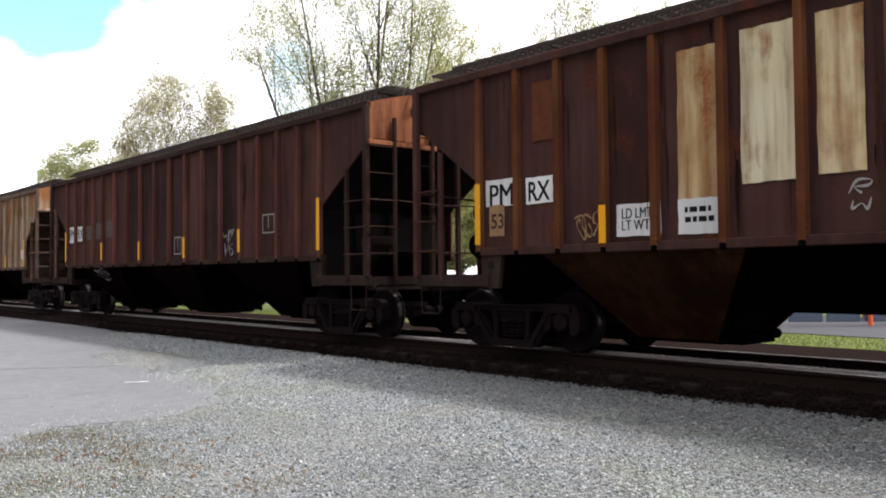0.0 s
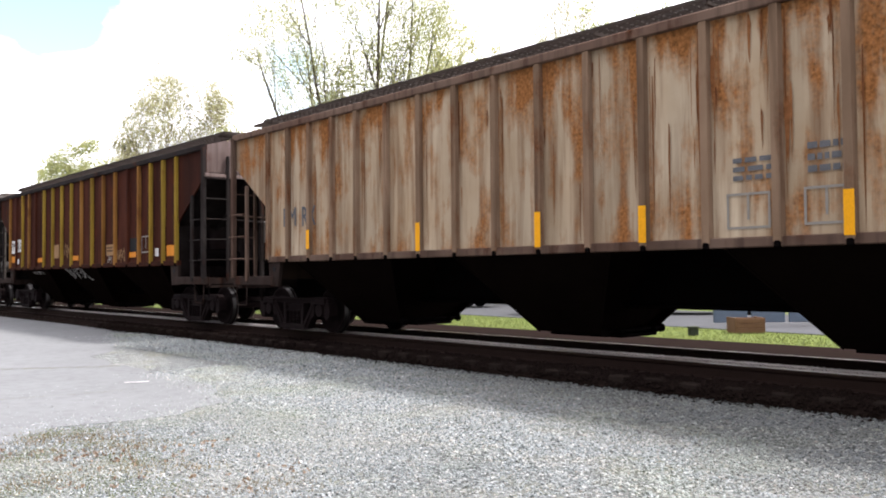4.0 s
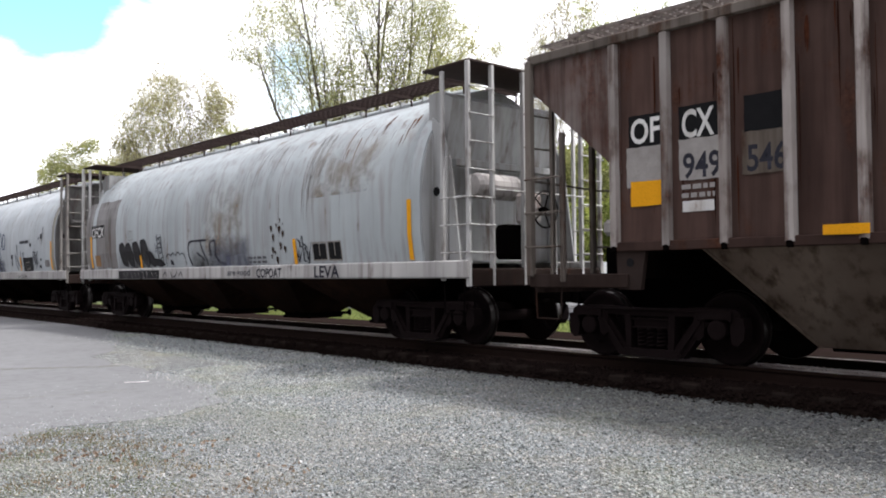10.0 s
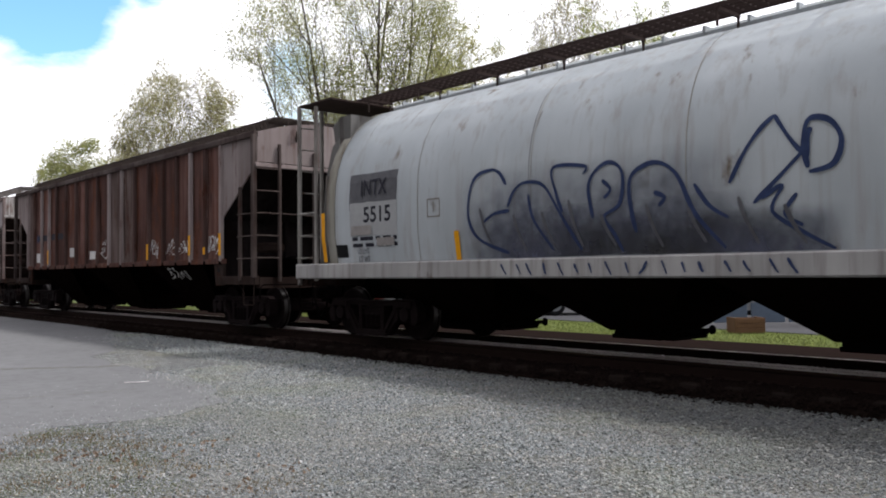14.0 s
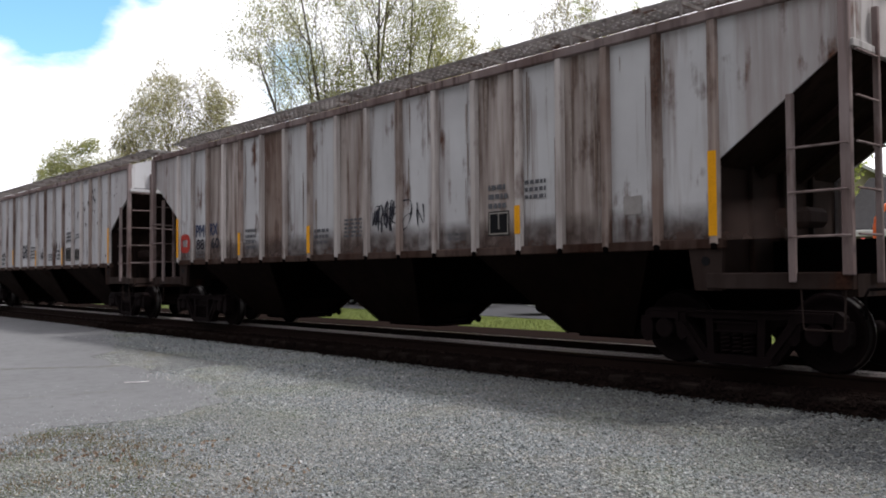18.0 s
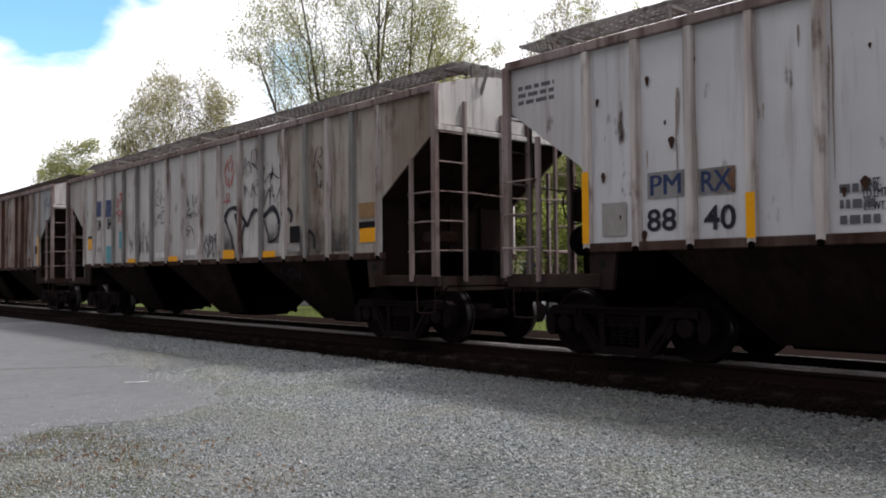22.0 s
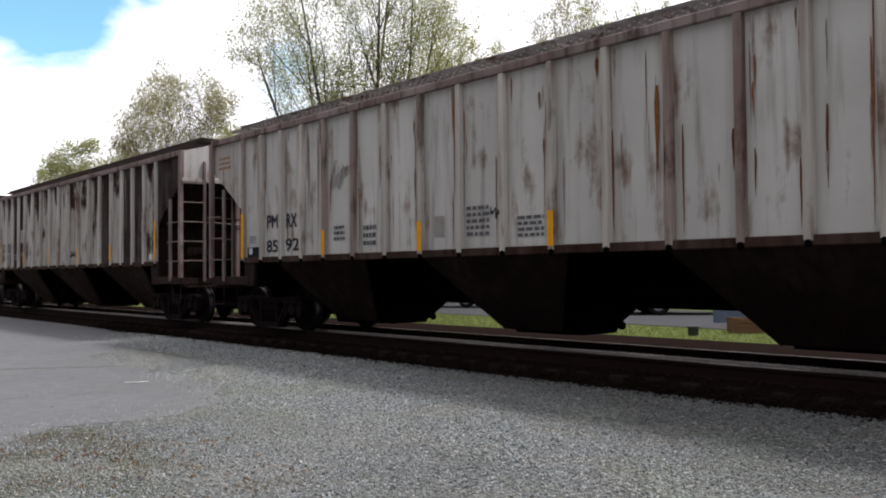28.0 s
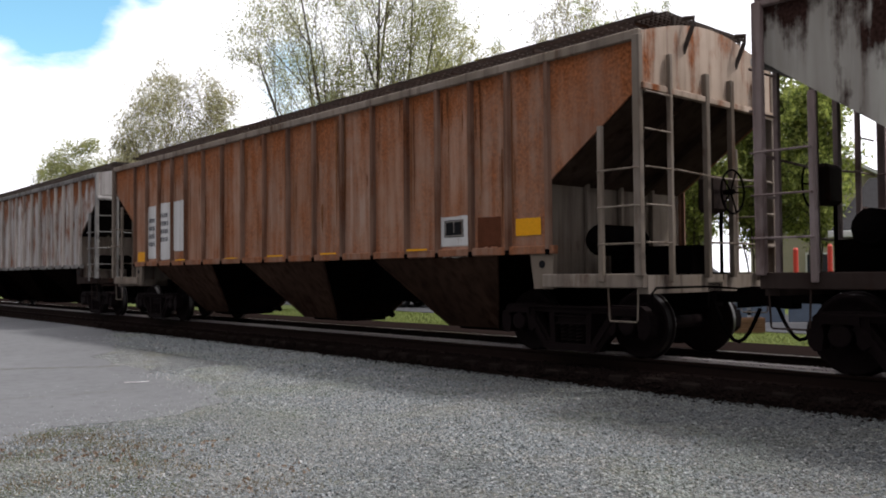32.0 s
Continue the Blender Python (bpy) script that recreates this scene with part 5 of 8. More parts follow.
def bay_sheet_mesh(length):
    """The sheet that closes a bay at its side, wider than the funnel and folded at its edges."""
    def make():
        bm = bmesh.new()
        t, b, z1, z0 = length / 2, 0.54, LOW + 0.0, 0.25
        for k0, k1 in ((0.0, 0.1), (0.1, 1.0)):
            p = [(-(t + (b - t) * k), -SIDE + 0.03 + (SIDE - 0.63) * max(0.0, (k - 0.06) / 0.94), z1 + (z0 - z1) * k) for k in (k0, k1)]
            q = [(-x, y, z) for x, y, z in p]
            near = [bm.verts.new(v) for v in (p[0], q[0], q[1], p[1])]
            far = [bm.verts.new((x, y + 0.03, z)) for x, y, z in (p[0], q[0], q[1], p[1])]
            bm.faces.new(near)
            bm.faces.new(far[::-1])
            for k in range(4):
                bm.faces.new((near[k], far[k], far[(k + 1) % 4], near[(k + 1) % 4]))
        # folded lip along both slanting edges
        for s in (-1, 1):
            tube(bm, [(s * t, -SIDE + 0.03, z1), (s * (t + (b - t) * 0.06), -SIDE + 0.03, z1 + (z0 - z1) * 0.06), (s * b, -0.6, z0)], 0.02, 5)
        bmesh.ops.recalc_face_normals(bm, faces=bm.faces[:])
        return bm
    return make


def gate_mesh():
    """The sliding outlet gate with its frame, rack and capstans."""
    bm = bmesh.new()
    box(bm, -0.48, 0.54, -0.46, 0.46, 0.2, 0.26, 0.01)
    box(bm, 0.5, 0.76, -0.4, 0.4, 0.2, 0.245, 0.008)
    for y in (-0.4, 0.4):
        box(bm, -0.46, 0.76, y - 0.03, y + 0.03, 0.24, 0.32, 0.008)
    rod(bm, (0.66, -0.62, 0.29), (0.66, 0.62, 0.29), 0.03, 8)
    for y in (-0.66, 0.62):
        rod(bm, (0.66, y, 0.29), (0.66, y + 0.04, 0.29), 0.065, 8)
    return bm


def panel_mesh(w):
    """A side sheet between two stiles, slightly dished."""
    def make():
        bm = bmesh.new()
        n, m = 4, 6
        g = [[bm.verts.new((-w / 2 + w * i / n, 0.012 * math.sin(math.pi * i / n) * math.sin(math.pi * j / m) , LOW + (EAVE - LOW) * j / m)) for j in range(m + 1)] for i in range(n + 1)]
        for i in range(n):
            for j in range(m):
                bm.faces.new((g[i][j], g[i + 1][j], g[i + 1][j + 1], g[i][j + 1]))
        box(bm, -w / 2, w / 2, 0.014, 0.03, LOW, EAVE)
        return bm
    return make


def stile_mesh(wide):
    def make():
        bm = bmesh.new()
        a, b = wide / 2, wide / 2 - 0.02
        pts = [(-a, 0.0), (-b, -0.062), (b, -0.062), (a, 0.0)]
        lo = [bm.verts.new((x, y, LOW - 0.03)) for x, y in pts]
        hi = [bm.verts.new((x, y, EAVE - 0.1)) for x, y in pts]
        for k in range(3):
            bm.faces.new((lo[k], lo[k + 1], hi[k + 1], hi[k]))
        bm.faces.new(lo[::-1])
        bm.faces.new(hi)
        bm.faces.new((lo[3], lo[0], hi[0], hi[3]))
        bmesh.ops.recalc_face_normals(bm, faces=bm.faces[:])
        return bm
    return make


PANELS = 17


def stile_places(inner):
    """Where the stiles stand along a side: closer together towards both ends."""
    wide = (inner + 0.09 - 8 * 0.72) / 9
    xs = [-inner / 2 - 0.09]
    for k in range(PANELS):
        xs.append(xs[-1] + (0.72 if k < 4 or k > 12 else wide))
    return xs


def hopper_car(x, length, label, mats, brake=1, stiles=None, panels=None, wide=0.13, board=4.28, cut=CUT_TOP):
    """A three-bay covered hopper car with outside stiles. stiles, panels: other materials by index, from the tail end."""
    car = new("covered_hopper_car")
    tagged(car, label, "railway car", "cars of the train")
    car.matrix_basis = pose(x, 0, 0)
    half = length / 2
    car["inner"] = length - 2 * BAY
    stiles, panels = stiles or {}, panels or {}
    inner = length - 2 * BAY
    xs = stile_places(inner)
    for s in (-1, 1):
        for k in range(PANELS):
            px_, w = (xs[k] + xs[k + 1]) / 2, xs[k + 1] - xs[k]
            m = panels.get(k, mats["body"]) if s < 0 else mats["body"]
            put("side_panel", "panel%.3f" % w, m, panel_mesh(w), car, px_, s * SIDE, 0, 0 if s < 0 else 180)
        for k in range(PANELS + 1):
            px_ = xs[k]
            m = stiles.get(k, mats["stile"]) if s < 0 else mats["stile"]
            put("stile", "stile%.2f" % wide, m, stile_mesh(wide), car, px_, s * SIDE, 0, 0 if s < 0 else 180)
        for e in (-1, 1):
            m = panels.get("tail" if e < 0 else "head", mats["body"])
            put("end_panel", "endpanel|%d%.2f" % (e, cut), m, lambda: prism(bmesh.new(), [(0, CUT_LOW), (0, EAVE), (e * BAY, EAVE), (e * BAY, cut)], -0.008, 0.012), car, e * inner / 2, s * SIDE)
        put("top_chord", "chord%.2f" % length, mats["trim"], lambda: boxm(-half, half, -0.06, 0.05, -0.1, 0.02, 0.012), car, 0, s * (SIDE + 0.01), EAVE)
        put("side_sill", "sill%.2f" % inner, mats["sill"], lambda: boxm(-inner / 2 - 0.1, inner / 2 + 0.1, -0.05, 0.05, -0.06, 0.05, 0.01), car, 0, s * SIDE, LOW - 0.02)
    for k in range(PANELS + 1):
        put("stile_foot", "stilefoot|", STEEL_DARK, lambda: boxm(-0.035, 0.035, -0.062, 0.0, -0.06, 0.015, 0.012), car, xs[k], -SIDE - 0.01, LOW - 0.03)
    arc = [(-SIDE + 2 * SIDE * k / 14, 0.25 * math.sin(math.pi * k / 14)) for k in range(15)]
    put("roof", "roof%.2f" % length, mats["roof"], lambda: xprism(bmesh.new(), arc + [(SIDE, -0.05), (-SIDE, -0.05)], -half + 0.07, half - 0.07), car, 0, 0, EAVE + 0.01)
    put("hatch", "hatch%.2f" % length, mats["roof"], hatch_mesh(length - 1.6), car, 0, 0, EAVE + 0.23)
    for s in (-1, 1):
        put("running_board", "walk%.2f" % length, mats["walk"], walkway_mesh(length - 0.4), car, 0, s * 0.72, board)
        n = 10
        for k in range(n):
            put("running_board_foot", "foot|", mats["walk"], foot_mesh(0.28), car, -half + 0.5 + k * (length - 1.0) / (n - 1), s * 0.72, board)
    for e in (-1, 1):
        end_gear(car, e, half, mats, brake == e, board, cut)
        add_truck(car, e * (half - 1.5))
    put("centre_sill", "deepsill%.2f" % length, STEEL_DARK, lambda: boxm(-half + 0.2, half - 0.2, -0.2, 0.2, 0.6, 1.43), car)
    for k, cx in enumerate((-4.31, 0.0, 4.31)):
        # funnel in the tone with painted shade, side sheets in the car's bay paint
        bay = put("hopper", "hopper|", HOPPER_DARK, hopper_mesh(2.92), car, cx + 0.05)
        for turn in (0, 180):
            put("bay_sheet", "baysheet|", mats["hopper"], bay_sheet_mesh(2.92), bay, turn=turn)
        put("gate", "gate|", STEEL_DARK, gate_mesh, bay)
    # air pipe along the near side
    put("train_pipe", "pipe%.2f" % length, STEEL_DARK, lambda: rod(bmesh.new(), (-half + 1.2, 0, 0), (half - 1.2, 0, 0), 0.025), car, 0, -0.3, 0.64)
    return car


def shell_section():
    """Section of the rounded car from its near sill over the top: rows (y, z)."""
    pts = []
    for k in range(21):
        a = math.pi * k / 20
        y = -1.57 * math.cos(a)
        z = 2.28 + 1.79 * math.sin(a) ** 0.92
        pts.append((y, z))
    return [(-1.5, 1.27)] + [(-1.56, 1.7)] + pts + [(1.56, 1.7), (1.5, 1.27)]


def shell_mesh(length):
    def make():
        bm = bmesh.new()
        sec = shell_section()
        n = 12
        rows = [[bm.verts.new((-length / 2 + length * i / n, y, z)) for y, z in sec] for i in range(n + 1)]
        for a, b in zip(rows, rows[1:]):
            for k in range(len(sec) - 1):
                f = bm.faces.new((a[k], b[k], b[k + 1], a[k + 1]))
                f.smooth = True
        bm.faces.new(rows[0])
        bm.faces.new(rows[-1][::-1])
        bmesh.ops.recalc_face_normals(bm, faces=bm.faces[:])
        return bm
    return make


def band_mesh(width):
    def make():
        bm = bmesh.new()
        sec = shell_section()
        out = [(y * 1.003, z + 0.004 * (z > 2.2)) for y, z in sec]
        a = [bm.verts.new((-width / 2, y, z)) for y, z in out]
        b = [bm.verts.new((width / 2, y, z)) for y, z in out]
        for k in range(len(out) - 1):
            f = bm.faces.new((a[k], b[k], b[k + 1], a[k + 1]))
            f.smooth = True
        return bm
    return make


def round_car(x, length, label, mats, brake=1):
    """A covered hopper with a rounded shell, deep side sills and open end cages."""
    car = new("rounded_hopper_car")
    tagged(car, label, "railway car", "cars of the train")
    car.matrix_basis = pose(x, 0, 0)
    half = length / 2
    ls = length - 2.05
    put("shell", "shell%.2f" % length, mats["body"], shell_mesh(ls), car)
    for k in range(7):
        bx = -ls / 2 + 0.12 + k * (ls - 0.24) / 6
        wide = 0.24 if k in (0, 6) else 0.012
        put("weld_band", "band%.2f|" % wide, mats["band"], band_mesh(wide), car, bx)
    for s in (-1, 1):
        put("side_sill", "rsill%.2f" % length, mats["sill"], lambda: boxm(-half, half, -0.06, 0.06, 1.02, 1.28, 0.02), car, 0, s * 1.52)
        put("running_board", "rwalk%.2f" % length, mats["walk"], walkway_mesh(length - 0.3), car, 0, s * 0.6, 4.22)
        for k in range(11):
            put("running_board_foot", "rfoot|", mats["walk"], foot_mesh(0.26), car, -half + 1.3 + k * (length - 2.6) / 10, s * 0.62, 4.22)
    put("hatch", "hatch%.2f" % length, mats["roof"], hatch_mesh(ls - 0.6), car, 0, 0, 4.02)
    for e in (-1, 1):
        xe = e * half
        xi = e * (ls / 2)
        # gusset plates that carry the shell, with a lightening hole shown by its dark disc
        for s in (-1, 1):
            put("gusset", "gusset|%d" % e, mats["bulk"], lambda: prism(bmesh.new(), [(0, 1.28), (e * 0.62, 1.28), (e * 0.42, 2.77), (e * 0.2, 3.35), (0, 3.49)], -0.015, 0.015), car, xi, s * 1.3)
        put("end_plate", "rplate|", mats["bulk"], lambda: xprism(bmesh.new(), [(y * 0.985, 2.28 + (q - 2.28) * 0.985) for y, q in shell_section()], -0.015, 0.015), car, xi + e * 0.012)
        put("end_rib", "rrib|", mats["trim"], lambda: boxm(-0.03, 0.03, -0.02, 0.02, 1.3, 2.85, 0.006), car, xi + e * 0.34, -1.33)
        put("lightening_hole", "hole|", BLACK_MARK, lambda: rod(bmesh.new(), (0, 0, 0), (0, -0.012, 0), 0.07, 14), car, xi + e * 0.1, -1.315, 2.34)

        def slope():
            return prism(bmesh.new(), [(0, 3.89), (e * 0.25, 3.75), (-e * 0.1, 2.14), (-e * 0.2, 1.25), (-e * 0.3, 1.25), (-e * 0.3, 3.89)], -1.2, 1.2)
        put("end_bulkhead", "rslope|%d" % e, mats["bulk"], slope, car, xi + e * 0.1)
        put("bulkhead_beam", "rbeam|", mats["bulk"], lambda: boxm(-0.06, 0.06, -1.15, 1.15, 2.73, 2.84, 0.01), car, xi + e * 0.3)

        def sill():
            bm = bmesh.new()
            box(bm, min(0, -e * 0.2), max(0, -e * 0.2), -1.46, 1.46, 0.89, 1.16, 0.02)
            return bm
        put("end_sill", "rendsill|%d" % e, mats["gear"], sill, car, xe)
        for k in range(6):
            put("deck_plank", "rplank|%d" % e, mats["trim"], lambda: boxm(min(-e * 0.2, -e * 1.0), max(-e * 0.2, -e * 1.0), -0.1, 0.1, 1.09, 1.115, 0.004), car, xe, -0.75 + k * 0.3)
        put("end_roof", "rendroof|%d" % e, mats["walk"], lambda: boxm(min(0, -e * 1.05), max(0, -e * 1.05), -1.5, 1.5, 4.15, 4.185, 0.008), car, xe)
        for y in (-1.5, -1.02, -0.35, 0.35, 1.02, 1.5):
            put("end_post", "rpost|", mats["trim"], lambda: boxm(-0.035, 0.035, -0.03, 0.03, 0.9, 4.15, 0.008), car, xe - e * 0.03, y)
        for s in (-1, 1):
            put("ladder_post", "rpost2|", mats["trim"], lambda: boxm(-0.03, 0.03, -0.03, 0.03, 0.98, 4.09, 0.008), car, xe - e * 0.58, s * 1.5)
            for k in range(7):
                put("rung", "rungy|", mats["trim"], lambda: rod(bmesh.new(), (0, -0.25, 0), (0, 0.25, 0), 0.013), car, xe + e * 0.02, s * 1.26, 1.39 + 0.4 * k)
            for z in (1.39, 1.79, 2.19):
                put("rung", "rungx%.2f|" % (-e * 0.56), mats["trim"], lambda: rung_mesh(-e * 0.56), car, xe - e * 0.02, s * 1.5, z)
        put("hand_rail", "rhandrail|", mats["trim"], lambda: rod(bmesh.new(), (0, -1.02, 2.31), (0, 1.02, 2.31), 0.014), car, xe + e * 0.05)
        put("step", "stirrup|", STEEL_DARK, stirrup, car, xe - e * 0.3, -1.54)
        put("draft_sill", "draft|%d" % e, STEEL_DARK, lambda: boxm(min(0, -e * 3.1), max(0, -e * 3.1), -0.18, 0.18, 0.64, 0.95), car, xe)
        put("coupler", "coupler|", STEEL_DARK, coupler_mesh, car, xe - e * 0.02, 0, 0, 0 if e > 0 else 180)
        put("air_hose", "hose|", STEEL_DARK, hose_mesh, car, xe - e * 0.1, 0, 0, 0 if e > 0 else 180)
        if brake == e:
            put("brake_wheel", "handwheel|", STEEL_DARK, ring_mesh, car, xe + e * 0.1, 0.0, 2.06, 0 if e > 0 else 180, "spoked hand brake wheel")
            put("brake_housing", "housing|", mats["box"], lambda: boxm(-0.16, 0.06, -0.22, 0.2, 1.84, 2.32, 0.05), car, xe - e * 0.1, -0.1)
            put("brake_valve", "rvalve|", STEEL_DARK, lambda: boxm(-0.18, 0.18, -0.3, 0.25, 1.3, 1.84, 0.08), car, xe - e * 0.4, -0.2)
        put("air_reservoir", "tank|", mats["box"], tank_mesh, car, xe - e * 0.55, -0.45, 2.43)
        add_truck(car, e * (half - 1.62))
    put("centre_sill", "csill%.2f" % length, STEEL_DARK, lambda: boxm(-half + 0.2, half - 0.2, -0.16, 0.16, 0.85, 1.07), car)
    for k in range(4):
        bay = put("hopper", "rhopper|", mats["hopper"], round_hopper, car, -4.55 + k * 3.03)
        put("gate", "gate|", STEEL_DARK, gate_mesh, bay).scale = (0.75, 1.0, 1.0)
    return car


def round_hopper():
    bm = bmesh.new()
    z1, z0, t, b = 1.16, 0.3, 1.5, 0.42
    ring = [[bm.verts.new(p) for p in q] for q in (
        ((-t, -1.45, z1), (t, -1.45, z1), (t, 1.45, z1), (-t, 1.45, z1)),
        ((-t + 0.15, -1.4, z1 - 0.15), (t - 0.15, -1.4, z1 - 0.15), (t - 0.15, 1.4, z1 - 0.15), (-t + 0.15, 1.4, z1 - 0.15)),
        ((-b, -0.42, z0), (b, -0.42, z0), (b, 0.42, z0), (-b, 0.42, z0)))]
    for p, q in zip(ring, ring[1:]):
        for k in range(4):
            bm.faces.new((p[k], p[(k + 1) % 4], q[(k + 1) % 4], q[k]))
    bm.faces.new(ring[0][::-1])
    bm.faces.new(ring[-1])
    bmesh.ops.recalc_face_normals(bm, faces=bm.faces[:])
    return bm
# ---- painted marks on the cars ----
BROWN_INK = plain("brown_stencil", (0.05, 0.028, 0.02), 0.7, 0, 0.3, 9, 0)
PRIMER = plain("maroon_primer", (0.035, 0.02, 0.02), 0.75, 0, 0.3, 6, 0)
RUST_PATCH = plain("rust_patch", (0.1, 0.035, 0.018), 0.85, 0, 0.4, 8, 0)
FRAME_MARK = plain("outline_white", (0.24, 0.22, 0.2), 0.7, 0, 0.2, 14, 0)
SILL_FACE = -1.584


def skin(car, z):
    """The y of the near outer skin at height z: flat sheet, slanting bay or rounded shell."""
    if car.name.startswith("rounded"):
        if z < 1.28:
            return -1.584
        near = shell_section()[:13]
        for (y0, z0), (y1, z1) in zip(near, near[1:]):
            if z <= z1:
                return y0 + (y1 - y0) * (z - z0) / (z1 - z0)
        return near[-1][0]
    k = (LOW - z) / (LOW - 0.25)
    return -SIDE if z >= LOW else -SIDE + 0.03 + (SIDE - 0.63) * max(0.0, (k - 0.06) / 0.94)


def mark(car, name, bm_or_mesh, material, x, z, off, label="", on=None):
    """Lays a flat xz mesh, centred on (x, z), onto the car's skin, off metres proud of it."""
    me = bm_or_mesh if isinstance(bm_or_mesh, bpy.types.Mesh) else mesh_of(name, bm_or_mesh, material)
    y0 = skin(car, z) if on is None else on
    if on is None:
        if car.name.startswith("rounded") and z > 1.28:
            bm = bmesh.new()
            bm.from_mesh(me)
            low = min(v.co.z for v in bm.verts) + z
            if low < 1.285:
                bmesh.ops.translate(bm, verts=bm.verts[:], vec=(0, 0, 1.285 - low))
            for knot in [q[1] - z for q in shell_section()[1:13]]:
                bmesh.ops.bisect_plane(bm, geom=bm.verts[:] + bm.edges[:] + bm.faces[:], plane_co=(0, 0, knot), plane_no=(0, 0, 1))
            bm.to_mesh(me)
            bm.free()
        for v in me.vertices:
            v.co.y += skin(car, z + v.co.z) - y0
    ob = part(name, me, None, car, label)
    layer = car.get("layers", 0)
    car["layers"] = layer + 1
    ob.location = (x, y0 - off - (0.00022 * layer if on is None else 0.0), z)
    return ob


def patch(car, seed, material, x, z, w, h):
    return mark(car, "paint_patch", ragged(seed, w, h), material, x, z, 0.004)


def letters(car, text, material, x, z, w, h, on=None):
    me = lettering(text, 1.0, material, 0.0 if "M" in text or "W" in text else 0.02).copy()
    if "M" in text or "W" in text:
        bm = bmesh.new()
        for k in (-1, 0, 1):
            first = len(bm.verts)
            bm.from_mesh(me)
            bm.verts.ensure_lookup_table()
            for v in bm.verts[first:]:
                v.co.x += 0.022 * k
                v.co.y -= 0.0003 * k
        bm.to_mesh(me)
        bm.free()
    xs, zs = [v.co.x for v in me.vertices], [v.co.z for v in me.vertices]
    sx, sz = w / (max(xs) - min(xs)), h / (max(zs) - min(zs))
    cx, cz = (max(xs) + min(xs)) / 2, (max(zs) + min(zs)) / 2
    for v in me.vertices:
        v.co.x, v.co.z = (v.co.x - cx) * sx, (v.co.z - cz) * sz
    return mark(car, "lettering", me, material, x, z, 0.0045, on=on)


def spray(car, seed, material, x, z, w, h, strokes, thick):
    return tagged(mark(car, "graffiti", scrawl(seed, w, h, strokes, thick), material, x, z, 0.0045), kind="stuff")


def blot(car, material, x, z, w, h, lean):
    """One round-topped sprayed finger, leaning over as it runs down."""
    bm = bmesh.new()
    mid = bm.verts.new((0, 0, 0))
    n = 28
    rim = []
    for k in range(n):
        c, q = math.cos(k * math.tau / n), math.sin(k * math.tau / n)
        m = (abs(c) ** 2.6 + abs(q) ** 2.6) ** (-1 / 2.6) * (1 + 0.04 * math.sin(5 * k * math.tau / n + x))
        rim.append(bm.verts.new((m * c * w / 2 - lean * m * q, 0, m * q * h / 2)))
    for k in range(n):
        bm.faces.new((mid, rim[k], rim[(k + 1) % n]))
    return mark(car, "graffiti", bm, material, x, z, 0.0045)


def ring_tag(car, material, x, z, w, h, thick):
    """A thick sprayed ring, squarish."""
    n = 28
    bm = bmesh.new()
    rim = []
    for k in range(n + 1):
        c, q = math.cos(k * math.tau / n), math.sin(k * math.tau / n)
        m = (abs(c) ** 4 + abs(q) ** 4) ** -0.25
        rim.append((m * c * (w - thick) / 2, m * q * (h - thick) / 2))
    ribbon(bm, rim, thick)
    return mark(car, "graffiti", bm, material, x, z, 0.0045)


def ribbon(bm, pts, thick):
    """A flat stroke through points (x, z)."""
    pts = [Vector((a, 0, b)) for a, b in pts]
    last = None
    for k, p in enumerate(pts):
        d = pts[min(k + 1, len(pts) - 1)] - pts[max(k - 1, 0)]
        d = Vector((-d.z, 0, d.x)).normalized() * thick * 0.5
        pair = (bm.verts.new(p + d), bm.verts.new(p - d))
        if last:
            bm.faces.new((last[0], last[1], pair[1], pair[0]))
        last = pair


def ladder_tag(car, material, x, z, w, h):
    """A sprayed ladder, two leaning rails with rungs."""
    bm = bmesh.new()
    for s in (-1, 1):
        ribbon(bm, [(s * w * 0.25 - w * 0.2 + w * 0.4 * k / 4 * (0.6 + 0.4 * (s > 0)), h / 2 - h * k / 4) for k in range(5)], 0.03)
    for k in range(5):
        a = -w * 0.4 + 0.1 * w * k
        ribbon(bm, [(a, h * (0.36 - 0.17 * k)), (a + w * 0.5, h * (0.42 - 0.17 * k))], 0.022)
    return mark(car, "graffiti", bm, material, x, z, 0.0045)


def stroke_tag(car, material, thick, *paths):
    """Hand-sprayed lines: each path of points (x, z) on the car's side is one soft stroke with round ends."""
    cx = sum(p[0] for q in paths for p in q) / sum(len(q) for q in paths)
    cz = (min(p[1] for q in paths for p in q) + max(p[1] for q in paths for p in q)) / 2
    bm = bmesh.new()
    for n, path in enumerate(paths):
        pts = smooth_path(path, 6)
        last = None
        for k, p in enumerate(pts):
            o, q = pts[max(k - 1, 0)], pts[min(k + 1, len(pts) - 1)]
            end = min(k, len(pts) - 1 - k)
            wide = thick * 0.5 * (0.55, 0.85, 1.0)[min(end, 2)] * (0.85 + 0.15 * math.sin(k * 0.5 + n))
            d = Vector((o[1] - q[1], 0, q[0] - o[0])).normalized() * wide
            c = Vector((p[0] - cx, -0.0001 * n, p[1] - cz))
            pair = (bm.verts.new(c + d), bm.verts.new(c - d))
            if last:
                bm.faces.new((last[0], last[1], pair[1], pair[0]))
            last = pair
    bmesh.ops.recalc_face_normals(bm, faces=bm.faces[:])
    return tagged(mark(car, "graffiti", bm, material, cx, cz, 0.0045), kind="stuff")


def mist(car, seed, material, x, z, w, h):
    """Overspray that thins out towards its edges."""
    return mark(car, "overspray", ragged(seed, w, h, 6), material, x, z, 0.004)


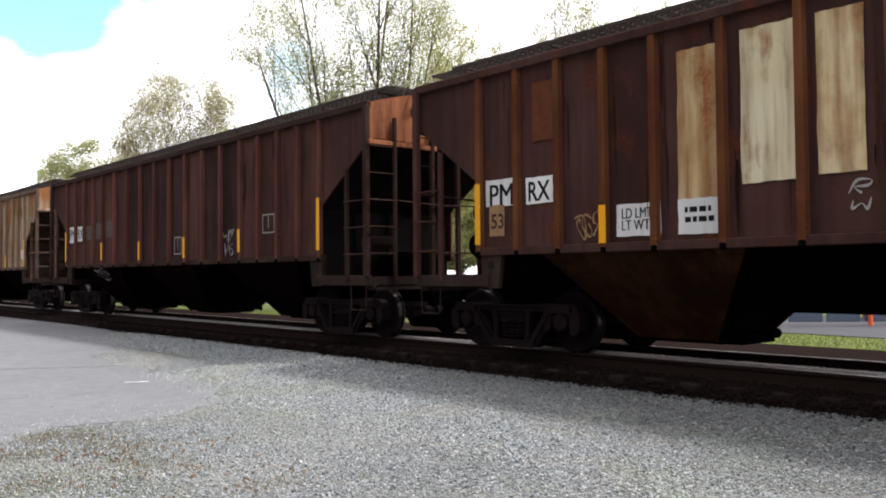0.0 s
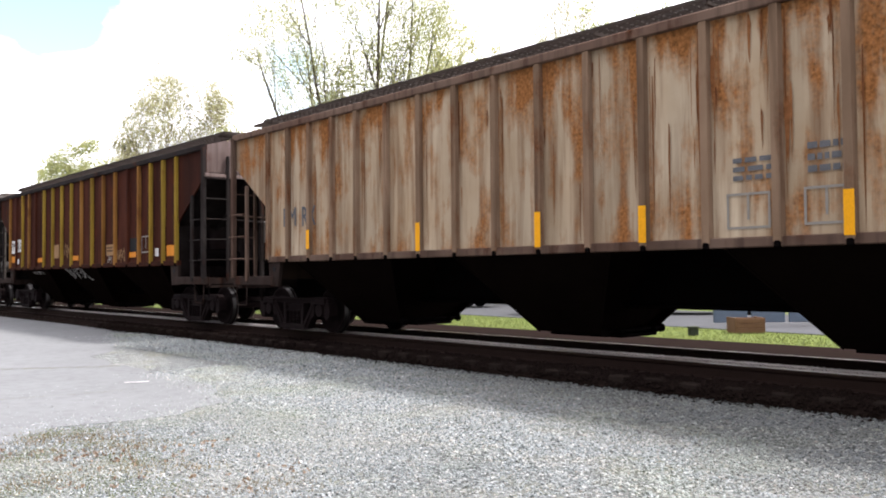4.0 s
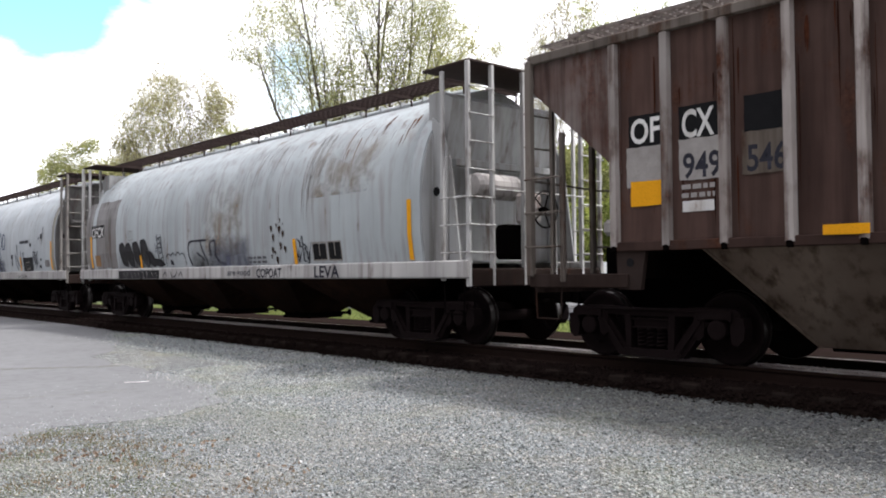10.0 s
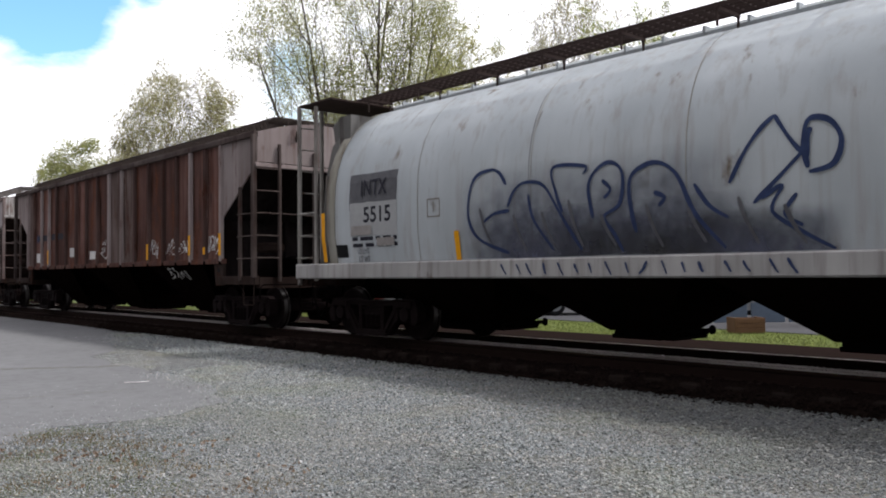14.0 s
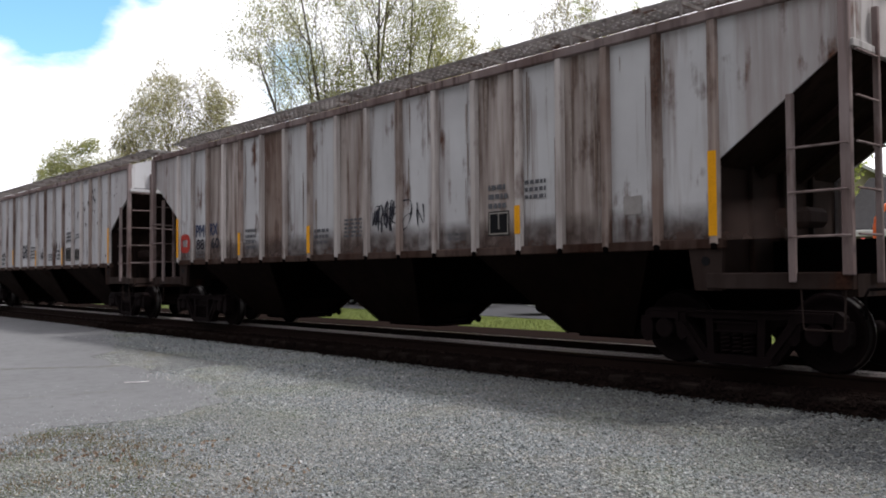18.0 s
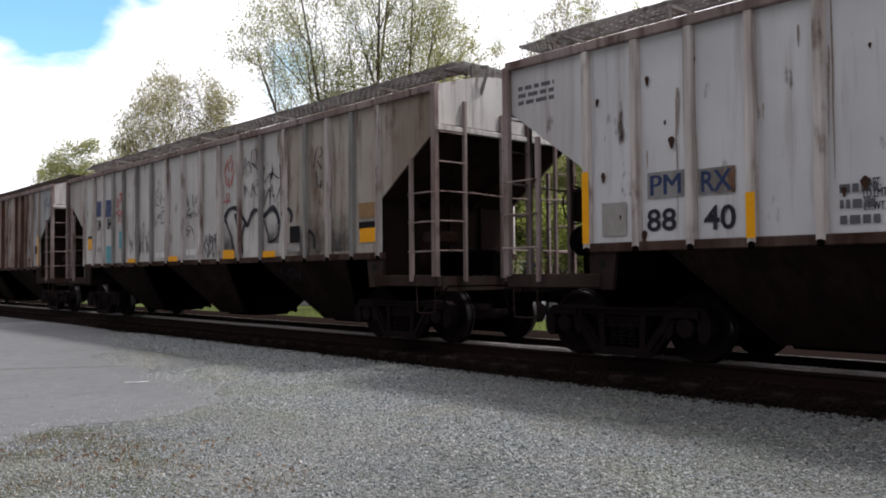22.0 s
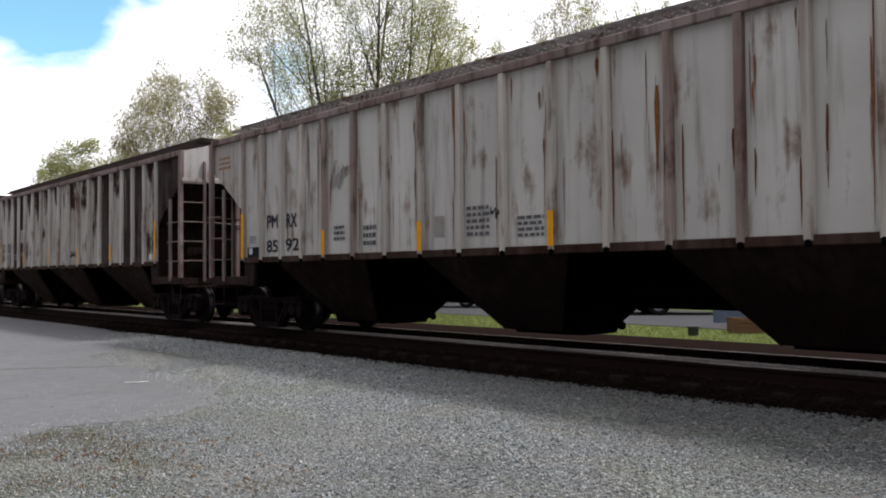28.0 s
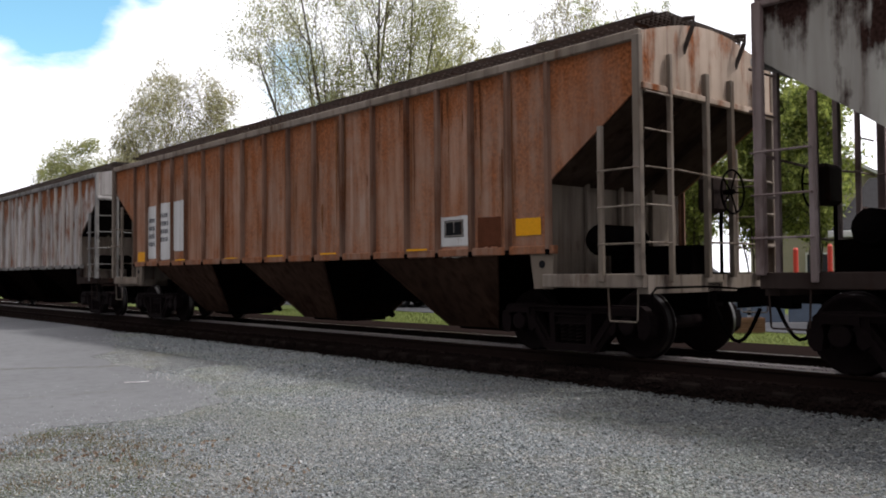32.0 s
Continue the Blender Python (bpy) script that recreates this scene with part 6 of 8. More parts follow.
def slashes(car, seed, material, x, z, w, h, count, thick):
    """Short slanting brush strokes side by side."""
    r = random.Random(seed)
    for i in range(count):
        c, q = x + (-0.5 + (i + 0.5) / count) * w + r.uniform(-0.04, 0.04), h * r.uniform(0.3, 0.5)
        lean = r.uniform(0.3, 0.8) * q * (1 if r.random() < 0.8 else -1)
        stroke_tag(car, material, thick * r.uniform(0.7, 1.2), [(c - lean, z + q), (c - lean * 0.1, z + r.uniform(-0.1, 0.1) * h), (c + lean, z - q)])


def drips(car, seed, material, x, z, w, h, count, places=None):
    """Narrow streaks running down the side from different heights."""
    r = random.Random(seed)
    bm = bmesh.new()
    for i in range(count):
        a = r.choice(places) + r.gauss(0, 0.07) - x if places else r.uniform(-w / 2, w / 2)
        top = h / 2 - h * (r.random() ** 2) * 0.7
        long = min(h * (0.08 + 0.75 * r.random() ** 2), top + h / 2)
        wide = r.uniform(0.006, 0.03) * (1 + (r.random() < 0.12) * 1.5)
        last = None
        for k in range(6):
            u = k / 5
            q = wide * (0.5, 1.0, 0.9, 0.7, 0.45, 0.1)[k] / 2
            c = a + r.uniform(-0.004, 0.004)
            pair = (bm.verts.new((c - q, -0.00002 * i, top - long * u)), bm.verts.new((c + q, -0.00002 * i, top - long * u)))
            if last:
                bm.faces.new((last[0], last[1], pair[1], pair[0]))
            last = pair
    return tagged(mark(car, "rust_streak", bm, material, x, z, 0.003), kind="stuff")


def weather(car, seed, material, count):
    """Streaks over the whole near side, thickest beside the stiles."""
    if car.name.startswith("rounded"):
        return drips(car, seed, material, 0.0, 2.64, 13.0, 2.6, count)
    return drips(car, seed, material, 0.0, (LOW + EAVE) / 2 - 0.04, 1.0, EAVE - LOW - 0.16, count, [q + s * 0.11 for q in stile_places(car["inner"])[1:-1] for s in (-1, 1)])


def splash(car, seed, material, x, z, w, h, count):
    """Thrown paint: small blots with short runs."""
    r = random.Random(seed)
    bm = bmesh.new()
    for i in range(count):
        cx, cz, q = r.uniform(-w / 2, w / 2), r.uniform(-h / 2, h / 2), r.uniform(0.015, 0.05)
        rim = []
        for k in range(10):
            a = k * math.tau / 10
            s_ = math.sin(a)
            rim.append(bm.verts.new((cx + q * math.cos(a) * r.uniform(0.7, 1.1), 0, cz + q * s_ * (2.2 if s_ < -0.8 else 1.0) * r.uniform(0.8, 1.1))))
        bm.faces.new(rim)
    return tagged(mark(car, "paint_splash", bm, material, x, z, 0.0045), kind="stuff")


def bars(car, seed, material, x, z, w, h, rows):
    r = random.Random(seed)
    bm = bmesh.new()
    for k in range(rows):
        zc = h / 2 - (k + 0.5) * h / rows
        a = -w / 2
        while a < w / 2 - 0.02:
            b = min(w / 2, a + r.uniform(0.1, 0.3) * w)
            q = [bm.verts.new(p) for p in ((a, 0, zc - h / rows * 0.28), (b, 0, zc - h / rows * 0.28), (b, 0, zc + h / rows * 0.28), (a, 0, zc + h / rows * 0.28))]
            bm.faces.new(q)
            a = b + 0.06 * w
    return tagged(mark(car, "stencil_block", bm, material, x, z, 0.0045), kind="stuff")


def outline(car, material, x, z, w, h):
    bm = bmesh.new()
    t = min(w, h) * 0.07
    for x0, x1, z0, z1 in ((-w / 2, w / 2, h / 2 - t, h / 2), (-w / 2, w / 2, -h / 2, -h / 2 + t), (-w / 2, -w / 2 + t, -h / 2 + t, h / 2 - t), (w / 2 - t, w / 2, -h / 2 + t, h / 2 - t), (-t / 2, t / 2, -h / 4, h / 2 - t)):
        bm.faces.new([bm.verts.new(p) for p in ((x0, 0, z0), (x1, 0, z0), (x1, 0, z1), (x0, 0, z1))])
    return mark(car, "stencil_box", bm, FRAME_MARK, x, z, 0.0045)


def grid_box(car, x, z, w, h):
    mark(car, "stencil_box", ragged(3, w, h, 3, 0.01), BLACK_MARK, x, z, 0.004)
    return outline(car, FRAME_MARK, x, z, w * 0.92, h * 0.9)


def herald(car, x, z, w, h):
    """A round painted emblem, kept to plain rings and a bar."""
    n = 40
    disc = bmesh.new()
    disc.faces.new([disc.verts.new((0.48 * w * math.cos(k * math.tau / n), 0, 0.48 * h * math.sin(k * math.tau / n))) for k in range(n)])
    mark(car, "emblem", disc, BROWN_INK, x, z, 0.004)
    for r0, r1 in ((0.46, 0.49), (0.38, 0.395)):
        bm = bmesh.new()
        ring = [[bm.verts.new((q * w * math.cos(k * math.tau / n), 0, q * h * math.sin(k * math.tau / n))) for k in range(n)] for q in (r0, r1)]
        for k in range(n):
            bm.faces.new((ring[0][k], ring[0][(k + 1) % n], ring[1][(k + 1) % n], ring[1][k]))
        mark(car, "emblem_ring", bm, INK_GREY, x, z, 0.004)


STRIPS = set()


def strip(car, x, z, h):
    """A yellow reflector strip on the nearest stile, or on the shell."""
    bm = bmesh.new()
    n = 8
    a = [bm.verts.new((-0.052, 0, -h / 2 + h * k / n)) for k in range(n + 1)]
    b = [bm.verts.new((0.052, 0, -h / 2 + h * k / n)) for k in range(n + 1)]
    for k in range(n):
        bm.faces.new((a[k], b[k], b[k + 1], a[k + 1]))
    if car.name.startswith("rounded"):
        return mark(car, "reflector", bm, YELLOW, x, z, 0.012, "yellow reflective strip")
    x = min(stile_places(car["inner"]), key=lambda q: abs(q - x))
    if (car.name, round(x, 2)) in STRIPS:
        bm.free()
        return None
    STRIPS.add((car.name, round(x, 2)))
    return mark(car, "reflector", bm, YELLOW, x, max(z, LOW + h / 2 - 0.02), 0.0, "yellow reflective strip", on=-SIDE - 0.066)


def tag(car, x, z, w, h):
    return mark(car, "reflector", ragged(int(x * 100) % 97, w, h, 4, 0.015), YELLOW, x, z, 0.068 if z < 1.56 else 0.007, "yellow reflective plate")
# ---- the train ----
def kit(body, stile=None, trim=None, cap=None, hopper=None, under=None, slope=None, bulk=None, sill=None, roof=None, walk_=None, box_=None, band=None, gear=None, rail=None, tank=None):
    """The materials of one car."""
    trim = trim or body
    return dict(body=body, stile=stile or body, trim=trim, cap=cap or trim, hopper=hopper or HOPPER_DARK, under=under or STEEL_DARK, slope=slope or under or STEEL_DARK,
                bulk=bulk or under or trim, sill=sill or trim, roof=roof or trim, walk=walk_ or WALK, box=box_ or GEAR, band=band or trim, gear=gear or GEAR, rail=rail or cap or trim, tank=tank or under or STEEL_DARK)


TRAIN = []


def on_rails(build, head, tail, label, mats, **more):
    """Builds a car whose ends stand at head and tail along the track when the clip begins."""
    car = build((head + tail) / 2, head - tail, label, mats, **more)
    TRAIN.append(car)
    return car


def some(seed, count, *choices):
    """Panels or stiles, by index, that carry another paint than the rest: (material, share) pairs."""
    r = random.Random(seed)
    found = {}
    for k in range(count):
        u = r.random()
        for m, share in choices:
            if u < share:
                found[k] = m
                break
            u -= share
    return found


rusty_dirt = (0.02, 0.012, 0.01)
DARK_TRIM = paint("dark_rusty_trim", (0.028, 0.015, 0.012), None, (0.06, 0.02, 0.012), 0.3, 0.3, rusty_dirt)
GREY_TRIM = paint("grey_trim", (0.17, 0.16, 0.155), (0.24, 0.23, 0.22), (0.07, 0.035, 0.022), 0.45, 0.3, rusty_dirt)
PALE_TRIM = paint("pale_trim", (0.38, 0.355, 0.345), (0.48, 0.46, 0.45), (0.1, 0.045, 0.03), 0.35, 0.25, rusty_dirt)
GEAR = paint("grimy_brown_sill", (0.022, 0.015, 0.013), (0.042, 0.031, 0.028), (0.04, 0.018, 0.012), 0.45, 0.4, rusty_dirt)
# Brown slope sheet with the end recess's shade in its colour.
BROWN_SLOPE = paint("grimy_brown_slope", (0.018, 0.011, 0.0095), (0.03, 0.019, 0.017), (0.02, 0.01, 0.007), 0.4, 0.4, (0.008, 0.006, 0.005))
# Brown and black bays: under-car shade is put into both colours.
BAY_BROWN = paint("shaded_brown_bay", (0.016, 0.0105, 0.009), (0.027, 0.019, 0.016), (0.02, 0.01, 0.007), 0.4, 0.5, (0.009, 0.007, 0.006))
BAY_SHADE = paint("black_bay", (0.009, 0.0055, 0.0045), (0.014, 0.009, 0.0075), (0.014, 0.007, 0.005), 0.4, 0.5, (0.005, 0.004, 0.0035))
RUST_SILL = paint("rusty_sill", (0.045, 0.026, 0.02), (0.085, 0.06, 0.052), (0.03, 0.014, 0.01), 0.5, 0.5, (0.02, 0.012, 0.01))
# Recess shade painted into a near-black colour for slope sheets and bulkheads.
END_SHADE = paint("sooty_slope", (0.007, 0.0045, 0.0045), None, (0.012, 0.006, 0.005), 0.3, 0.3, (0.008, 0.006, 0.006))

# ---- a car of the train ----
M = paint("rust_brown", (0.046, 0.021, 0.0175), (0.062, 0.031, 0.026), (0.09, 0.026, 0.012), 0.42, 0.5, (0.024, 0.016, 0.0155), vary=0.6, seam=0.5)
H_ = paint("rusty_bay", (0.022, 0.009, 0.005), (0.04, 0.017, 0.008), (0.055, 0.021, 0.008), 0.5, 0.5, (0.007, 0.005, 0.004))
S = paint("rust_brown_stile", (0.07, 0.023, 0.013), (0.13, 0.052, 0.022), (0.11, 0.04, 0.016), 0.5, 0.3, (0.02, 0.01, 0.008))
car = on_rails(hopper_car, 6.48, -9.84, "dark rust-brown covered hopper with cream paint patches", kit(M, S, M, slope=END_SHADE, bulk=END_SHADE, hopper=H_), brake=-1)
weather(car, 65, DRIP_DARK, 160)
strip(car, -6.74, 1.91, 0.85)
strip(car, -4.57, 1.67, 0.46)
patch(car, 103, WHITE_MARK, -6.43, 2.19, 0.52, 0.37)
letters(car, "PM", BLACK_MARK, -6.39, 2.16, 0.45, 0.29)
patch(car, 105, WHITE_MARK, -5.70, 2.17, 0.47, 0.35)
letters(car, "RX", BLACK_MARK, -5.70, 2.16, 0.38, 0.26)
patch(car, 107, TAN_MARK, -6.48, 1.81, 0.29, 0.43)
letters(car, "53", BROWN_INK, -6.47, 1.80, 0.24, 0.21)
patch(car, 109, WHITE_MARK, -4.16, 1.70, 0.62, 0.38)
letters(car, "LD LMT", BLACK_MARK, -4.18, 1.78, 0.43, 0.12)
letters(car, "LT WT", BLACK_MARK, -4.20, 1.64, 0.39, 0.12)
patch(car, 112, WHITE_MARK, -3.33, 1.70, 0.59, 0.40)
bars(car, 113, BLACK_MARK, -3.36, 1.72, 0.36, 0.22, 2)
patch(car, 114, CREAM_RUSTY, -3.34, 2.73, 0.55, 1.67)
patch(car, 115, CREAM, -2.55, 2.82, 0.60, 1.63)
patch(car, 116, CREAM_RUSTY, -1.81, 2.83, 0.46, 1.60)
patch(car, 117, RUST_PATCH, -5.60, 3.20, 0.41, 0.77)
spray(car, 118, GREY_MARK, -1.66, 1.81, 0.20, 0.31, 2, 0.03)
spray(car, 119, TAN_MARK, -4.89, 1.67, 0.39, 0.38, 3, 0.03)

# ---- a car of the train ----
M = paint("maroon_brown", (0.056, 0.026, 0.022), (0.076, 0.037, 0.031), (0.085, 0.03, 0.02), 0.38, 0.45, (0.024, 0.015, 0.0145), vary=0.5, seam=0.5)
K2 = paint("burnt_brown", (0.028, 0.0155, 0.0145), (0.048, 0.025, 0.022), (0.06, 0.022, 0.015), 0.38, 0.4, (0.015, 0.01, 0.01), vary=0.4, seam=0.4)
S = paint("maroon_stile", (0.085, 0.032, 0.024), (0.12, 0.05, 0.036), (0.085, 0.027, 0.016), 0.35, 0.3, (0.024, 0.015, 0.014))
C = paint("orange_brown_cap", (0.2, 0.075, 0.035), None, (0.1, 0.03, 0.015), 0.4, 0.4, rusty_dirt)
car = on_rails(hopper_car, -11.07, -27.27, "dark maroon-brown covered hopper with yellow reflector strips", kit(M, S, DARK_TRIM, cap=C, slope=END_SHADE, bulk=END_SHADE), brake=-1, panels={k: K2 for k in (6, 7, 8, 9, 11, 12)})
weather(car, 66, DRIP_DARK, 160)
strip(car, -6.83, 1.96, 0.86)
strip(car, -3.87, 1.76, 0.46)
strip(car, -1.40, 1.72, 0.45)
strip(car, 1.23, 1.72, 0.46)
strip(car, 3.69, 1.79, 0.46)
strip(car, 6.67, 1.98, 0.92)
outline(car, WHITE_MARK, 4.85, 2.08, 0.45, 0.37)
outline(car, WHITE_MARK, 0.80, 1.78, 0.39, 0.40)
spray(car, 128, GREY_MARK, 3.25, 1.78, 0.40, 0.61, 4, 0.03)
patch(car, 129, WHITE_MARK, -6.36, 2.30, 0.43, 0.46)
letters(car, "PM", BLACK_MARK, -6.36, 2.31, 0.39, 0.32)
patch(car, 131, WHITE_MARK, -5.68, 2.31, 0.44, 0.42)
letters(car, "RX", BLACK_MARK, -5.67, 2.31, 0.39, 0.29)
patch(car, 133, DIM_MARK, -4.95, 2.31, 0.48, 0.39)
patch(car, 134, DIM_MARK, -4.17, 2.33, 0.54, 0.44)
patch(car, 135, DIM_MARK, -3.37, 2.35, 0.51, 0.44)
spray(car, 136, GREY_MARK, -4.41, 1.17, 0.92, 0.34, 3, 0.03)

# ---- a car of the train ----
M = paint("rusty_tan", (0.34, 0.25, 0.165), (0.42, 0.34, 0.25), (0.22, 0.095, 0.035), 0.64, 0.5, (0.11, 0.055, 0.03), seam=0.75, edge=0.2, top=0.16, vary=0.3)
S = paint("rusty_tan_stile", (0.16, 0.105, 0.07), None, (0.1, 0.04, 0.018), 0.5, 0.4, (0.05, 0.028, 0.018))
T_ = paint("tan_trim", (0.09, 0.055, 0.042), (0.13, 0.09, 0.07), (0.06, 0.025, 0.014), 0.4, 0.3, rusty_dirt)
B_ = paint("dull_brown_bulkhead", (0.035, 0.022, 0.016), None, (0.04, 0.02, 0.012), 0.4, 0.4, rusty_dirt)
car = on_rails(hopper_car, -28.72, -44.57, "tan covered hopper mottled with orange rust", kit(M, S, T_, cap=M, slope=B_, bulk=B_, sill=T_), brake=-1)
weather(car, 67, DRIP_ORANGE, 140)
strip(car, 6.55, 1.89, 0.89)
strip(car, 4.43, 1.64, 0.44)
strip(car, 2.07, 1.64, 0.43)
strip(car, 0.31, 1.65, 0.46)
strip(car, -2.37, 1.65, 0.43)
strip(car, -4.80, 1.72, 0.34)
outline(car, WHITE_MARK, 3.26, 1.72, 0.49, 0.38)
outline(car, WHITE_MARK, 4.08, 1.73, 0.45, 0.38)
patch(car, 145, WHITE_MARK, 6.18, 1.85, 0.40, 0.31)
letters(car, "PM", INK_GREY, -5.82, 2.16, 0.44, 0.34)
letters(car, "RX", INK_GREY, -5.17, 2.15, 0.46, 0.35)
bars(car, 148, INK_GREY, 3.38, 2.16, 0.57, 0.28, 3)
bars(car, 149, INK_GREY, 5.54, 1.72, 0.44, 0.19, 3)
bars(car, 150, INK_GREY, 4.09, 2.21, 0.38, 0.35, 3)

# ---- a car of the train ----
M = paint("maroon", (0.04, 0.0135, 0.009), (0.054, 0.018, 0.011), (0.07, 0.02, 0.01), 0.4, 0.45, (0.016, 0.008, 0.007), seam=0.6, vary=0.35)
S = paint("yellow_stile", (0.2, 0.125, 0.02), (0.25, 0.17, 0.03), (0.1, 0.04, 0.014), 0.35, 0.35, (0.05, 0.028, 0.014))
O = paint("orange_stile", (0.16, 0.075, 0.018), None, (0.08, 0.03, 0.012), 0.4, 0.3, (0.04, 0.02, 0.012))
C4 = paint("brown_grey_end", (0.13, 0.095, 0.088), (0.2, 0.16, 0.15), (0.07, 0.03, 0.02), 0.4, 0.4, (0.05, 0.032, 0.028))
G = paint("sooty_trim", (0.016, 0.013, 0.013), (0.03, 0.026, 0.025), (0.05, 0.02, 0.012), 0.3, 0.3, rusty_dirt)
car = on_rails(hopper_car, -45.87, -62.12, "maroon covered hopper with faded yellow side stiles", kit(M, S, G, cap=C4, slope=END_SHADE, bulk=END_SHADE, sill=M, roof=M, box_=PALE_TRIM), brake=1, stiles=some(4, 18, (M, 0.12), (O, 0.25)))
weather(car, 68, DRIP_DARK, 150)
patch(car, 151, WHITE_MARK, -6.48, 2.12, 0.50, 0.43)
letters(car, "PM", BLACK_MARK, -6.47, 2.14, 0.43, 0.25)
patch(car, 153, WHITE_MARK, -5.78, 2.15, 0.48, 0.41)
letters(car, "RX", BLACK_MARK, -5.78, 2.14, 0.41, 0.26)
patch(car, 155, ORANGE_TAG, -6.46, 1.70, 0.47, 0.21)
patch(car, 156, WHITE_MARK, -5.90, 1.62, 0.19, 0.16)
slashes(car, 157, GREY_MARK, -4.05, 1.22, 1.1, 0.14, 9, 0.035)
slashes(car, 158, GREY_MARK, -0.75, 1.2, 0.9, 0.34, 5, 0.07)
stroke_tag(car, GREY_MARK, 0.05, [(-0.28, 1.3), (-0.05, 1.34), (0.1, 1.22), (-0.02, 1.08), (-0.25, 1.12)], [(-0.2, 1.22), (-0.05, 1.2)], [(0.15, 1.32), (0.25, 1.1), (0.42, 0.98)])
spray(car, 159, TAN_MARK, -0.88, 1.84, 0.57, 0.45, 4, 0.03)
patch(car, 160, TAN_MARK, -1.84, 1.86, 0.41, 0.40)
patch(car, 161, ORANGE_TAG, -3.48, 1.63, 0.50, 0.13)
patch(car, 162, TAN_MARK, -1.87, 1.86, 0.47, 0.39)
patch(car, 163, ORANGE_TAG, -0.16, 1.63, 0.49, 0.13)
patch(car, 164, TAN_MARK, 2.53, 1.79, 0.51, 0.29)
bars(car, 165, BROWN_INK, 2.53, 1.81, 0.43, 0.16, 2)
spray(car, 166, TAN_MARK, 3.28, 1.64, 0.58, 0.37, 4, 0.035)
patch(car, 167, ORANGE_TAG, 4.06, 1.63, 0.45, 0.13)
patch(car, 168, BLACK_MARK, 4.13, 1.88, 0.46, 0.34)
outline(car, WHITE_MARK, 4.90, 1.87, 0.52, 0.41)
patch(car, 170, WHITE_MARK, 5.55, 1.66, 0.20, 0.19)
patch(car, 171, ORANGE_TAG, 6.34, 1.68, 0.46, 0.25)
spray(car, 172, GREY_MARK, 2.52, 1.56, 0.32, 0.22, 3, 0.02)

# ---- a car of the train ----
M = paint("near_black_brown", (0.056, 0.034, 0.029), (0.085, 0.054, 0.046), (0.07, 0.03, 0.019), 0.4, 0.5, (0.027, 0.018, 0.016), seam=0.5, vary=0.5)
S = paint("scuffed_white_stile", (0.27, 0.235, 0.22), (0.37, 0.34, 0.325), (0.06, 0.026, 0.017), 0.6, 0.4, (0.04, 0.022, 0.016), vary=0.6)
R2 = paint("rust_bled_stile", (0.075, 0.042, 0.033), (0.16, 0.125, 0.11), (0.05, 0.02, 0.013), 0.65, 0.6, (0.024, 0.013, 0.01), vary=0.5)
T_ = paint("worn_grey_trim", (0.1, 0.085, 0.075), (0.15, 0.13, 0.115), (0.05, 0.025, 0.016), 0.5, 0.35, rusty_dirt)
H_ = paint("grimy_grey_bay", (0.12, 0.088, 0.07), (0.19, 0.15, 0.122), (0.035, 0.022, 0.014), 0.5, 0.3, (0.04, 0.028, 0.02))
P_ = paint("grey_end_sheet", (0.12, 0.11, 0.1), (0.17, 0.155, 0.145), (0.05, 0.026, 0.018), 0.55, 0.55, (0.05, 0.035, 0.028))
Q_ = paint("rusty_end_sheet", (0.1, 0.05, 0.04), (0.2, 0.17, 0.16), (0.07, 0.026, 0.016), 0.6, 0.5, rusty_dirt)
W_ = paint("pale_walkway", (0.16, 0.14, 0.13), None, (0.06, 0.03, 0.02), 0.4, 0.3, rusty_dirt)
# grey slope darkened, the recess shade included in the colour
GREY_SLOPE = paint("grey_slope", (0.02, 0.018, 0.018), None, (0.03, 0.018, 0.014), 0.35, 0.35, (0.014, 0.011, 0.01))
car = on_rails(hopper_car, -63.48, -79.82, "dark brown covered hopper with scuffed white stiles", kit(M, S, T_, cap=PALE_TRIM, hopper=H_, slope=GREY_SLOPE, bulk=END_SHADE, sill=M, roof=T_, walk_=W_, box_=PALE_TRIM, tank=GREY_TRIM), brake=1, cut=3.5, stiles=some(5, 18, (R2, 0.4)), panels={"head": P_, "tail": Q_})
weather(car, 69, DRIP_DARK, 120)
patch(car, 173, BLACK_MARK, -6.38, 2.73, 0.46, 0.38)
letters(car, "OF", WHITE_MARK, -6.38, 2.73, 0.40, 0.30)
patch(car, 175, BLACK_MARK, -5.69, 2.73, 0.48, 0.41)
letters(car, "CX", WHITE_MARK, -5.69, 2.73, 0.40, 0.32)
patch(car, 177, GREY_MARK, -6.39, 2.31, 0.51, 0.47)
patch(car, 178, GREY_MARK, -5.67, 2.33, 0.53, 0.46)
letters(car, "949", INK, -5.65, 2.26, 0.47, 0.29)
patch(car, 180, GREY_BROWN, -4.89, 2.34, 0.56, 0.48)
letters(car, "546", INK, -4.90, 2.27, 0.43, 0.29)
tag(car, -6.37, 2.00, 0.43, 0.29)
patch(car, 183, WHITE_MARK, -5.70, 1.81, 0.39, 0.12)
patch(car, 184, BLACK_MARK, -4.88, 2.74, 0.53, 0.38)
bars(car, 185, GREY_MARK, -5.70, 1.98, 0.41, 0.19, 2)
tag(car, -4.09, 1.48, 0.44, 0.10)
tag(car, -1.76, 1.48, 0.47, 0.10)
tag(car, -0.03, 1.48, 0.46, 0.11)
tag(car, 1.73, 1.49, 0.45, 0.12)
patch(car, 190, GREY_BROWN, 0.83, 2.89, 0.68, 1.45)
patch(car, 191, GREY_BROWN, 1.66, 2.91, 0.68, 1.51)
patch(car, 192, GREY_BROWN, 2.49, 2.95, 0.63, 1.49)
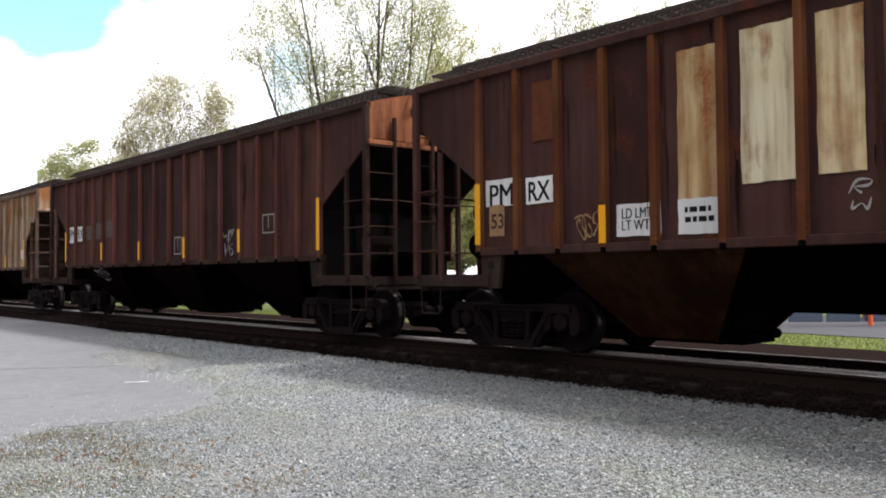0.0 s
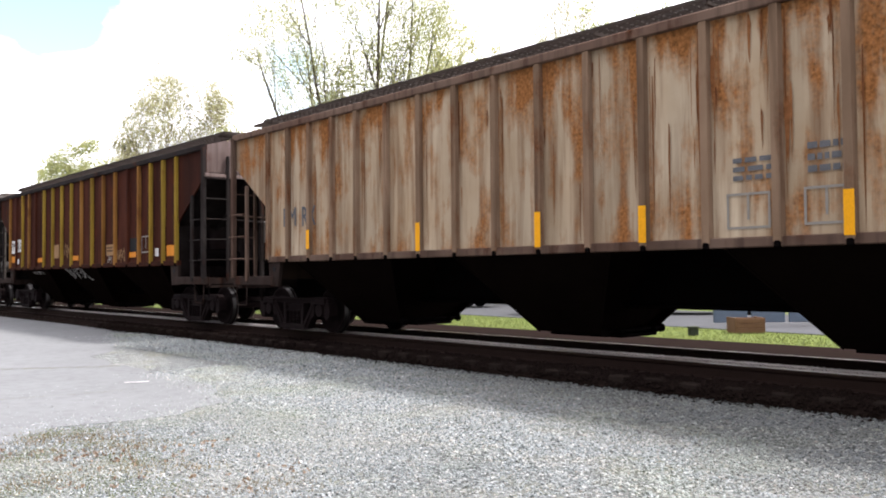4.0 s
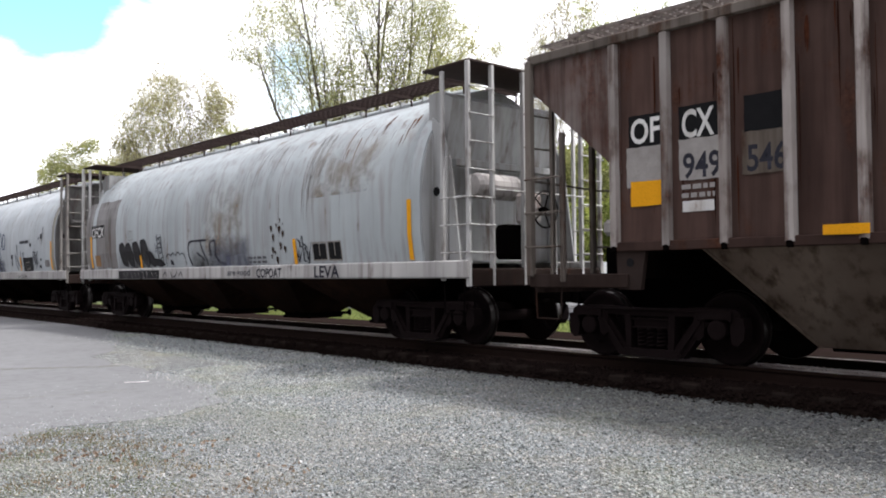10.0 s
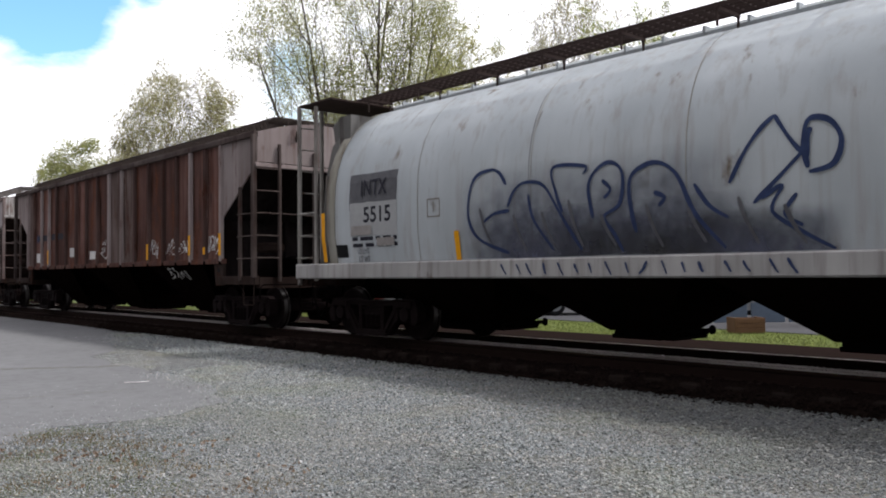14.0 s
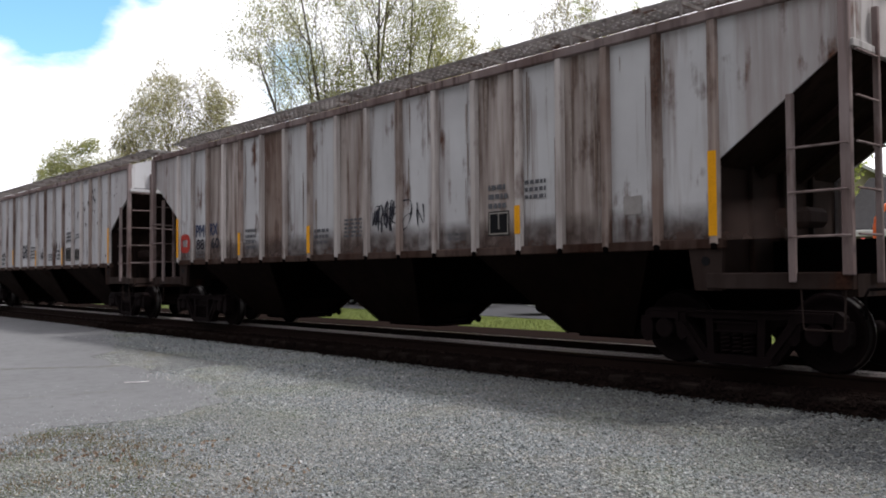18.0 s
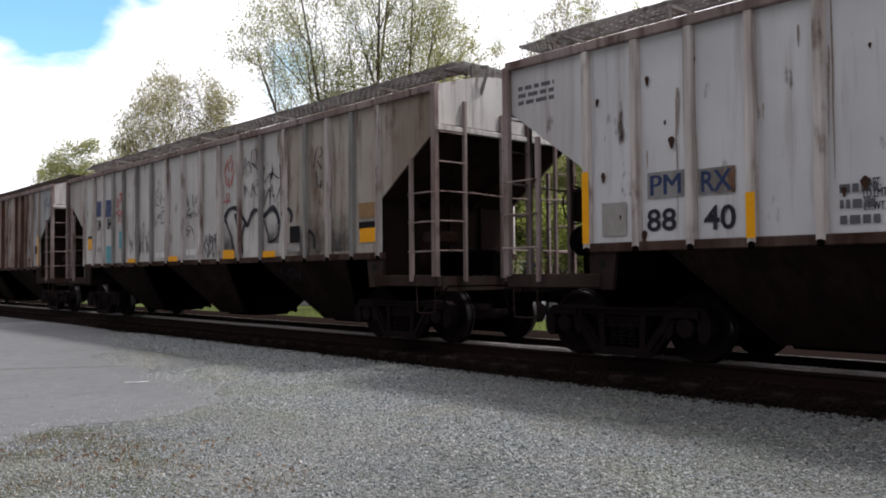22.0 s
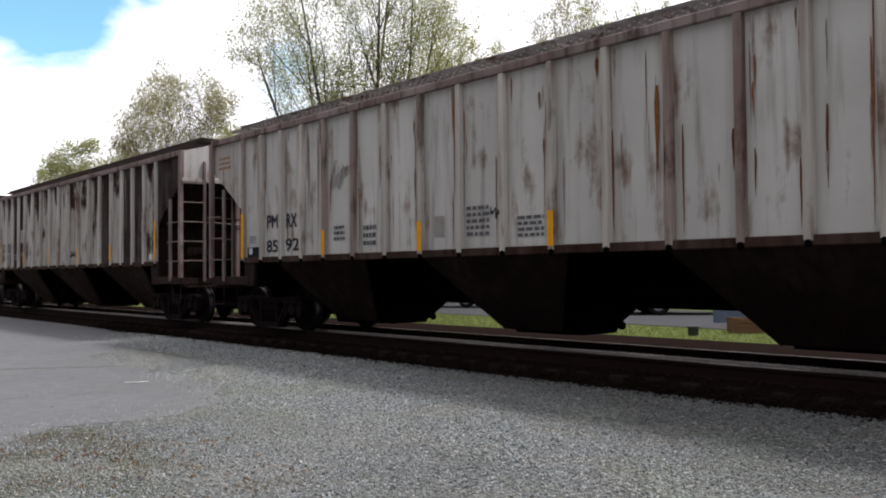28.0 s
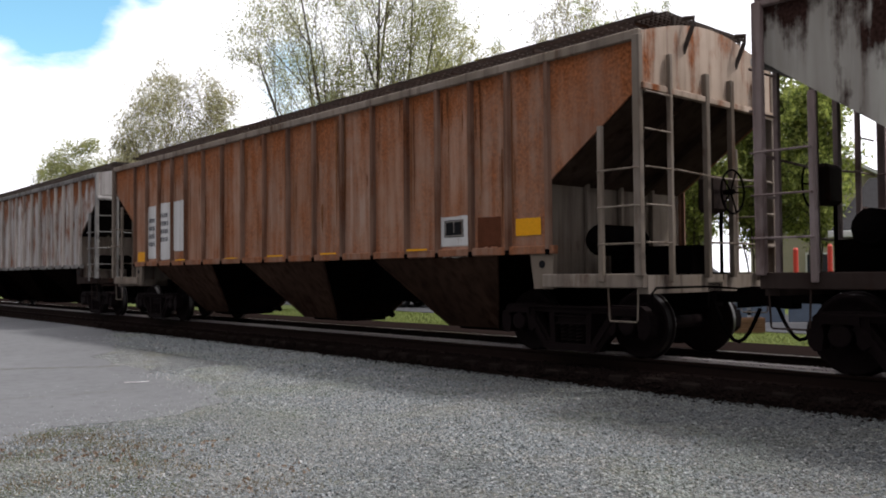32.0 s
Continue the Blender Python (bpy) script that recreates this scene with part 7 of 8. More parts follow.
spray(car, 193, GREY_MARK, 2.51, 1.87, 0.58, 0.47, 5, 0.018)
spray(car, 194, DIM_MARK, -2.45, 1.62, 0.82, 0.28, 6, 0.03)
tag(car, 6.31, 2.17, 0.47, 0.26)
tag(car, 4.08, 1.48, 0.46, 0.11)
spray(car, 197, WHITE_MARK, 5.47, 2.11, 0.56, 0.23, 5, 0.03)
bars(car, 198, WHITE_MARK, 6.20, 1.66, 0.28, 0.05, 1)

# ---- a car of the train ----
M = paint("pale_grey_shell", (0.36, 0.39, 0.405), (0.415, 0.45, 0.465), (0.17, 0.12, 0.09), 0.24, 0.34, (0.25, 0.22, 0.21), vary=0.05, wash=0.5)
T_ = paint("pale_grey_trim", (0.4, 0.395, 0.39), (0.5, 0.495, 0.49), (0.07, 0.045, 0.035), 0.45, 0.4, (0.06, 0.045, 0.04))
S = paint("pale_sill", (0.36, 0.35, 0.345), (0.45, 0.44, 0.43), (0.08, 0.05, 0.04), 0.3, 0.3, (0.1, 0.08, 0.07))
B_ = paint("grey_bulkhead", (0.3, 0.305, 0.305), (0.38, 0.385, 0.385), (0.12, 0.08, 0.06), 0.3, 0.35, (0.16, 0.13, 0.115))
H_ = paint("dark_brown_bay", (0.014, 0.008, 0.006), (0.024, 0.013, 0.009), (0.025, 0.01, 0.006), 0.3, 0.5, (0.008, 0.006, 0.006))
W_ = plain("brown_walkway", (0.05, 0.036, 0.033), 0.8)
car = on_rails(round_car, -81.02, -97.02, "pale grey rounded hopper with dark graffiti and rust streaks", kit(M, trim=T_, sill=S, bulk=B_, hopper=H_, roof=M, walk_=W_, band=M, box_=PALE_TRIM), brake=1)
weather(car, 70, DRIP_GREY, 16)
patch(car, 376, GREY_PATCH, -6.40, 2.11, 2.21, 1.78)
mist(car, 376, MIST_TAN, 4.9, 3.0, 2.2, 1.1)
mist(car, 379, MIST_TAN, 0.6, 2.4, 2.0, 1.8)
drips(car, 377, DRIP_RUST, 5.25, 3.34, 1.05, 0.87, 12)
drips(car, 378, DRIP_RUST, 6.26, 3.37, 0.56, 0.56, 8)
drips(car, 379, DRIP_GREY, 3.90, 2.87, 0.58, 1.65, 40)
drips(car, 380, DRIP_GREY, 1.96, 2.97, 1.19, 1.59, 25)
strip(car, 3.39, 1.49, 0.46)
strip(car, 6.72, 1.77, 0.93)
strip(car, -7.09, 1.75, 0.85)
strip(car, -3.71, 1.44, 0.31)
outline(car, WHITE_MARK, 4.19, 1.50, 0.46, 0.33)
outline(car, WHITE_MARK, 4.66, 1.50, 0.41, 0.34)
patch(car, 387, BLACK_MARK, 4.20, 1.49, 0.42, 0.29)
patch(car, 388, BLACK_MARK, 4.66, 1.50, 0.38, 0.30)
patch(car, 389, BLACK_MARK, -6.60, 2.30, 0.95, 0.34)
letters(car, "OFCX", WHITE_MARK, -6.60, 2.28, 0.87, 0.28)
for x, z, w, h in ((-4.8, 1.64, 0.46, 0.62), (-4.38, 1.63, 0.44, 0.62), (-3.92, 1.64, 0.48, 0.64), (-3.44, 1.66, 0.48, 0.68), (-3.06, 1.5, 0.4, 0.38), (-2.68, 1.41, 0.6, 0.2)):
    blot(car, SOOTY_FILL, x, z, w, h, 0.13)
mist(car, 391, MIST_SOOT, -3.95, 1.54, 2.6, 0.5)
patch(car, 393, SOOTY_FILL, -3.78, 1.13, 2.5, 0.2)
slashes(car, 394, GREY_MARK, -3.7, 1.13, 2.3, 0.16, 9, 0.025)
stroke_tag(car, INK, 0.03, [(-2.3, 1.06), (-2.2, 1.18), (-2.05, 1.08)], [(-1.9, 1.19), (-1.8, 1.07), (-1.62, 1.1), (-1.55, 1.2)], [(-1.45, 1.06), (-1.36, 1.18), (-1.25, 1.07)])
ladder_tag(car, INK, -2.54, 1.72, 0.37, 0.69)
stroke_tag(car, INK, 0.03, [(-2.21, 1.32), (-2.25, 1.5), (-2.1, 1.6), (-1.97, 1.55)], [(-1.97, 1.55), (-1.83, 1.62), (-1.72, 1.55)], [(-1.72, 1.55), (-1.59, 1.63), (-1.46, 1.57)], [(-1.46, 1.57), (-1.33, 1.6), (-1.22, 1.48), (-1.17, 1.33)])
stroke_tag(car, INK, 0.1, [(-2.0, 1.44), (-1.9, 1.38), (-1.84, 1.36)])
patch(car, 397, TAN_MARK, -6.62, 1.51, 0.38, 0.29)
outline(car, WHITE_MARK, -4.32, 2.11, 0.26, 0.24)
stroke_tag(car, INK, 0.055, [(-0.87, 1.31), (-1.0, 1.5), (-1.02, 1.68), (-0.95, 1.83), (-0.6, 1.85), (-0.12, 1.85)])
stroke_tag(car, INK, 0.05, [(-0.42, 1.83), (-0.3, 1.6), (-0.1, 1.31)], [(-0.61, 1.59), (-0.4, 1.5), (-0.26, 1.42)])
stroke_tag(car, INK, 0.055, [(0.04, 1.5), (0.03, 1.78), (0.15, 1.82), (0.27, 1.8), (0.27, 1.5)], [(0.22, 1.55), (0.4, 1.38), (0.7, 1.32)])
mist(car, 399, MIST_SOOT, -0.3, 1.52, 1.5, 0.46)
mist(car, 400, MIST_BLUE, 0.9, 1.62, 2.0, 0.66)
splash(car, 400, BROWN_INK, 2.75, 1.78, 0.68, 0.81, 16)
spray(car, 401, INK, 3.68, 1.51, 0.46, 0.45, 4, 0.03)
bars(car, 402, INK_GREY, 1.98, 1.39, 0.75, 0.17, 2)
spray(car, 403, INK, -2.62, 1.84, 0.35, 0.42, 3, 0.02)
letters(car, "COPOAT", INK, 2.51, 1.13, 0.92, 0.18, on=SILL_FACE)
letters(car, "LEVA", INK, 4.47, 1.14, 0.77, 0.21, on=SILL_FACE)
letters(car, "are good", INK_GREY, 1.32, 1.13, 0.94, 0.18, on=SILL_FACE)

# ---- a car of the train ----
M = paint("whitish_shell", (0.385, 0.415, 0.435), (0.44, 0.47, 0.49), (0.2, 0.17, 0.14), 0.22, 0.25, (0.3, 0.275, 0.26), vary=0.04, wash=0.35)
G_ = paint("dirty_cage", (0.2, 0.185, 0.17), (0.3, 0.285, 0.27), (0.07, 0.035, 0.022), 0.45, 0.4, rusty_dirt)
B2 = paint("dull_grey_bulkhead", (0.14, 0.135, 0.13), (0.2, 0.195, 0.19), (0.09, 0.06, 0.05), 0.35, 0.4, (0.06, 0.05, 0.045))
N_ = paint("stained_band", (0.26, 0.245, 0.2), (0.35, 0.34, 0.31), (0.13, 0.1, 0.07), 0.3, 0.4, (0.1, 0.08, 0.06))
car = on_rails(round_car, -98.32, -114.52, "whitish rounded hopper with blue graffiti along its shell", kit(M, trim=G_, sill=S, bulk=B2, roof=M, walk_=W_, band=N_, box_=GREY_TRIM), brake=1)
weather(car, 71, DRIP_GREY, 8)
patch(car, 407, INK_GREY, -5.78, 2.45, 1.27, 0.58)
patch(car, 408, PALE_FILL, -5.77, 1.99, 1.26, 0.55)
letters(car, "5515", INK, -5.66, 2.06, 0.72, 0.26)
bars(car, 410, INK, -5.75, 1.62, 1.19, 0.21, 2)
outline(car, WHITE_MARK, -4.27, 2.07, 0.29, 0.28)
patch(car, 412, BLACK_MARK, -6.67, 1.48, 0.33, 0.21)
strip(car, -7.19, 1.73, 0.85)
strip(car, -3.77, 1.48, 0.42)
patch(car, 415, BLACK_MARK, 4.36, 1.49, 1.07, 0.45)
outline(car, WHITE_MARK, 4.32, 1.47, 0.45, 0.24)
strip(car, 6.79, 1.75, 0.88)
strip(car, 3.55, 1.53, 0.46)
patch(car, 419, GREY_PATCH, 6.34, 1.52, 0.45, 0.21)
mist(car, 420, MIST_BLUE, -1.5, 1.92, 4.6, 1.25)
mist(car, 419, MIST_BLUE, -1.2, 1.6, 4.9, 0.66)
mist(car, 418, MIST_SOOT, -0.3, 1.5, 3.6, 0.46)
slashes(car, 421, INK_BLUE, -0.8, 1.14, 4.3, 0.17, 17, 0.035)
mist(car, 417, MIST_BLUE, 0.9, 1.52, 1.7, 0.48)
stroke_tag(car, INK_BLUE, 0.055, [(-2.76, 2.28), (-2.9, 2.46), (-3.1, 2.51), (-3.4, 2.4), (-3.52, 1.95), (-3.4, 1.65), (-3.18, 1.5), (-2.76, 1.36)], [(-2.71, 1.93), (-3.0, 1.9), (-3.2, 1.8)])
stroke_tag(car, INK_BLUE, 0.05, [(-2.74, 1.98), (-2.62, 2.18), (-2.42, 2.28), (-2.1, 2.22), (-1.86, 1.9), (-1.51, 1.37)], [(-2.36, 2.12), (-2.28, 1.8), (-1.97, 1.38)])
stroke_tag(car, INK_BLUE, 0.05, [(-1.78, 1.85), (-1.88, 2.1), (-1.93, 2.43), (-1.42, 2.4), (-1.44, 2.3)])
stroke_tag(car, INK_BLUE, 0.055, [(-1.3, 1.75), (-1.36, 2.15), (-1.2, 2.36), (-1.0, 2.4), (-0.85, 2.25), (-0.9, 1.9), (-1.13, 1.76), (-1.0, 1.55), (-0.89, 1.33)], [(-1.15, 2.2), (-1.03, 2.08), (-1.13, 1.98)])
stroke_tag(car, INK_BLUE, 0.06, [(-0.68, 1.55), (-0.76, 2.0), (-0.7, 2.24), (-0.4, 2.34), (-0.12, 2.18), (0.1, 1.73), (0.44, 1.34)], [(-0.42, 2.0), (-0.28, 1.93), (-0.36, 1.84)])
stroke_tag(car, INK_BLUE, 0.055, [(0.1, 2.05), (0.28, 1.8), (0.5, 1.66)], [(0.52, 2.02), (0.71, 2.35), (0.86, 2.54), (1.02, 2.68)], [(1.02, 2.68), (1.17, 2.44), (1.31, 2.26)], [(1.31, 2.26), (1.05, 2.02), (0.79, 1.79)])
stroke_tag(car, INK_BLUE, 0.05, [(0.88, 1.83), (1.1, 1.95), (0.99, 1.7), (1.3, 1.47), (1.6, 1.3)], [(1.25, 1.86), (1.12, 1.66), (1.3, 1.54)])
for x, z, h in ((-3.2, 1.75, 0.5), (-2.55, 1.62, 0.5), (-2.05, 1.65, 0.46), (-1.6, 1.7, 0.6), (-1.1, 1.6, 0.4), (-0.45, 1.62, 0.5), (0.1, 1.6, 0.4), (0.7, 1.62, 0.5), (1.2, 1.56, 0.4)):
    stroke_tag(car, INK_GREY, 0.05, [(x - 0.08, z + h / 2), (x, z), (x + 0.12, max(z - h / 2, 1.33))])
stroke_tag(car, INK_BLUE, 0.065, [(1.37, 2.1), (1.33, 2.35), (1.38, 2.58), (1.58, 2.55), (1.7, 2.35), (1.62, 2.12), (1.38, 2.06)], [(1.36, 2.2), (1.37, 2.4), (1.4, 2.5)])
patch(car, 423, BLACK_MARK, 4.69, 2.14, 0.16, 0.11)
patch(car, 424, BLACK_MARK, 2.57, 1.79, 0.16, 0.15)
patch(car, 425, BLACK_MARK, 5.79, 2.38, 0.14, 0.15)
patch(car, 426, BLACK_MARK, 5.92, 2.44, 0.04, 0.49)
patch(car, 427, BLACK_MARK, 5.78, 1.65, 0.11, 0.07)
patch(car, 428, BLACK_MARK, 2.56, 1.56, 0.08, 0.16)
patch(car, 429, BLACK_MARK, 5.56, 2.33, 0.06, 0.11)
patch(car, 430, BLACK_MARK, 5.66, 1.43, 0.20, 0.09)
stroke_tag(car, INK, 0.16, [(2.6, 1.84), (2.58, 1.76), (2.57, 1.68)])
stroke_tag(car, INK, 0.06, [(2.99, 1.9), (3.03, 1.66), (3.1, 1.48), (3.24, 1.34)], [(3.16, 2.2), (3.2, 1.85), (3.29, 1.6), (3.51, 1.42)], [(3.59, 1.96), (3.61, 1.78), (3.7, 1.5)])
spray(car, 432, INK, 5.21, 1.67, 0.52, 0.50, 4, 0.04)
bars(car, 433, INK, 4.00, 2.26, 0.99, 0.16, 1)
spray(car, 434, INK, 3.93, 1.81, 0.25, 0.21, 2, 0.03)
spray(car, 435, INK, 3.91, 1.11, 1.13, 0.13, 5, 0.02)
letters(car, "INTX", INK, -5.73, 2.5, 0.69, 0.26)
letters(car, "LD LMT", INK_GREY, -6.05, 1.47, 0.32, 0.09)
letters(car, "LT WT", INK_GREY, -6.04, 1.34, 0.31, 0.09)
patch(car, 439, GREY_MARK, -6.07, 1.81, 0.55, 0.15)
patch(car, 440, GREY_MARK, -5.44, 1.61, 0.45, 0.13)

# ---- a car of the train ----
M = paint("streaked_brown", (0.1, 0.053, 0.045), (0.145, 0.083, 0.072), (0.12, 0.046, 0.026), 0.52, 0.5, (0.034, 0.02, 0.018), vary=0.7, seam=0.85, edge=0.35)
S = paint("streaked_stile", (0.07, 0.043, 0.038), None, (0.05, 0.02, 0.014), 0.5, 0.5, (0.02, 0.012, 0.011))
P_ = paint("pinkish_grey", (0.23, 0.19, 0.185), (0.29, 0.25, 0.245), (0.09, 0.045, 0.035), 0.25, 0.4, (0.11, 0.07, 0.06))
P2 = paint("pinkish_brown", (0.12, 0.09, 0.082), (0.18, 0.14, 0.13), (0.07, 0.03, 0.02), 0.4, 0.6, (0.05, 0.03, 0.026))
T_ = paint("brown_grey_trim", (0.06, 0.045, 0.042), (0.11, 0.09, 0.085), (0.05, 0.022, 0.016), 0.4, 0.3, rusty_dirt)
car = on_rails(hopper_car, -116.02, -132.37, "streaked brown covered hopper with pinkish grey ends", kit(M, S, T_, cap=P_, slope=END_SHADE, bulk=END_SHADE, sill=M, roof=P_), brake=-1, stiles={0: P_, 2: P_, 3: P_, 9: P_, 10: P_, 15: P_, 17: P_}, panels={"head": P_, "tail": P_, 0: P2, 9: P2, 10: P2})
weather(car, 72, DRIP_DARK, 220)
spray(car, 235, WHITE_MARK, 4.16, 1.13, 0.92, 0.30, 3, 0.04)
strip(car, 6.70, 1.74, 0.46)
strip(car, 6.01, 1.62, 0.15)
strip(car, 5.29, 1.76, 0.44)
strip(car, 2.94, 1.67, 0.38)
strip(car, -4.59, 1.70, 0.42)
spray(car, 241, WHITE_MARK, 6.34, 1.76, 0.56, 0.43, 4, 0.04)
spray(car, 242, WHITE_MARK, 4.85, 1.72, 0.47, 0.31, 3, 0.03)
spray(car, 243, WHITE_MARK, 4.20, 1.72, 0.41, 0.32, 3, 0.03)
spray(car, 244, WHITE_MARK, 3.28, 1.76, 0.44, 0.36, 3, 0.03)
spray(car, 245, WHITE_MARK, -0.03, 1.81, 0.45, 0.54, 3, 0.03)
patch(car, 246, WHITE_MARK, -0.89, 1.68, 0.49, 0.22)
patch(car, 247, WHITE_MARK, -2.60, 1.80, 0.35, 0.26)
patch(car, 248, WHITE_MARK, -5.75, 1.69, 0.41, 0.29)
bars(car, 249, INK, -4.61, 2.31, 2.56, 0.32, 1)
letters(car, "IN", INK_BLUE, -5.81, 2.30, 0.21, 0.25)

# ---- a car of the train ----
M = paint("dirty_white", (0.46, 0.455, 0.465), (0.55, 0.55, 0.56), (0.1, 0.05, 0.035), 0.42, 0.16, (0.17, 0.1, 0.075), vary=0.16, seam=0.7, edge=0.14, wash=0.3)
S = paint("dirty_white_stile", (0.42, 0.38, 0.36), (0.52, 0.48, 0.465), (0.08, 0.04, 0.03), 0.45, 0.5, (0.1, 0.06, 0.05))
R_ = paint("brown_streaked_stile", (0.25, 0.185, 0.16), (0.36, 0.31, 0.285), (0.06, 0.03, 0.02), 0.5, 0.5, (0.06, 0.035, 0.028))
P5 = paint("brown_washed_white", (0.21, 0.15, 0.125), (0.33, 0.27, 0.24), (0.07, 0.038, 0.028), 0.5, 0.7, (0.085, 0.048, 0.036), vary=0.1)
P_ = paint("brownish_white", (0.36, 0.31, 0.285), (0.47, 0.42, 0.4), (0.07, 0.04, 0.03), 0.45, 0.7, (0.1, 0.06, 0.045))
T_ = paint("reddish_grey_trim", (0.16, 0.115, 0.108), (0.25, 0.205, 0.2), (0.05, 0.025, 0.02), 0.4, 0.3, rusty_dirt)
# brown bulkhead lowered in tone to hold the recess shade
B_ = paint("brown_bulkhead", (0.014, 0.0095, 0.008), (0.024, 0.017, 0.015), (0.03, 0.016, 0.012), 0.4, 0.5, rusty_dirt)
car = on_rails(hopper_car, -133.82, -150.05, "dirty white covered hopper with brown streaks", kit(M, S, T_, cap=PALE_TRIM, slope=BROWN_SLOPE, bulk=B_, sill=RUST_SILL, roof=T_, hopper=BAY_SHADE, walk_=GREY_TRIM), brake=-1, board=4.36, stiles=some(9, 18, (R_, 0.35)), panels={2: P_, 3: P_, 5: P5, 8: P_, 12: P_, 14: P_})
weather(car, 73, DRIP_BROWN, 120)
for k, (x, w) in enumerate(((-5.6, 3.6), (-2.9, 3.2), (0.2, 4.6), (3.6, 3.8), (6.4, 2.6))):
    mist(car, 73 + k, MIST_RUST, x, 1.64, w, 0.44)
strip(car, 6.69, 1.93, 0.92)
strip(car, 3.81, 1.80, 0.38)
spray(car, 253, INK, 1.16, 2.00, 1.35, 0.48, 5, 0.03)
grid_box(car, 3.38, 1.77, 0.40, 0.34)
bars(car, 255, INK_GREY, 3.37, 2.14, 0.37, 0.38, 3)
bars(car, 256, INK_GREY, 4.06, 2.19, 0.37, 0.29, 3)
bars(car, 257, INK_GREY, 2.53, 1.62, 0.36, 0.13, 2)
patch(car, 258, GREY_MARK, 5.59, 1.87, 0.26, 0.22)
strip(car, -6.81, 1.94, 0.88)
strip(car, -3.95, 1.72, 0.45)
strip(car, -1.39, 1.72, 0.49)
letters(car, "PM", INK_BLUE, -5.73, 2.06, 0.40, 0.27)
letters(car, "RX", INK_BLUE, -5.08, 2.07, 0.36, 0.26)
letters(car, "88", INK, -5.72, 1.77, 0.38, 0.23)
letters(car, "60", INK, -5.02, 1.78, 0.35, 0.23)
ring_tag(car, RED_MARK, -6.48, 1.81, 0.5, 0.42, 0.13)
bars(car, 267, INK_GREY, -3.50, 1.81, 0.40, 0.44, 4)
bars(car, 268, INK_GREY, -0.03, 1.87, 0.50, 0.34, 5)
bars(car, 269, INK_GREY, -0.98, 1.76, 0.45, 0.31, 3)
spray(car, 270, INK, 0.80, 2.02, 0.54, 0.44, 4, 0.045)
bars(car, 271, INK_GREY, -5.73, 1.54, 0.35, 0.14, 2)

# ---- a car of the train ----
M = paint("off_white", (0.5, 0.495, 0.51), (0.58, 0.58, 0.595), (0.06, 0.04, 0.035), 0.34, 0.08, (0.24, 0.18, 0.16), vary=0.12, seam=0.5, edge=0.1, wash=0.25)
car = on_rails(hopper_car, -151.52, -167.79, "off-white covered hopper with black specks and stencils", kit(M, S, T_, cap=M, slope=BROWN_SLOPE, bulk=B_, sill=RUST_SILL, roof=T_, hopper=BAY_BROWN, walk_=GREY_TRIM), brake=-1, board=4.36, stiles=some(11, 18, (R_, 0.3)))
weather(car, 74, DRIP_BROWN, 80)
strip(car, -6.78, 1.88, 0.88)
strip(car, -4.64, 1.67, 0.48)
strip(car, -2.26, 1.77, 0.50)
strip(car, 0.41, 1.69, 0.48)
strip(car, 2.93, 1.70, 0.48)
letters(car, "88", INK, -5.73, 1.68, 0.39, 0.26)
letters(car, "40", INK, -5.00, 1.67, 0.38, 0.27)
patch(car, 279, GREY_PATCH, -5.67, 2.08, 0.48, 0.30)
letters(car, "PM", INK_BLUE, -5.67, 2.08, 0.41, 0.23)
patch(car, 281, GREY_PATCH, -5.03, 2.07, 0.44, 0.29)
letters(car, "RX", INK_BLUE, -5.03, 2.07, 0.37, 0.23)
letters(car, "GNS", INK, -0.93, 1.93, 0.60, 0.46)
grid_box(car, 3.43, 1.75, 0.42, 0.40)
bars(car, 285, INK_GREY, 3.42, 2.27, 0.37, 0.32, 3)
bars(car, 286, INK_GREY, -0.05, 1.88, 0.53, 0.43, 4)
bars(car, 287, INK_GREY, 0.88, 1.77, 0.40, 0.21, 4)
bars(car, 288, INK_GREY, 1.76, 1.70, 0.44, 0.24, 3)
bars(car, 289, INK_GREY, -3.54, 1.72, 0.37, 0.45, 3)
letters(car, "CAPT.", INK, -3.42, 1.91, 0.16, 0.09)
letters(car, "LD.LMT.", INK, -3.39, 1.81, 0.23, 0.09)
letters(car, "LT.WT.", INK, -3.40, 1.69, 0.20, 0.08)
bars(car, 293, INK_GREY, 2.47, 1.76, 0.29, 0.35, 3)
bars(car, 294, INK_GREY, -7.62, 3.45, 0.63, 0.29, 3)
patch(car, 295, GREY_MARK, -6.39, 1.72, 0.36, 0.40)
splash(car, 296, INK, 5.36, 3.38, 1.43, 0.88, 12)
splash(car, 297, BROWN_INK, 4.6, 2.55, 5.6, 1.9, 34)
splash(car, 298, BROWN_INK, -3.6, 2.5, 7.0, 2.0, 26)
grid_box(car, 3.35, 1.75, 0.45, 0.36)
grid_box(car, 4.16, 1.73, 0.44, 0.33)
strip(car, 6.66, 1.91, 0.92)
bars(car, 300, INK_GREY, 3.36, 2.25, 0.34, 0.30, 3)
bars(car, 301, INK_GREY, 4.17, 2.26, 0.31, 0.15, 2)

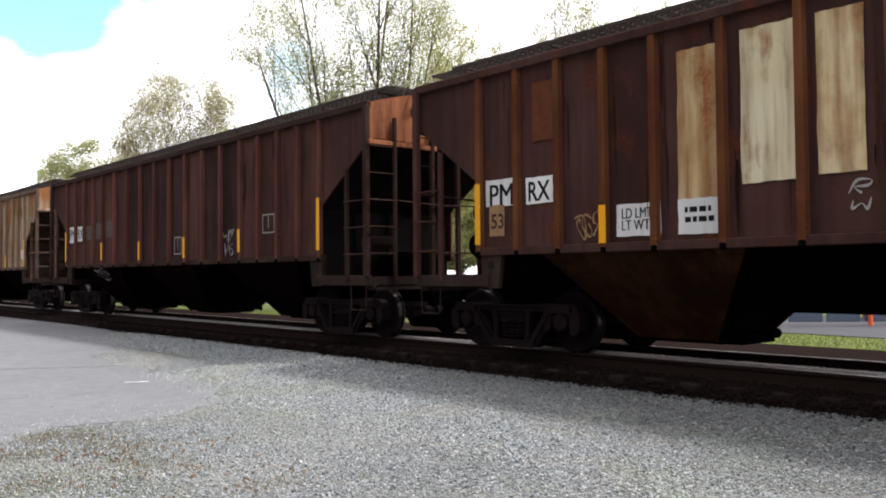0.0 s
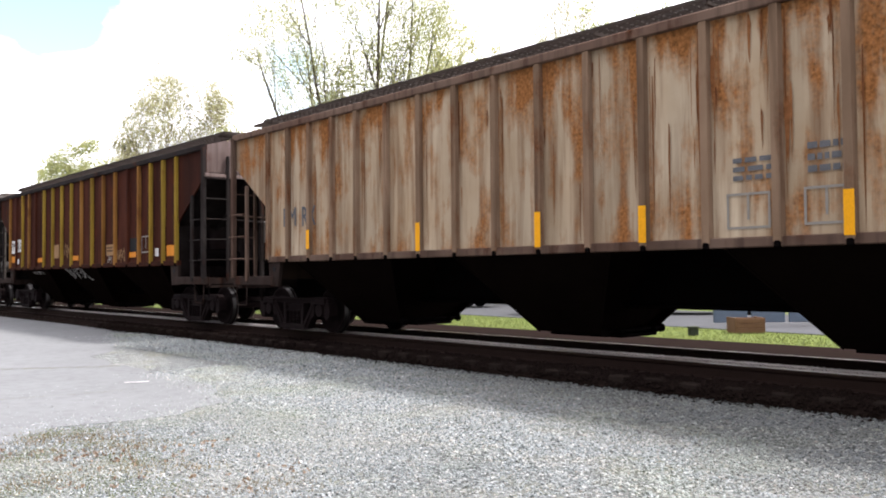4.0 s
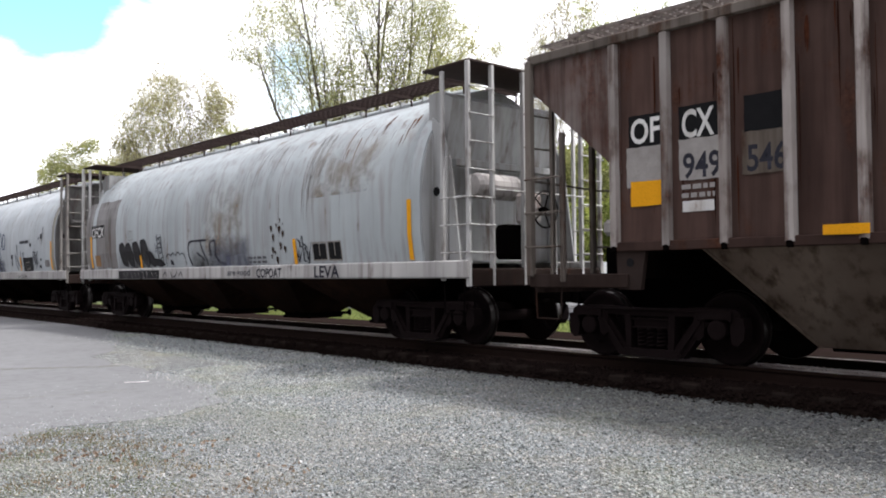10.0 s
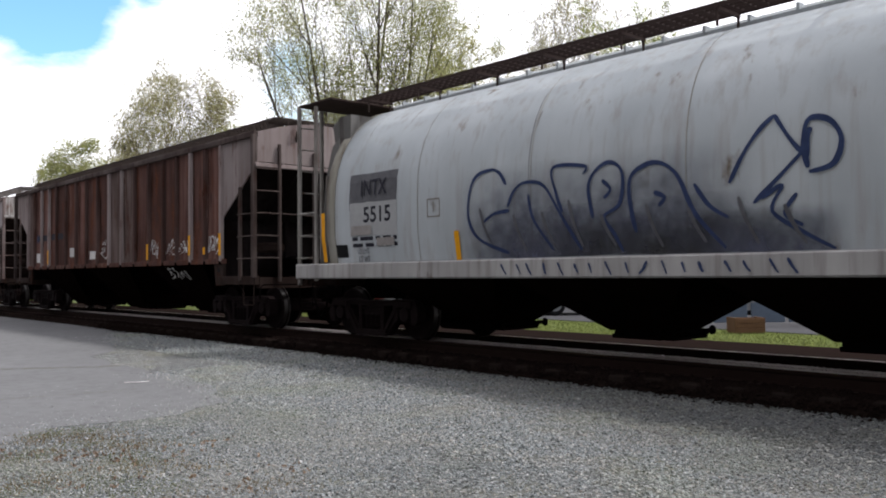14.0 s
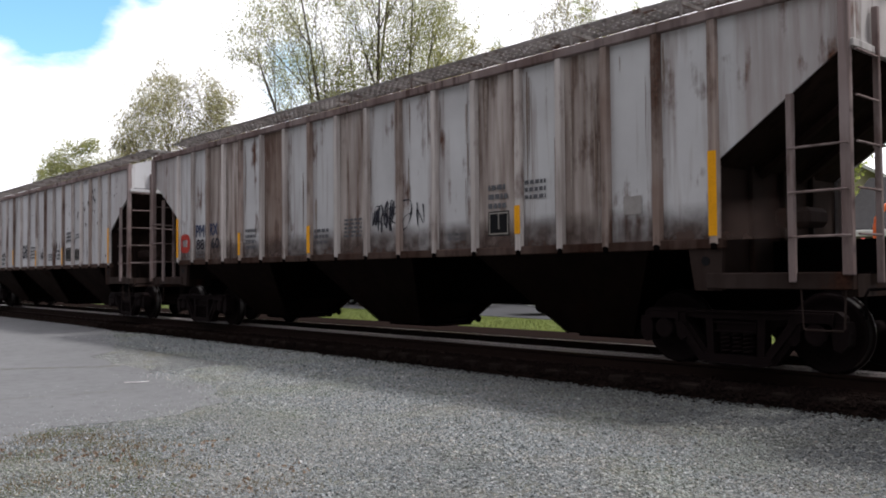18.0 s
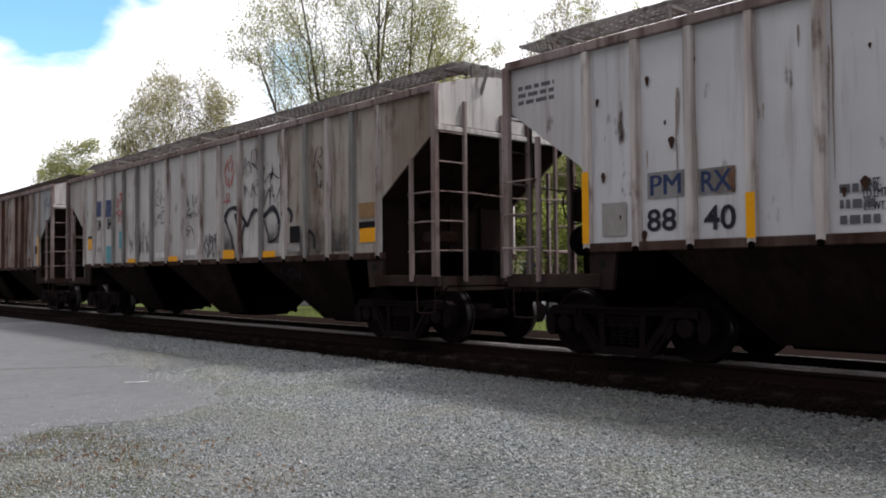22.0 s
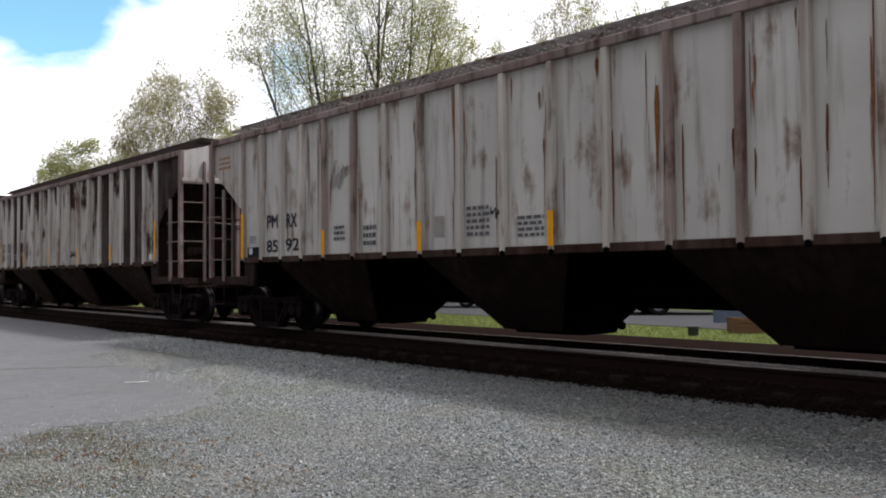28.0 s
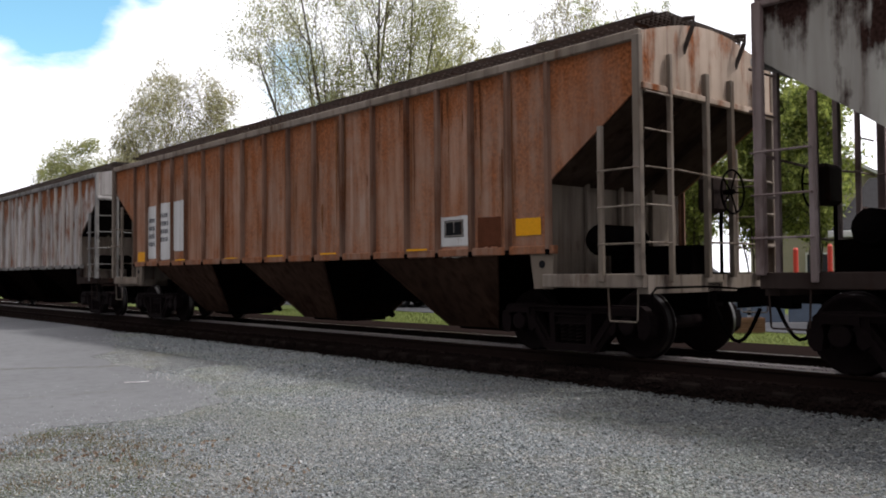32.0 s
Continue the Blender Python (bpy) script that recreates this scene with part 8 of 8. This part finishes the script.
# ---- a car of the train ----
K_ = paint("tan_grime", (0.27, 0.235, 0.2), (0.36, 0.33, 0.295), (0.1, 0.055, 0.035), 0.45, 0.2, (0.13, 0.085, 0.06), vary=0.25, seam=0.85, edge=0.25, wash=0.5)
M = paint("grey_white", (0.42, 0.405, 0.39), (0.5, 0.49, 0.475), (0.1, 0.06, 0.04), 0.36, 0.14, (0.18, 0.125, 0.1), vary=0.16, seam=0.75, edge=0.16, wash=0.35)
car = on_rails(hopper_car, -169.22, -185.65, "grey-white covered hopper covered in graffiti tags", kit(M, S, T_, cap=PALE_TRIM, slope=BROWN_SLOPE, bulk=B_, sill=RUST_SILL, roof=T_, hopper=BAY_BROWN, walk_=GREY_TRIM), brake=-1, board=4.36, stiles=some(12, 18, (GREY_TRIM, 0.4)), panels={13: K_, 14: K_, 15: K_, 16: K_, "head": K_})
weather(car, 75, DRIP_BROWN, 110)
patch(car, 199, BLUE_MARK, -5.71, 2.93, 0.50, 0.42)
letters(car, "OF", INK_BLUE, -5.70, 2.91, 0.39, 0.32)
patch(car, 201, BLUE_MARK, -4.98, 2.90, 0.62, 0.46)
letters(car, "CX", INK_BLUE, -5.02, 2.94, 0.40, 0.30)
letters(car, "349", INK, -5.70, 2.49, 0.41, 0.29)
letters(car, "848", INK, -4.97, 2.50, 0.43, 0.31)
tag(car, -6.37, 1.99, 0.47, 0.30)
patch(car, 206, BLACK_MARK, -6.40, 2.15, 0.51, 0.12)
patch(car, 207, CYAN_MARK, -5.00, 1.68, 0.52, 0.44)
patch(car, 208, CYAN_MARK, -4.22, 2.03, 0.25, 0.46)
patch(car, 209, GREY_MARK, -5.70, 1.82, 0.41, 0.12)
spray(car, 210, RED_MARK, -4.25, 2.91, 0.47, 0.92, 4, 0.05)
spray(car, 211, TAN_MARK, -7.28, 3.03, 0.55, 0.43, 3, 0.03)
spray(car, 212, INK, -1.76, 2.73, 0.54, 0.88, 4, 0.025)
spray(car, 213, INK, -0.03, 2.44, 0.66, 1.07, 5, 0.025)
spray(car, 214, RED_MARK, 1.78, 3.03, 0.56, 1.05, 5, 0.03)
spray(car, 215, INK, 2.60, 3.05, 0.57, 1.03, 4, 0.025)
spray(car, 216, INK, 3.39, 2.83, 0.54, 0.82, 4, 0.03)
stroke_tag(car, INK, 0.1, [(1.47, 2.28), (1.62, 2.42), (1.83, 2.47), (2.08, 2.41), (2.3, 2.2), (2.43, 2.09), (2.55, 2.24), (2.66, 2.35), (2.84, 2.37)])
stroke_tag(car, INK, 0.06, [(1.47, 2.3), (1.6, 2.1), (1.75, 1.88), (1.89, 1.56)], [(1.9, 2.36), (2.05, 2.0), (2.12, 1.73)], [(2.35, 2.14), (2.2, 1.85), (2.25, 1.52)])
stroke_tag(car, INK, 0.12, [(1.98, 2.36), (2.06, 2.15), (2.18, 1.9)], [(2.9, 2.2), (3.1, 2.24), (3.4, 2.37), (3.58, 2.24), (3.66, 2.06)])
stroke_tag(car, INK, 0.05, [(3.1, 2.16), (3.2, 1.95), (3.28, 1.73)], [(3.66, 2.06), (3.64, 1.9), (3.5, 1.76), (3.25, 1.72)])
stroke_tag(car, INK, 0.08, [(3.74, 2.2), (3.86, 2.31), (4.0, 2.31), (4.09, 2.2), (4.05, 2.06)], [(4.64, 1.88), (4.8, 1.82), (4.87, 1.68), (4.86, 1.54)])
mist(car, 217, MIST_SOOT, 1.65, 1.85, 0.5, 0.62)
mist(car, 217, MIST_SOOT, 3.42, 1.9, 0.5, 0.4)
mist(car, 217, MIST_SOOT, 4.7, 1.85, 1.2, 0.8)
mist(car, 217, MIST_SOOT, 5.7, 1.8, 0.8, 0.8)
spray(car, 218, INK, 3.70, 1.12, 0.77, 0.25, 5, 0.03)
spray(car, 219, INK, 0.86, 1.76, 0.64, 0.46, 5, 0.03)
spray(car, 220, INK, 5.02, 2.93, 0.23, 0.83, 2, 0.03)
spray(car, 221, INK, -2.99, 1.97, 1.25, 0.63, 4, 0.03)
tag(car, -3.34, 1.48, 0.49, 0.10)
tag(car, -0.91, 1.48, 0.49, 0.12)
tag(car, 1.77, 1.52, 0.48, 0.18)
tag(car, 3.39, 1.49, 0.47, 0.12)
tag(car, 6.45, 1.73, 0.44, 0.23)
patch(car, 227, BLACK_MARK, 6.44, 1.89, 0.47, 0.13)
tag(car, -6.37, 1.99, 0.47, 0.25)
patch(car, 229, WHITE_MARK, -1.77, 1.58, 0.51, 0.12)
patch(car, 230, WHITE_MARK, -0.09, 1.61, 0.53, 0.13)
patch(car, 231, BLACK_MARK, 4.21, 1.83, 0.34, 0.31)
outline(car, WHITE_MARK, 4.16, 1.58, 0.48, 0.19)
patch(car, 233, GREY_MARK, 4.16, 1.58, 0.44, 0.13)
patch(car, 234, TAN_MARK, 6.43, 2.14, 0.44, 0.25)

# ---- a car of the train ----
M = paint("rust_over_white", (0.29, 0.25, 0.225), (0.35, 0.345, 0.34), (0.085, 0.034, 0.018), 0.72, 0.6, (0.07, 0.035, 0.025), vary=0.35, seam=0.9, edge=0.24)
Q_ = paint("pale_blue_white", (0.34, 0.352, 0.358), (0.38, 0.387, 0.39), (0.075, 0.035, 0.022), 0.42, 0.45, (0.12, 0.08, 0.06), vary=0.12)
D_ = paint("rust_through", (0.05, 0.024, 0.017), (0.1, 0.065, 0.052), (0.05, 0.02, 0.012), 0.7, 0.6, (0.03, 0.016, 0.012), vary=0.3)
S = paint("rusty_stile", (0.17, 0.125, 0.105), None, (0.06, 0.028, 0.02), 0.6, 0.5, (0.05, 0.03, 0.025))
car = on_rails(hopper_car, -187.02, -203.27, "badly rusted covered hopper with remnants of pale paint", kit(M, S, T_, cap=PALE_TRIM, slope=BROWN_SLOPE, bulk=B_, sill=RUST_SILL, roof=T_, hopper=BAY_BROWN), brake=-1, stiles=some(13, 18, (R_, 0.5)), panels={"tail": Q_, "head": Q_, 0: Q_, 6: Q_, 7: Q_, 8: Q_, 9: Q_, 16: Q_, 11: D_, 12: M, 13: D_, 14: D_, 4: D_})
weather(car, 76, DRIP_RUST, 200)
strip(car, -6.86, 1.86, 0.86)
strip(car, -4.66, 1.67, 0.47)
strip(car, -1.42, 1.68, 0.47)
strip(car, 1.27, 1.68, 0.46)
patch(car, 306, GREY_PATCH, -6.45, 2.81, 0.46, 0.44)
letters(car, "PM", INK, -6.44, 2.77, 0.39, 0.29)
patch(car, 308, GREY_PATCH, -5.78, 2.77, 0.48, 0.37)
letters(car, "RN", INK, -5.78, 2.78, 0.42, 0.27)
patch(car, 310, GREY_PATCH, -6.44, 2.44, 0.46, 0.33)
letters(car, "58", INK, -6.44, 2.44, 0.39, 0.24)
herald(car, 1.69, 3.16, 0.76, 1.30)
bars(car, 313, INK_GREY, 1.68, 3.15, 0.69, 0.37, 2)
splash(car, 314, INK, -0.87, 1.94, 3.56, 0.69, 14)
patch(car, 315, GREY_PATCH, 1.02, 2.90, 0.28, 0.62)
bars(car, 316, INK, -1.71, 1.87, 0.32, 0.22, 2)
strip(car, 6.66, 1.91, 0.91)
strip(car, 1.28, 1.68, 0.40)
patch(car, 319, GREY_PATCH, 5.63, 1.85, 0.37, 0.29)
grid_box(car, 6.32, 1.97, 0.32, 0.26)
spray(car, 321, INK_BLUE, 7.50, 3.46, 0.75, 0.62, 5, 0.03)

# ---- a car of the train ----
M = paint("cream_white", (0.46, 0.45, 0.425), (0.54, 0.53, 0.51), (0.13, 0.065, 0.035), 0.38, 0.2, (0.16, 0.115, 0.09), vary=0.16, seam=0.65, wash=0.4)
S = paint("cream_stile", (0.43, 0.4, 0.365), (0.5, 0.475, 0.44), (0.1, 0.045, 0.025), 0.42, 0.4, (0.12, 0.08, 0.06))
car = on_rails(hopper_car, -204.69, -221.10, "cream-white covered hopper with rust stains and stencils", kit(M, S, T_, cap=PALE_TRIM, slope=BROWN_SLOPE, bulk=B_, sill=RUST_SILL, roof=T_, hopper=BAY_BROWN, walk_=GREY_TRIM), brake=-1, stiles=some(14, 18, (R_, 0.3)))
weather(car, 77, DRIP_BROWN, 80)
weather(car, 81, DRIP_ORANGE, 90)
strip(car, -6.83, 1.88, 0.89)
strip(car, -3.98, 1.65, 0.45)
strip(car, -1.42, 1.66, 0.46)
strip(car, 1.29, 1.66, 0.46)
letters(car, "PM", INK, -5.76, 2.11, 0.40, 0.25)
letters(car, "RX", INK, -5.07, 2.10, 0.37, 0.26)
letters(car, "85", INK, -5.77, 1.64, 0.41, 0.24)
letters(car, "92", INK, -5.05, 1.65, 0.47, 0.24)
patch(car, 330, BLACK_MARK, -6.49, 1.54, 0.47, 0.20)
patch(car, 331, WHITE_MARK, -6.60, 1.56, 0.14, 0.12)
patch(car, 332, GREY_MARK, -0.96, 1.79, 0.22, 0.30)
bars(car, 333, INK_GREY, -0.13, 1.83, 0.46, 0.46, 5)
bars(car, 334, INK_GREY, 0.87, 1.71, 0.47, 0.31, 4)
spray(car, 335, GREY_MARK, -3.54, 2.80, 0.54, 0.54, 5, 0.04)
bars(car, 336, INK_GREY, -3.54, 1.80, 0.33, 0.29, 3)
bars(car, 337, INK_GREY, -2.67, 1.73, 0.35, 0.38, 3)
spray(car, 338, INK, 0.22, 1.94, 0.22, 0.13, 2, 0.03)
patch(car, 339, GREY_MARK, -6.51, 1.79, 0.23, 0.15)
bars(car, 340, TAN_MARK, -7.68, 3.42, 0.51, 0.30, 3)

# ---- a car of the train ----
M = paint("peeling_grey_white", (0.36, 0.345, 0.31), (0.43, 0.415, 0.38), (0.034, 0.018, 0.015), 0.56, 0.28, (0.1, 0.07, 0.058), vary=0.25, top=0.19, seam=0.6, edge=0.12, wash=0.5)
S = paint("white_stile", (0.46, 0.44, 0.41), (0.53, 0.51, 0.48), (0.12, 0.055, 0.03), 0.45, 0.4, (0.14, 0.09, 0.07), vary=0.35)
D_ = paint("maroon_over_grey", (0.036, 0.023, 0.021), (0.09, 0.078, 0.072), (0.022, 0.012, 0.011), 0.6, 0.5, (0.02, 0.014, 0.013))
H_ = paint("brown_grey_bay", (0.034, 0.025, 0.02), (0.052, 0.04, 0.033), (0.022, 0.012, 0.009), 0.4, 0.5, (0.012, 0.009, 0.008))
car = on_rails(hopper_car, -222.57, -238.89, "grey-white covered hopper peeling to maroon primer", kit(M, S, T_, cap=PALE_TRIM, slope=BROWN_SLOPE, bulk=B_, sill=RUST_SILL, roof=DARK_TRIM, hopper=H_), brake=-1, panels={"head": D_, "tail": M, 16: M, 15: D_, 14: D_, 12: D_, 2: D_, 3: D_})
weather(car, 78, DRIP_BROWN, 90)
strip(car, -6.78, 1.91, 0.85)
strip(car, -3.85, 1.71, 0.45)
strip(car, -1.36, 1.71, 0.47)
letters(car, "CR", INK, -6.43, 2.11, 0.43, 0.31)
letters(car, "DX", INK, -5.75, 2.10, 0.49, 0.30)
letters(car, "74", INK, -6.44, 1.75, 0.42, 0.21)
letters(car, "13", INK, -5.79, 1.76, 0.36, 0.21)
patch(car, 348, NAVY_MARK, -5.02, 1.80, 0.49, 0.32)
bars(car, 349, GREY_MARK, -5.01, 1.79, 0.40, 0.22, 2)
patch(car, 350, NAVY_MARK, -4.21, 1.84, 0.56, 0.20)
bars(car, 351, GREY_MARK, -4.21, 1.85, 0.48, 0.12, 2)
patch(car, 352, GREY_MARK, -4.28, 2.46, 0.44, 0.43)
strip(car, -1.36, 1.70, 0.46)
strip(car, 1.28, 1.70, 0.46)
strip(car, 3.73, 1.71, 0.46)
strip(car, 6.76, 1.95, 0.92)
spray(car, 357, INK, 0.79, 1.74, 0.53, 0.20, 5, 0.03)
patch(car, 358, WHITE_MARK, 6.35, 1.56, 0.19, 0.13)
patch(car, 359, PRIMER, 4.94, 1.96, 0.38, 0.57)
patch(car, 360, PRIMER, 5.01, 2.86, 0.31, 1.45)

# ---- a car of the train ----
M = paint("orange_rust", (0.36, 0.245, 0.19), (0.32, 0.17, 0.11), (0.25, 0.088, 0.036), 0.7, 0.36, (0.15, 0.06, 0.034), vary=0.22, seam=0.8, top=0.3, edge=0.5, wash=0.6)
S = paint("orange_rust_stile", (0.14, 0.07, 0.045), (0.22, 0.14, 0.105), (0.1, 0.038, 0.018), 0.5, 0.5, (0.055, 0.03, 0.024))
T_ = paint("grey_brown_trim", (0.18, 0.145, 0.115), (0.25, 0.21, 0.18), (0.07, 0.035, 0.02), 0.4, 0.35, (0.05, 0.035, 0.028))
C_ = paint("pale_rusty_cap", (0.32, 0.25, 0.2), None, (0.2, 0.07, 0.03), 0.55, 0.35, (0.1, 0.06, 0.04))
H_ = paint("brown_bay", (0.05, 0.028, 0.02), (0.07, 0.04, 0.028), (0.03, 0.014, 0.009), 0.4, 0.5, (0.015, 0.01, 0.008))
BROWN_SLOPE2 = paint("brown_slope", (0.035, 0.022, 0.016), None, (0.03, 0.015, 0.01), 0.4, 0.4, rusty_dirt)
car = on_rails(hopper_car, -240.32, -256.72, "orange-brown rusted covered hopper with yellow reflector plates", kit(M, S, T_, cap=C_, slope=BROWN_SLOPE2, bulk=T_, sill=M, roof=M, hopper=H_, under=STEEL_DARK, gear=T_), brake=1, wide=0.1)
weather(car, 79, DRIP_ORANGE, 160)
patch(car, 361, WHITE_MARK, 4.92, 1.62, 0.59, 0.59)
grid_box(car, 4.92, 1.74, 0.41, 0.25)
tag(car, 6.38, 1.70, 0.45, 0.23)
tag(car, -6.47, 1.56, 0.47, 0.24)
tag(car, -4.16, 1.45, 0.50, 0.03)
tag(car, -1.76, 1.44, 0.56, 0.02)
tag(car, -0.02, 1.45, 0.56, 0.03)
tag(car, 1.76, 1.45, 0.48, 0.03)
tag(car, 4.15, 1.45, 0.49, 0.03)
patch(car, 370, WHITE_MARK, -5.90, 2.06, 0.55, 1.41)
patch(car, 371, WHITE_MARK, -5.17, 2.14, 0.68, 1.33)
patch(car, 372, WHITE_MARK, -4.37, 2.23, 0.69, 1.14)
patch(car, 373, RUST_PATCH, 5.65, 1.64, 0.45, 0.45)
bars(car, 374, INK_GREY, -5.86, 2.14, 0.33, 0.76, 4)
bars(car, 375, INK_GREY, -5.15, 2.23, 0.44, 0.75, 4)

# ---- a car of the train ----
M = paint("orange_rust_over_white", (0.4, 0.37, 0.35), (0.48, 0.46, 0.45), (0.19, 0.075, 0.035), 0.55, 0.5, (0.14, 0.08, 0.055), vary=0.2, top=0.3)
S = paint("orange_white_stile", (0.35, 0.31, 0.28), None, (0.17, 0.065, 0.03), 0.5, 0.4, (0.1, 0.06, 0.045))
car = on_rails(hopper_car, -257.92, -274.22, "white covered hopper streaked with orange rust", kit(M, S, GREY_TRIM, cap=PALE_TRIM, slope=END_SHADE, bulk=T_, sill=GREY_TRIM, roof=M), brake=1)
weather(car, 80, DRIP_ORANGE, 160)


def gone(t):
    """How far the train has rolled after t seconds."""
    return 7.23 * t + 0.008 * max(0.0, t - 12.0) ** 2


def motions():
    """The train rolls by; its wheels turn with it."""
    for car in TRAIN:
        x = car.location.x
        walk(car, [(t, pose(x + gone(t), 0, 0)) for t in [2.0 * k for k in range(17)]])
    steps = [2 * k / FPS for k in range(481)]
    turns = [pose(0, 0, WHEEL_R, 0, math.degrees(gone(t) / WHEEL_R), 0) for t in steps]
    for wheel, x in WHEELS:
        rows = []
        for t, m in zip(steps, turns):
            q = m.copy()
            q.translation.x = x
            rows.append((t, q))
        walk(wheel, rows)


motions()
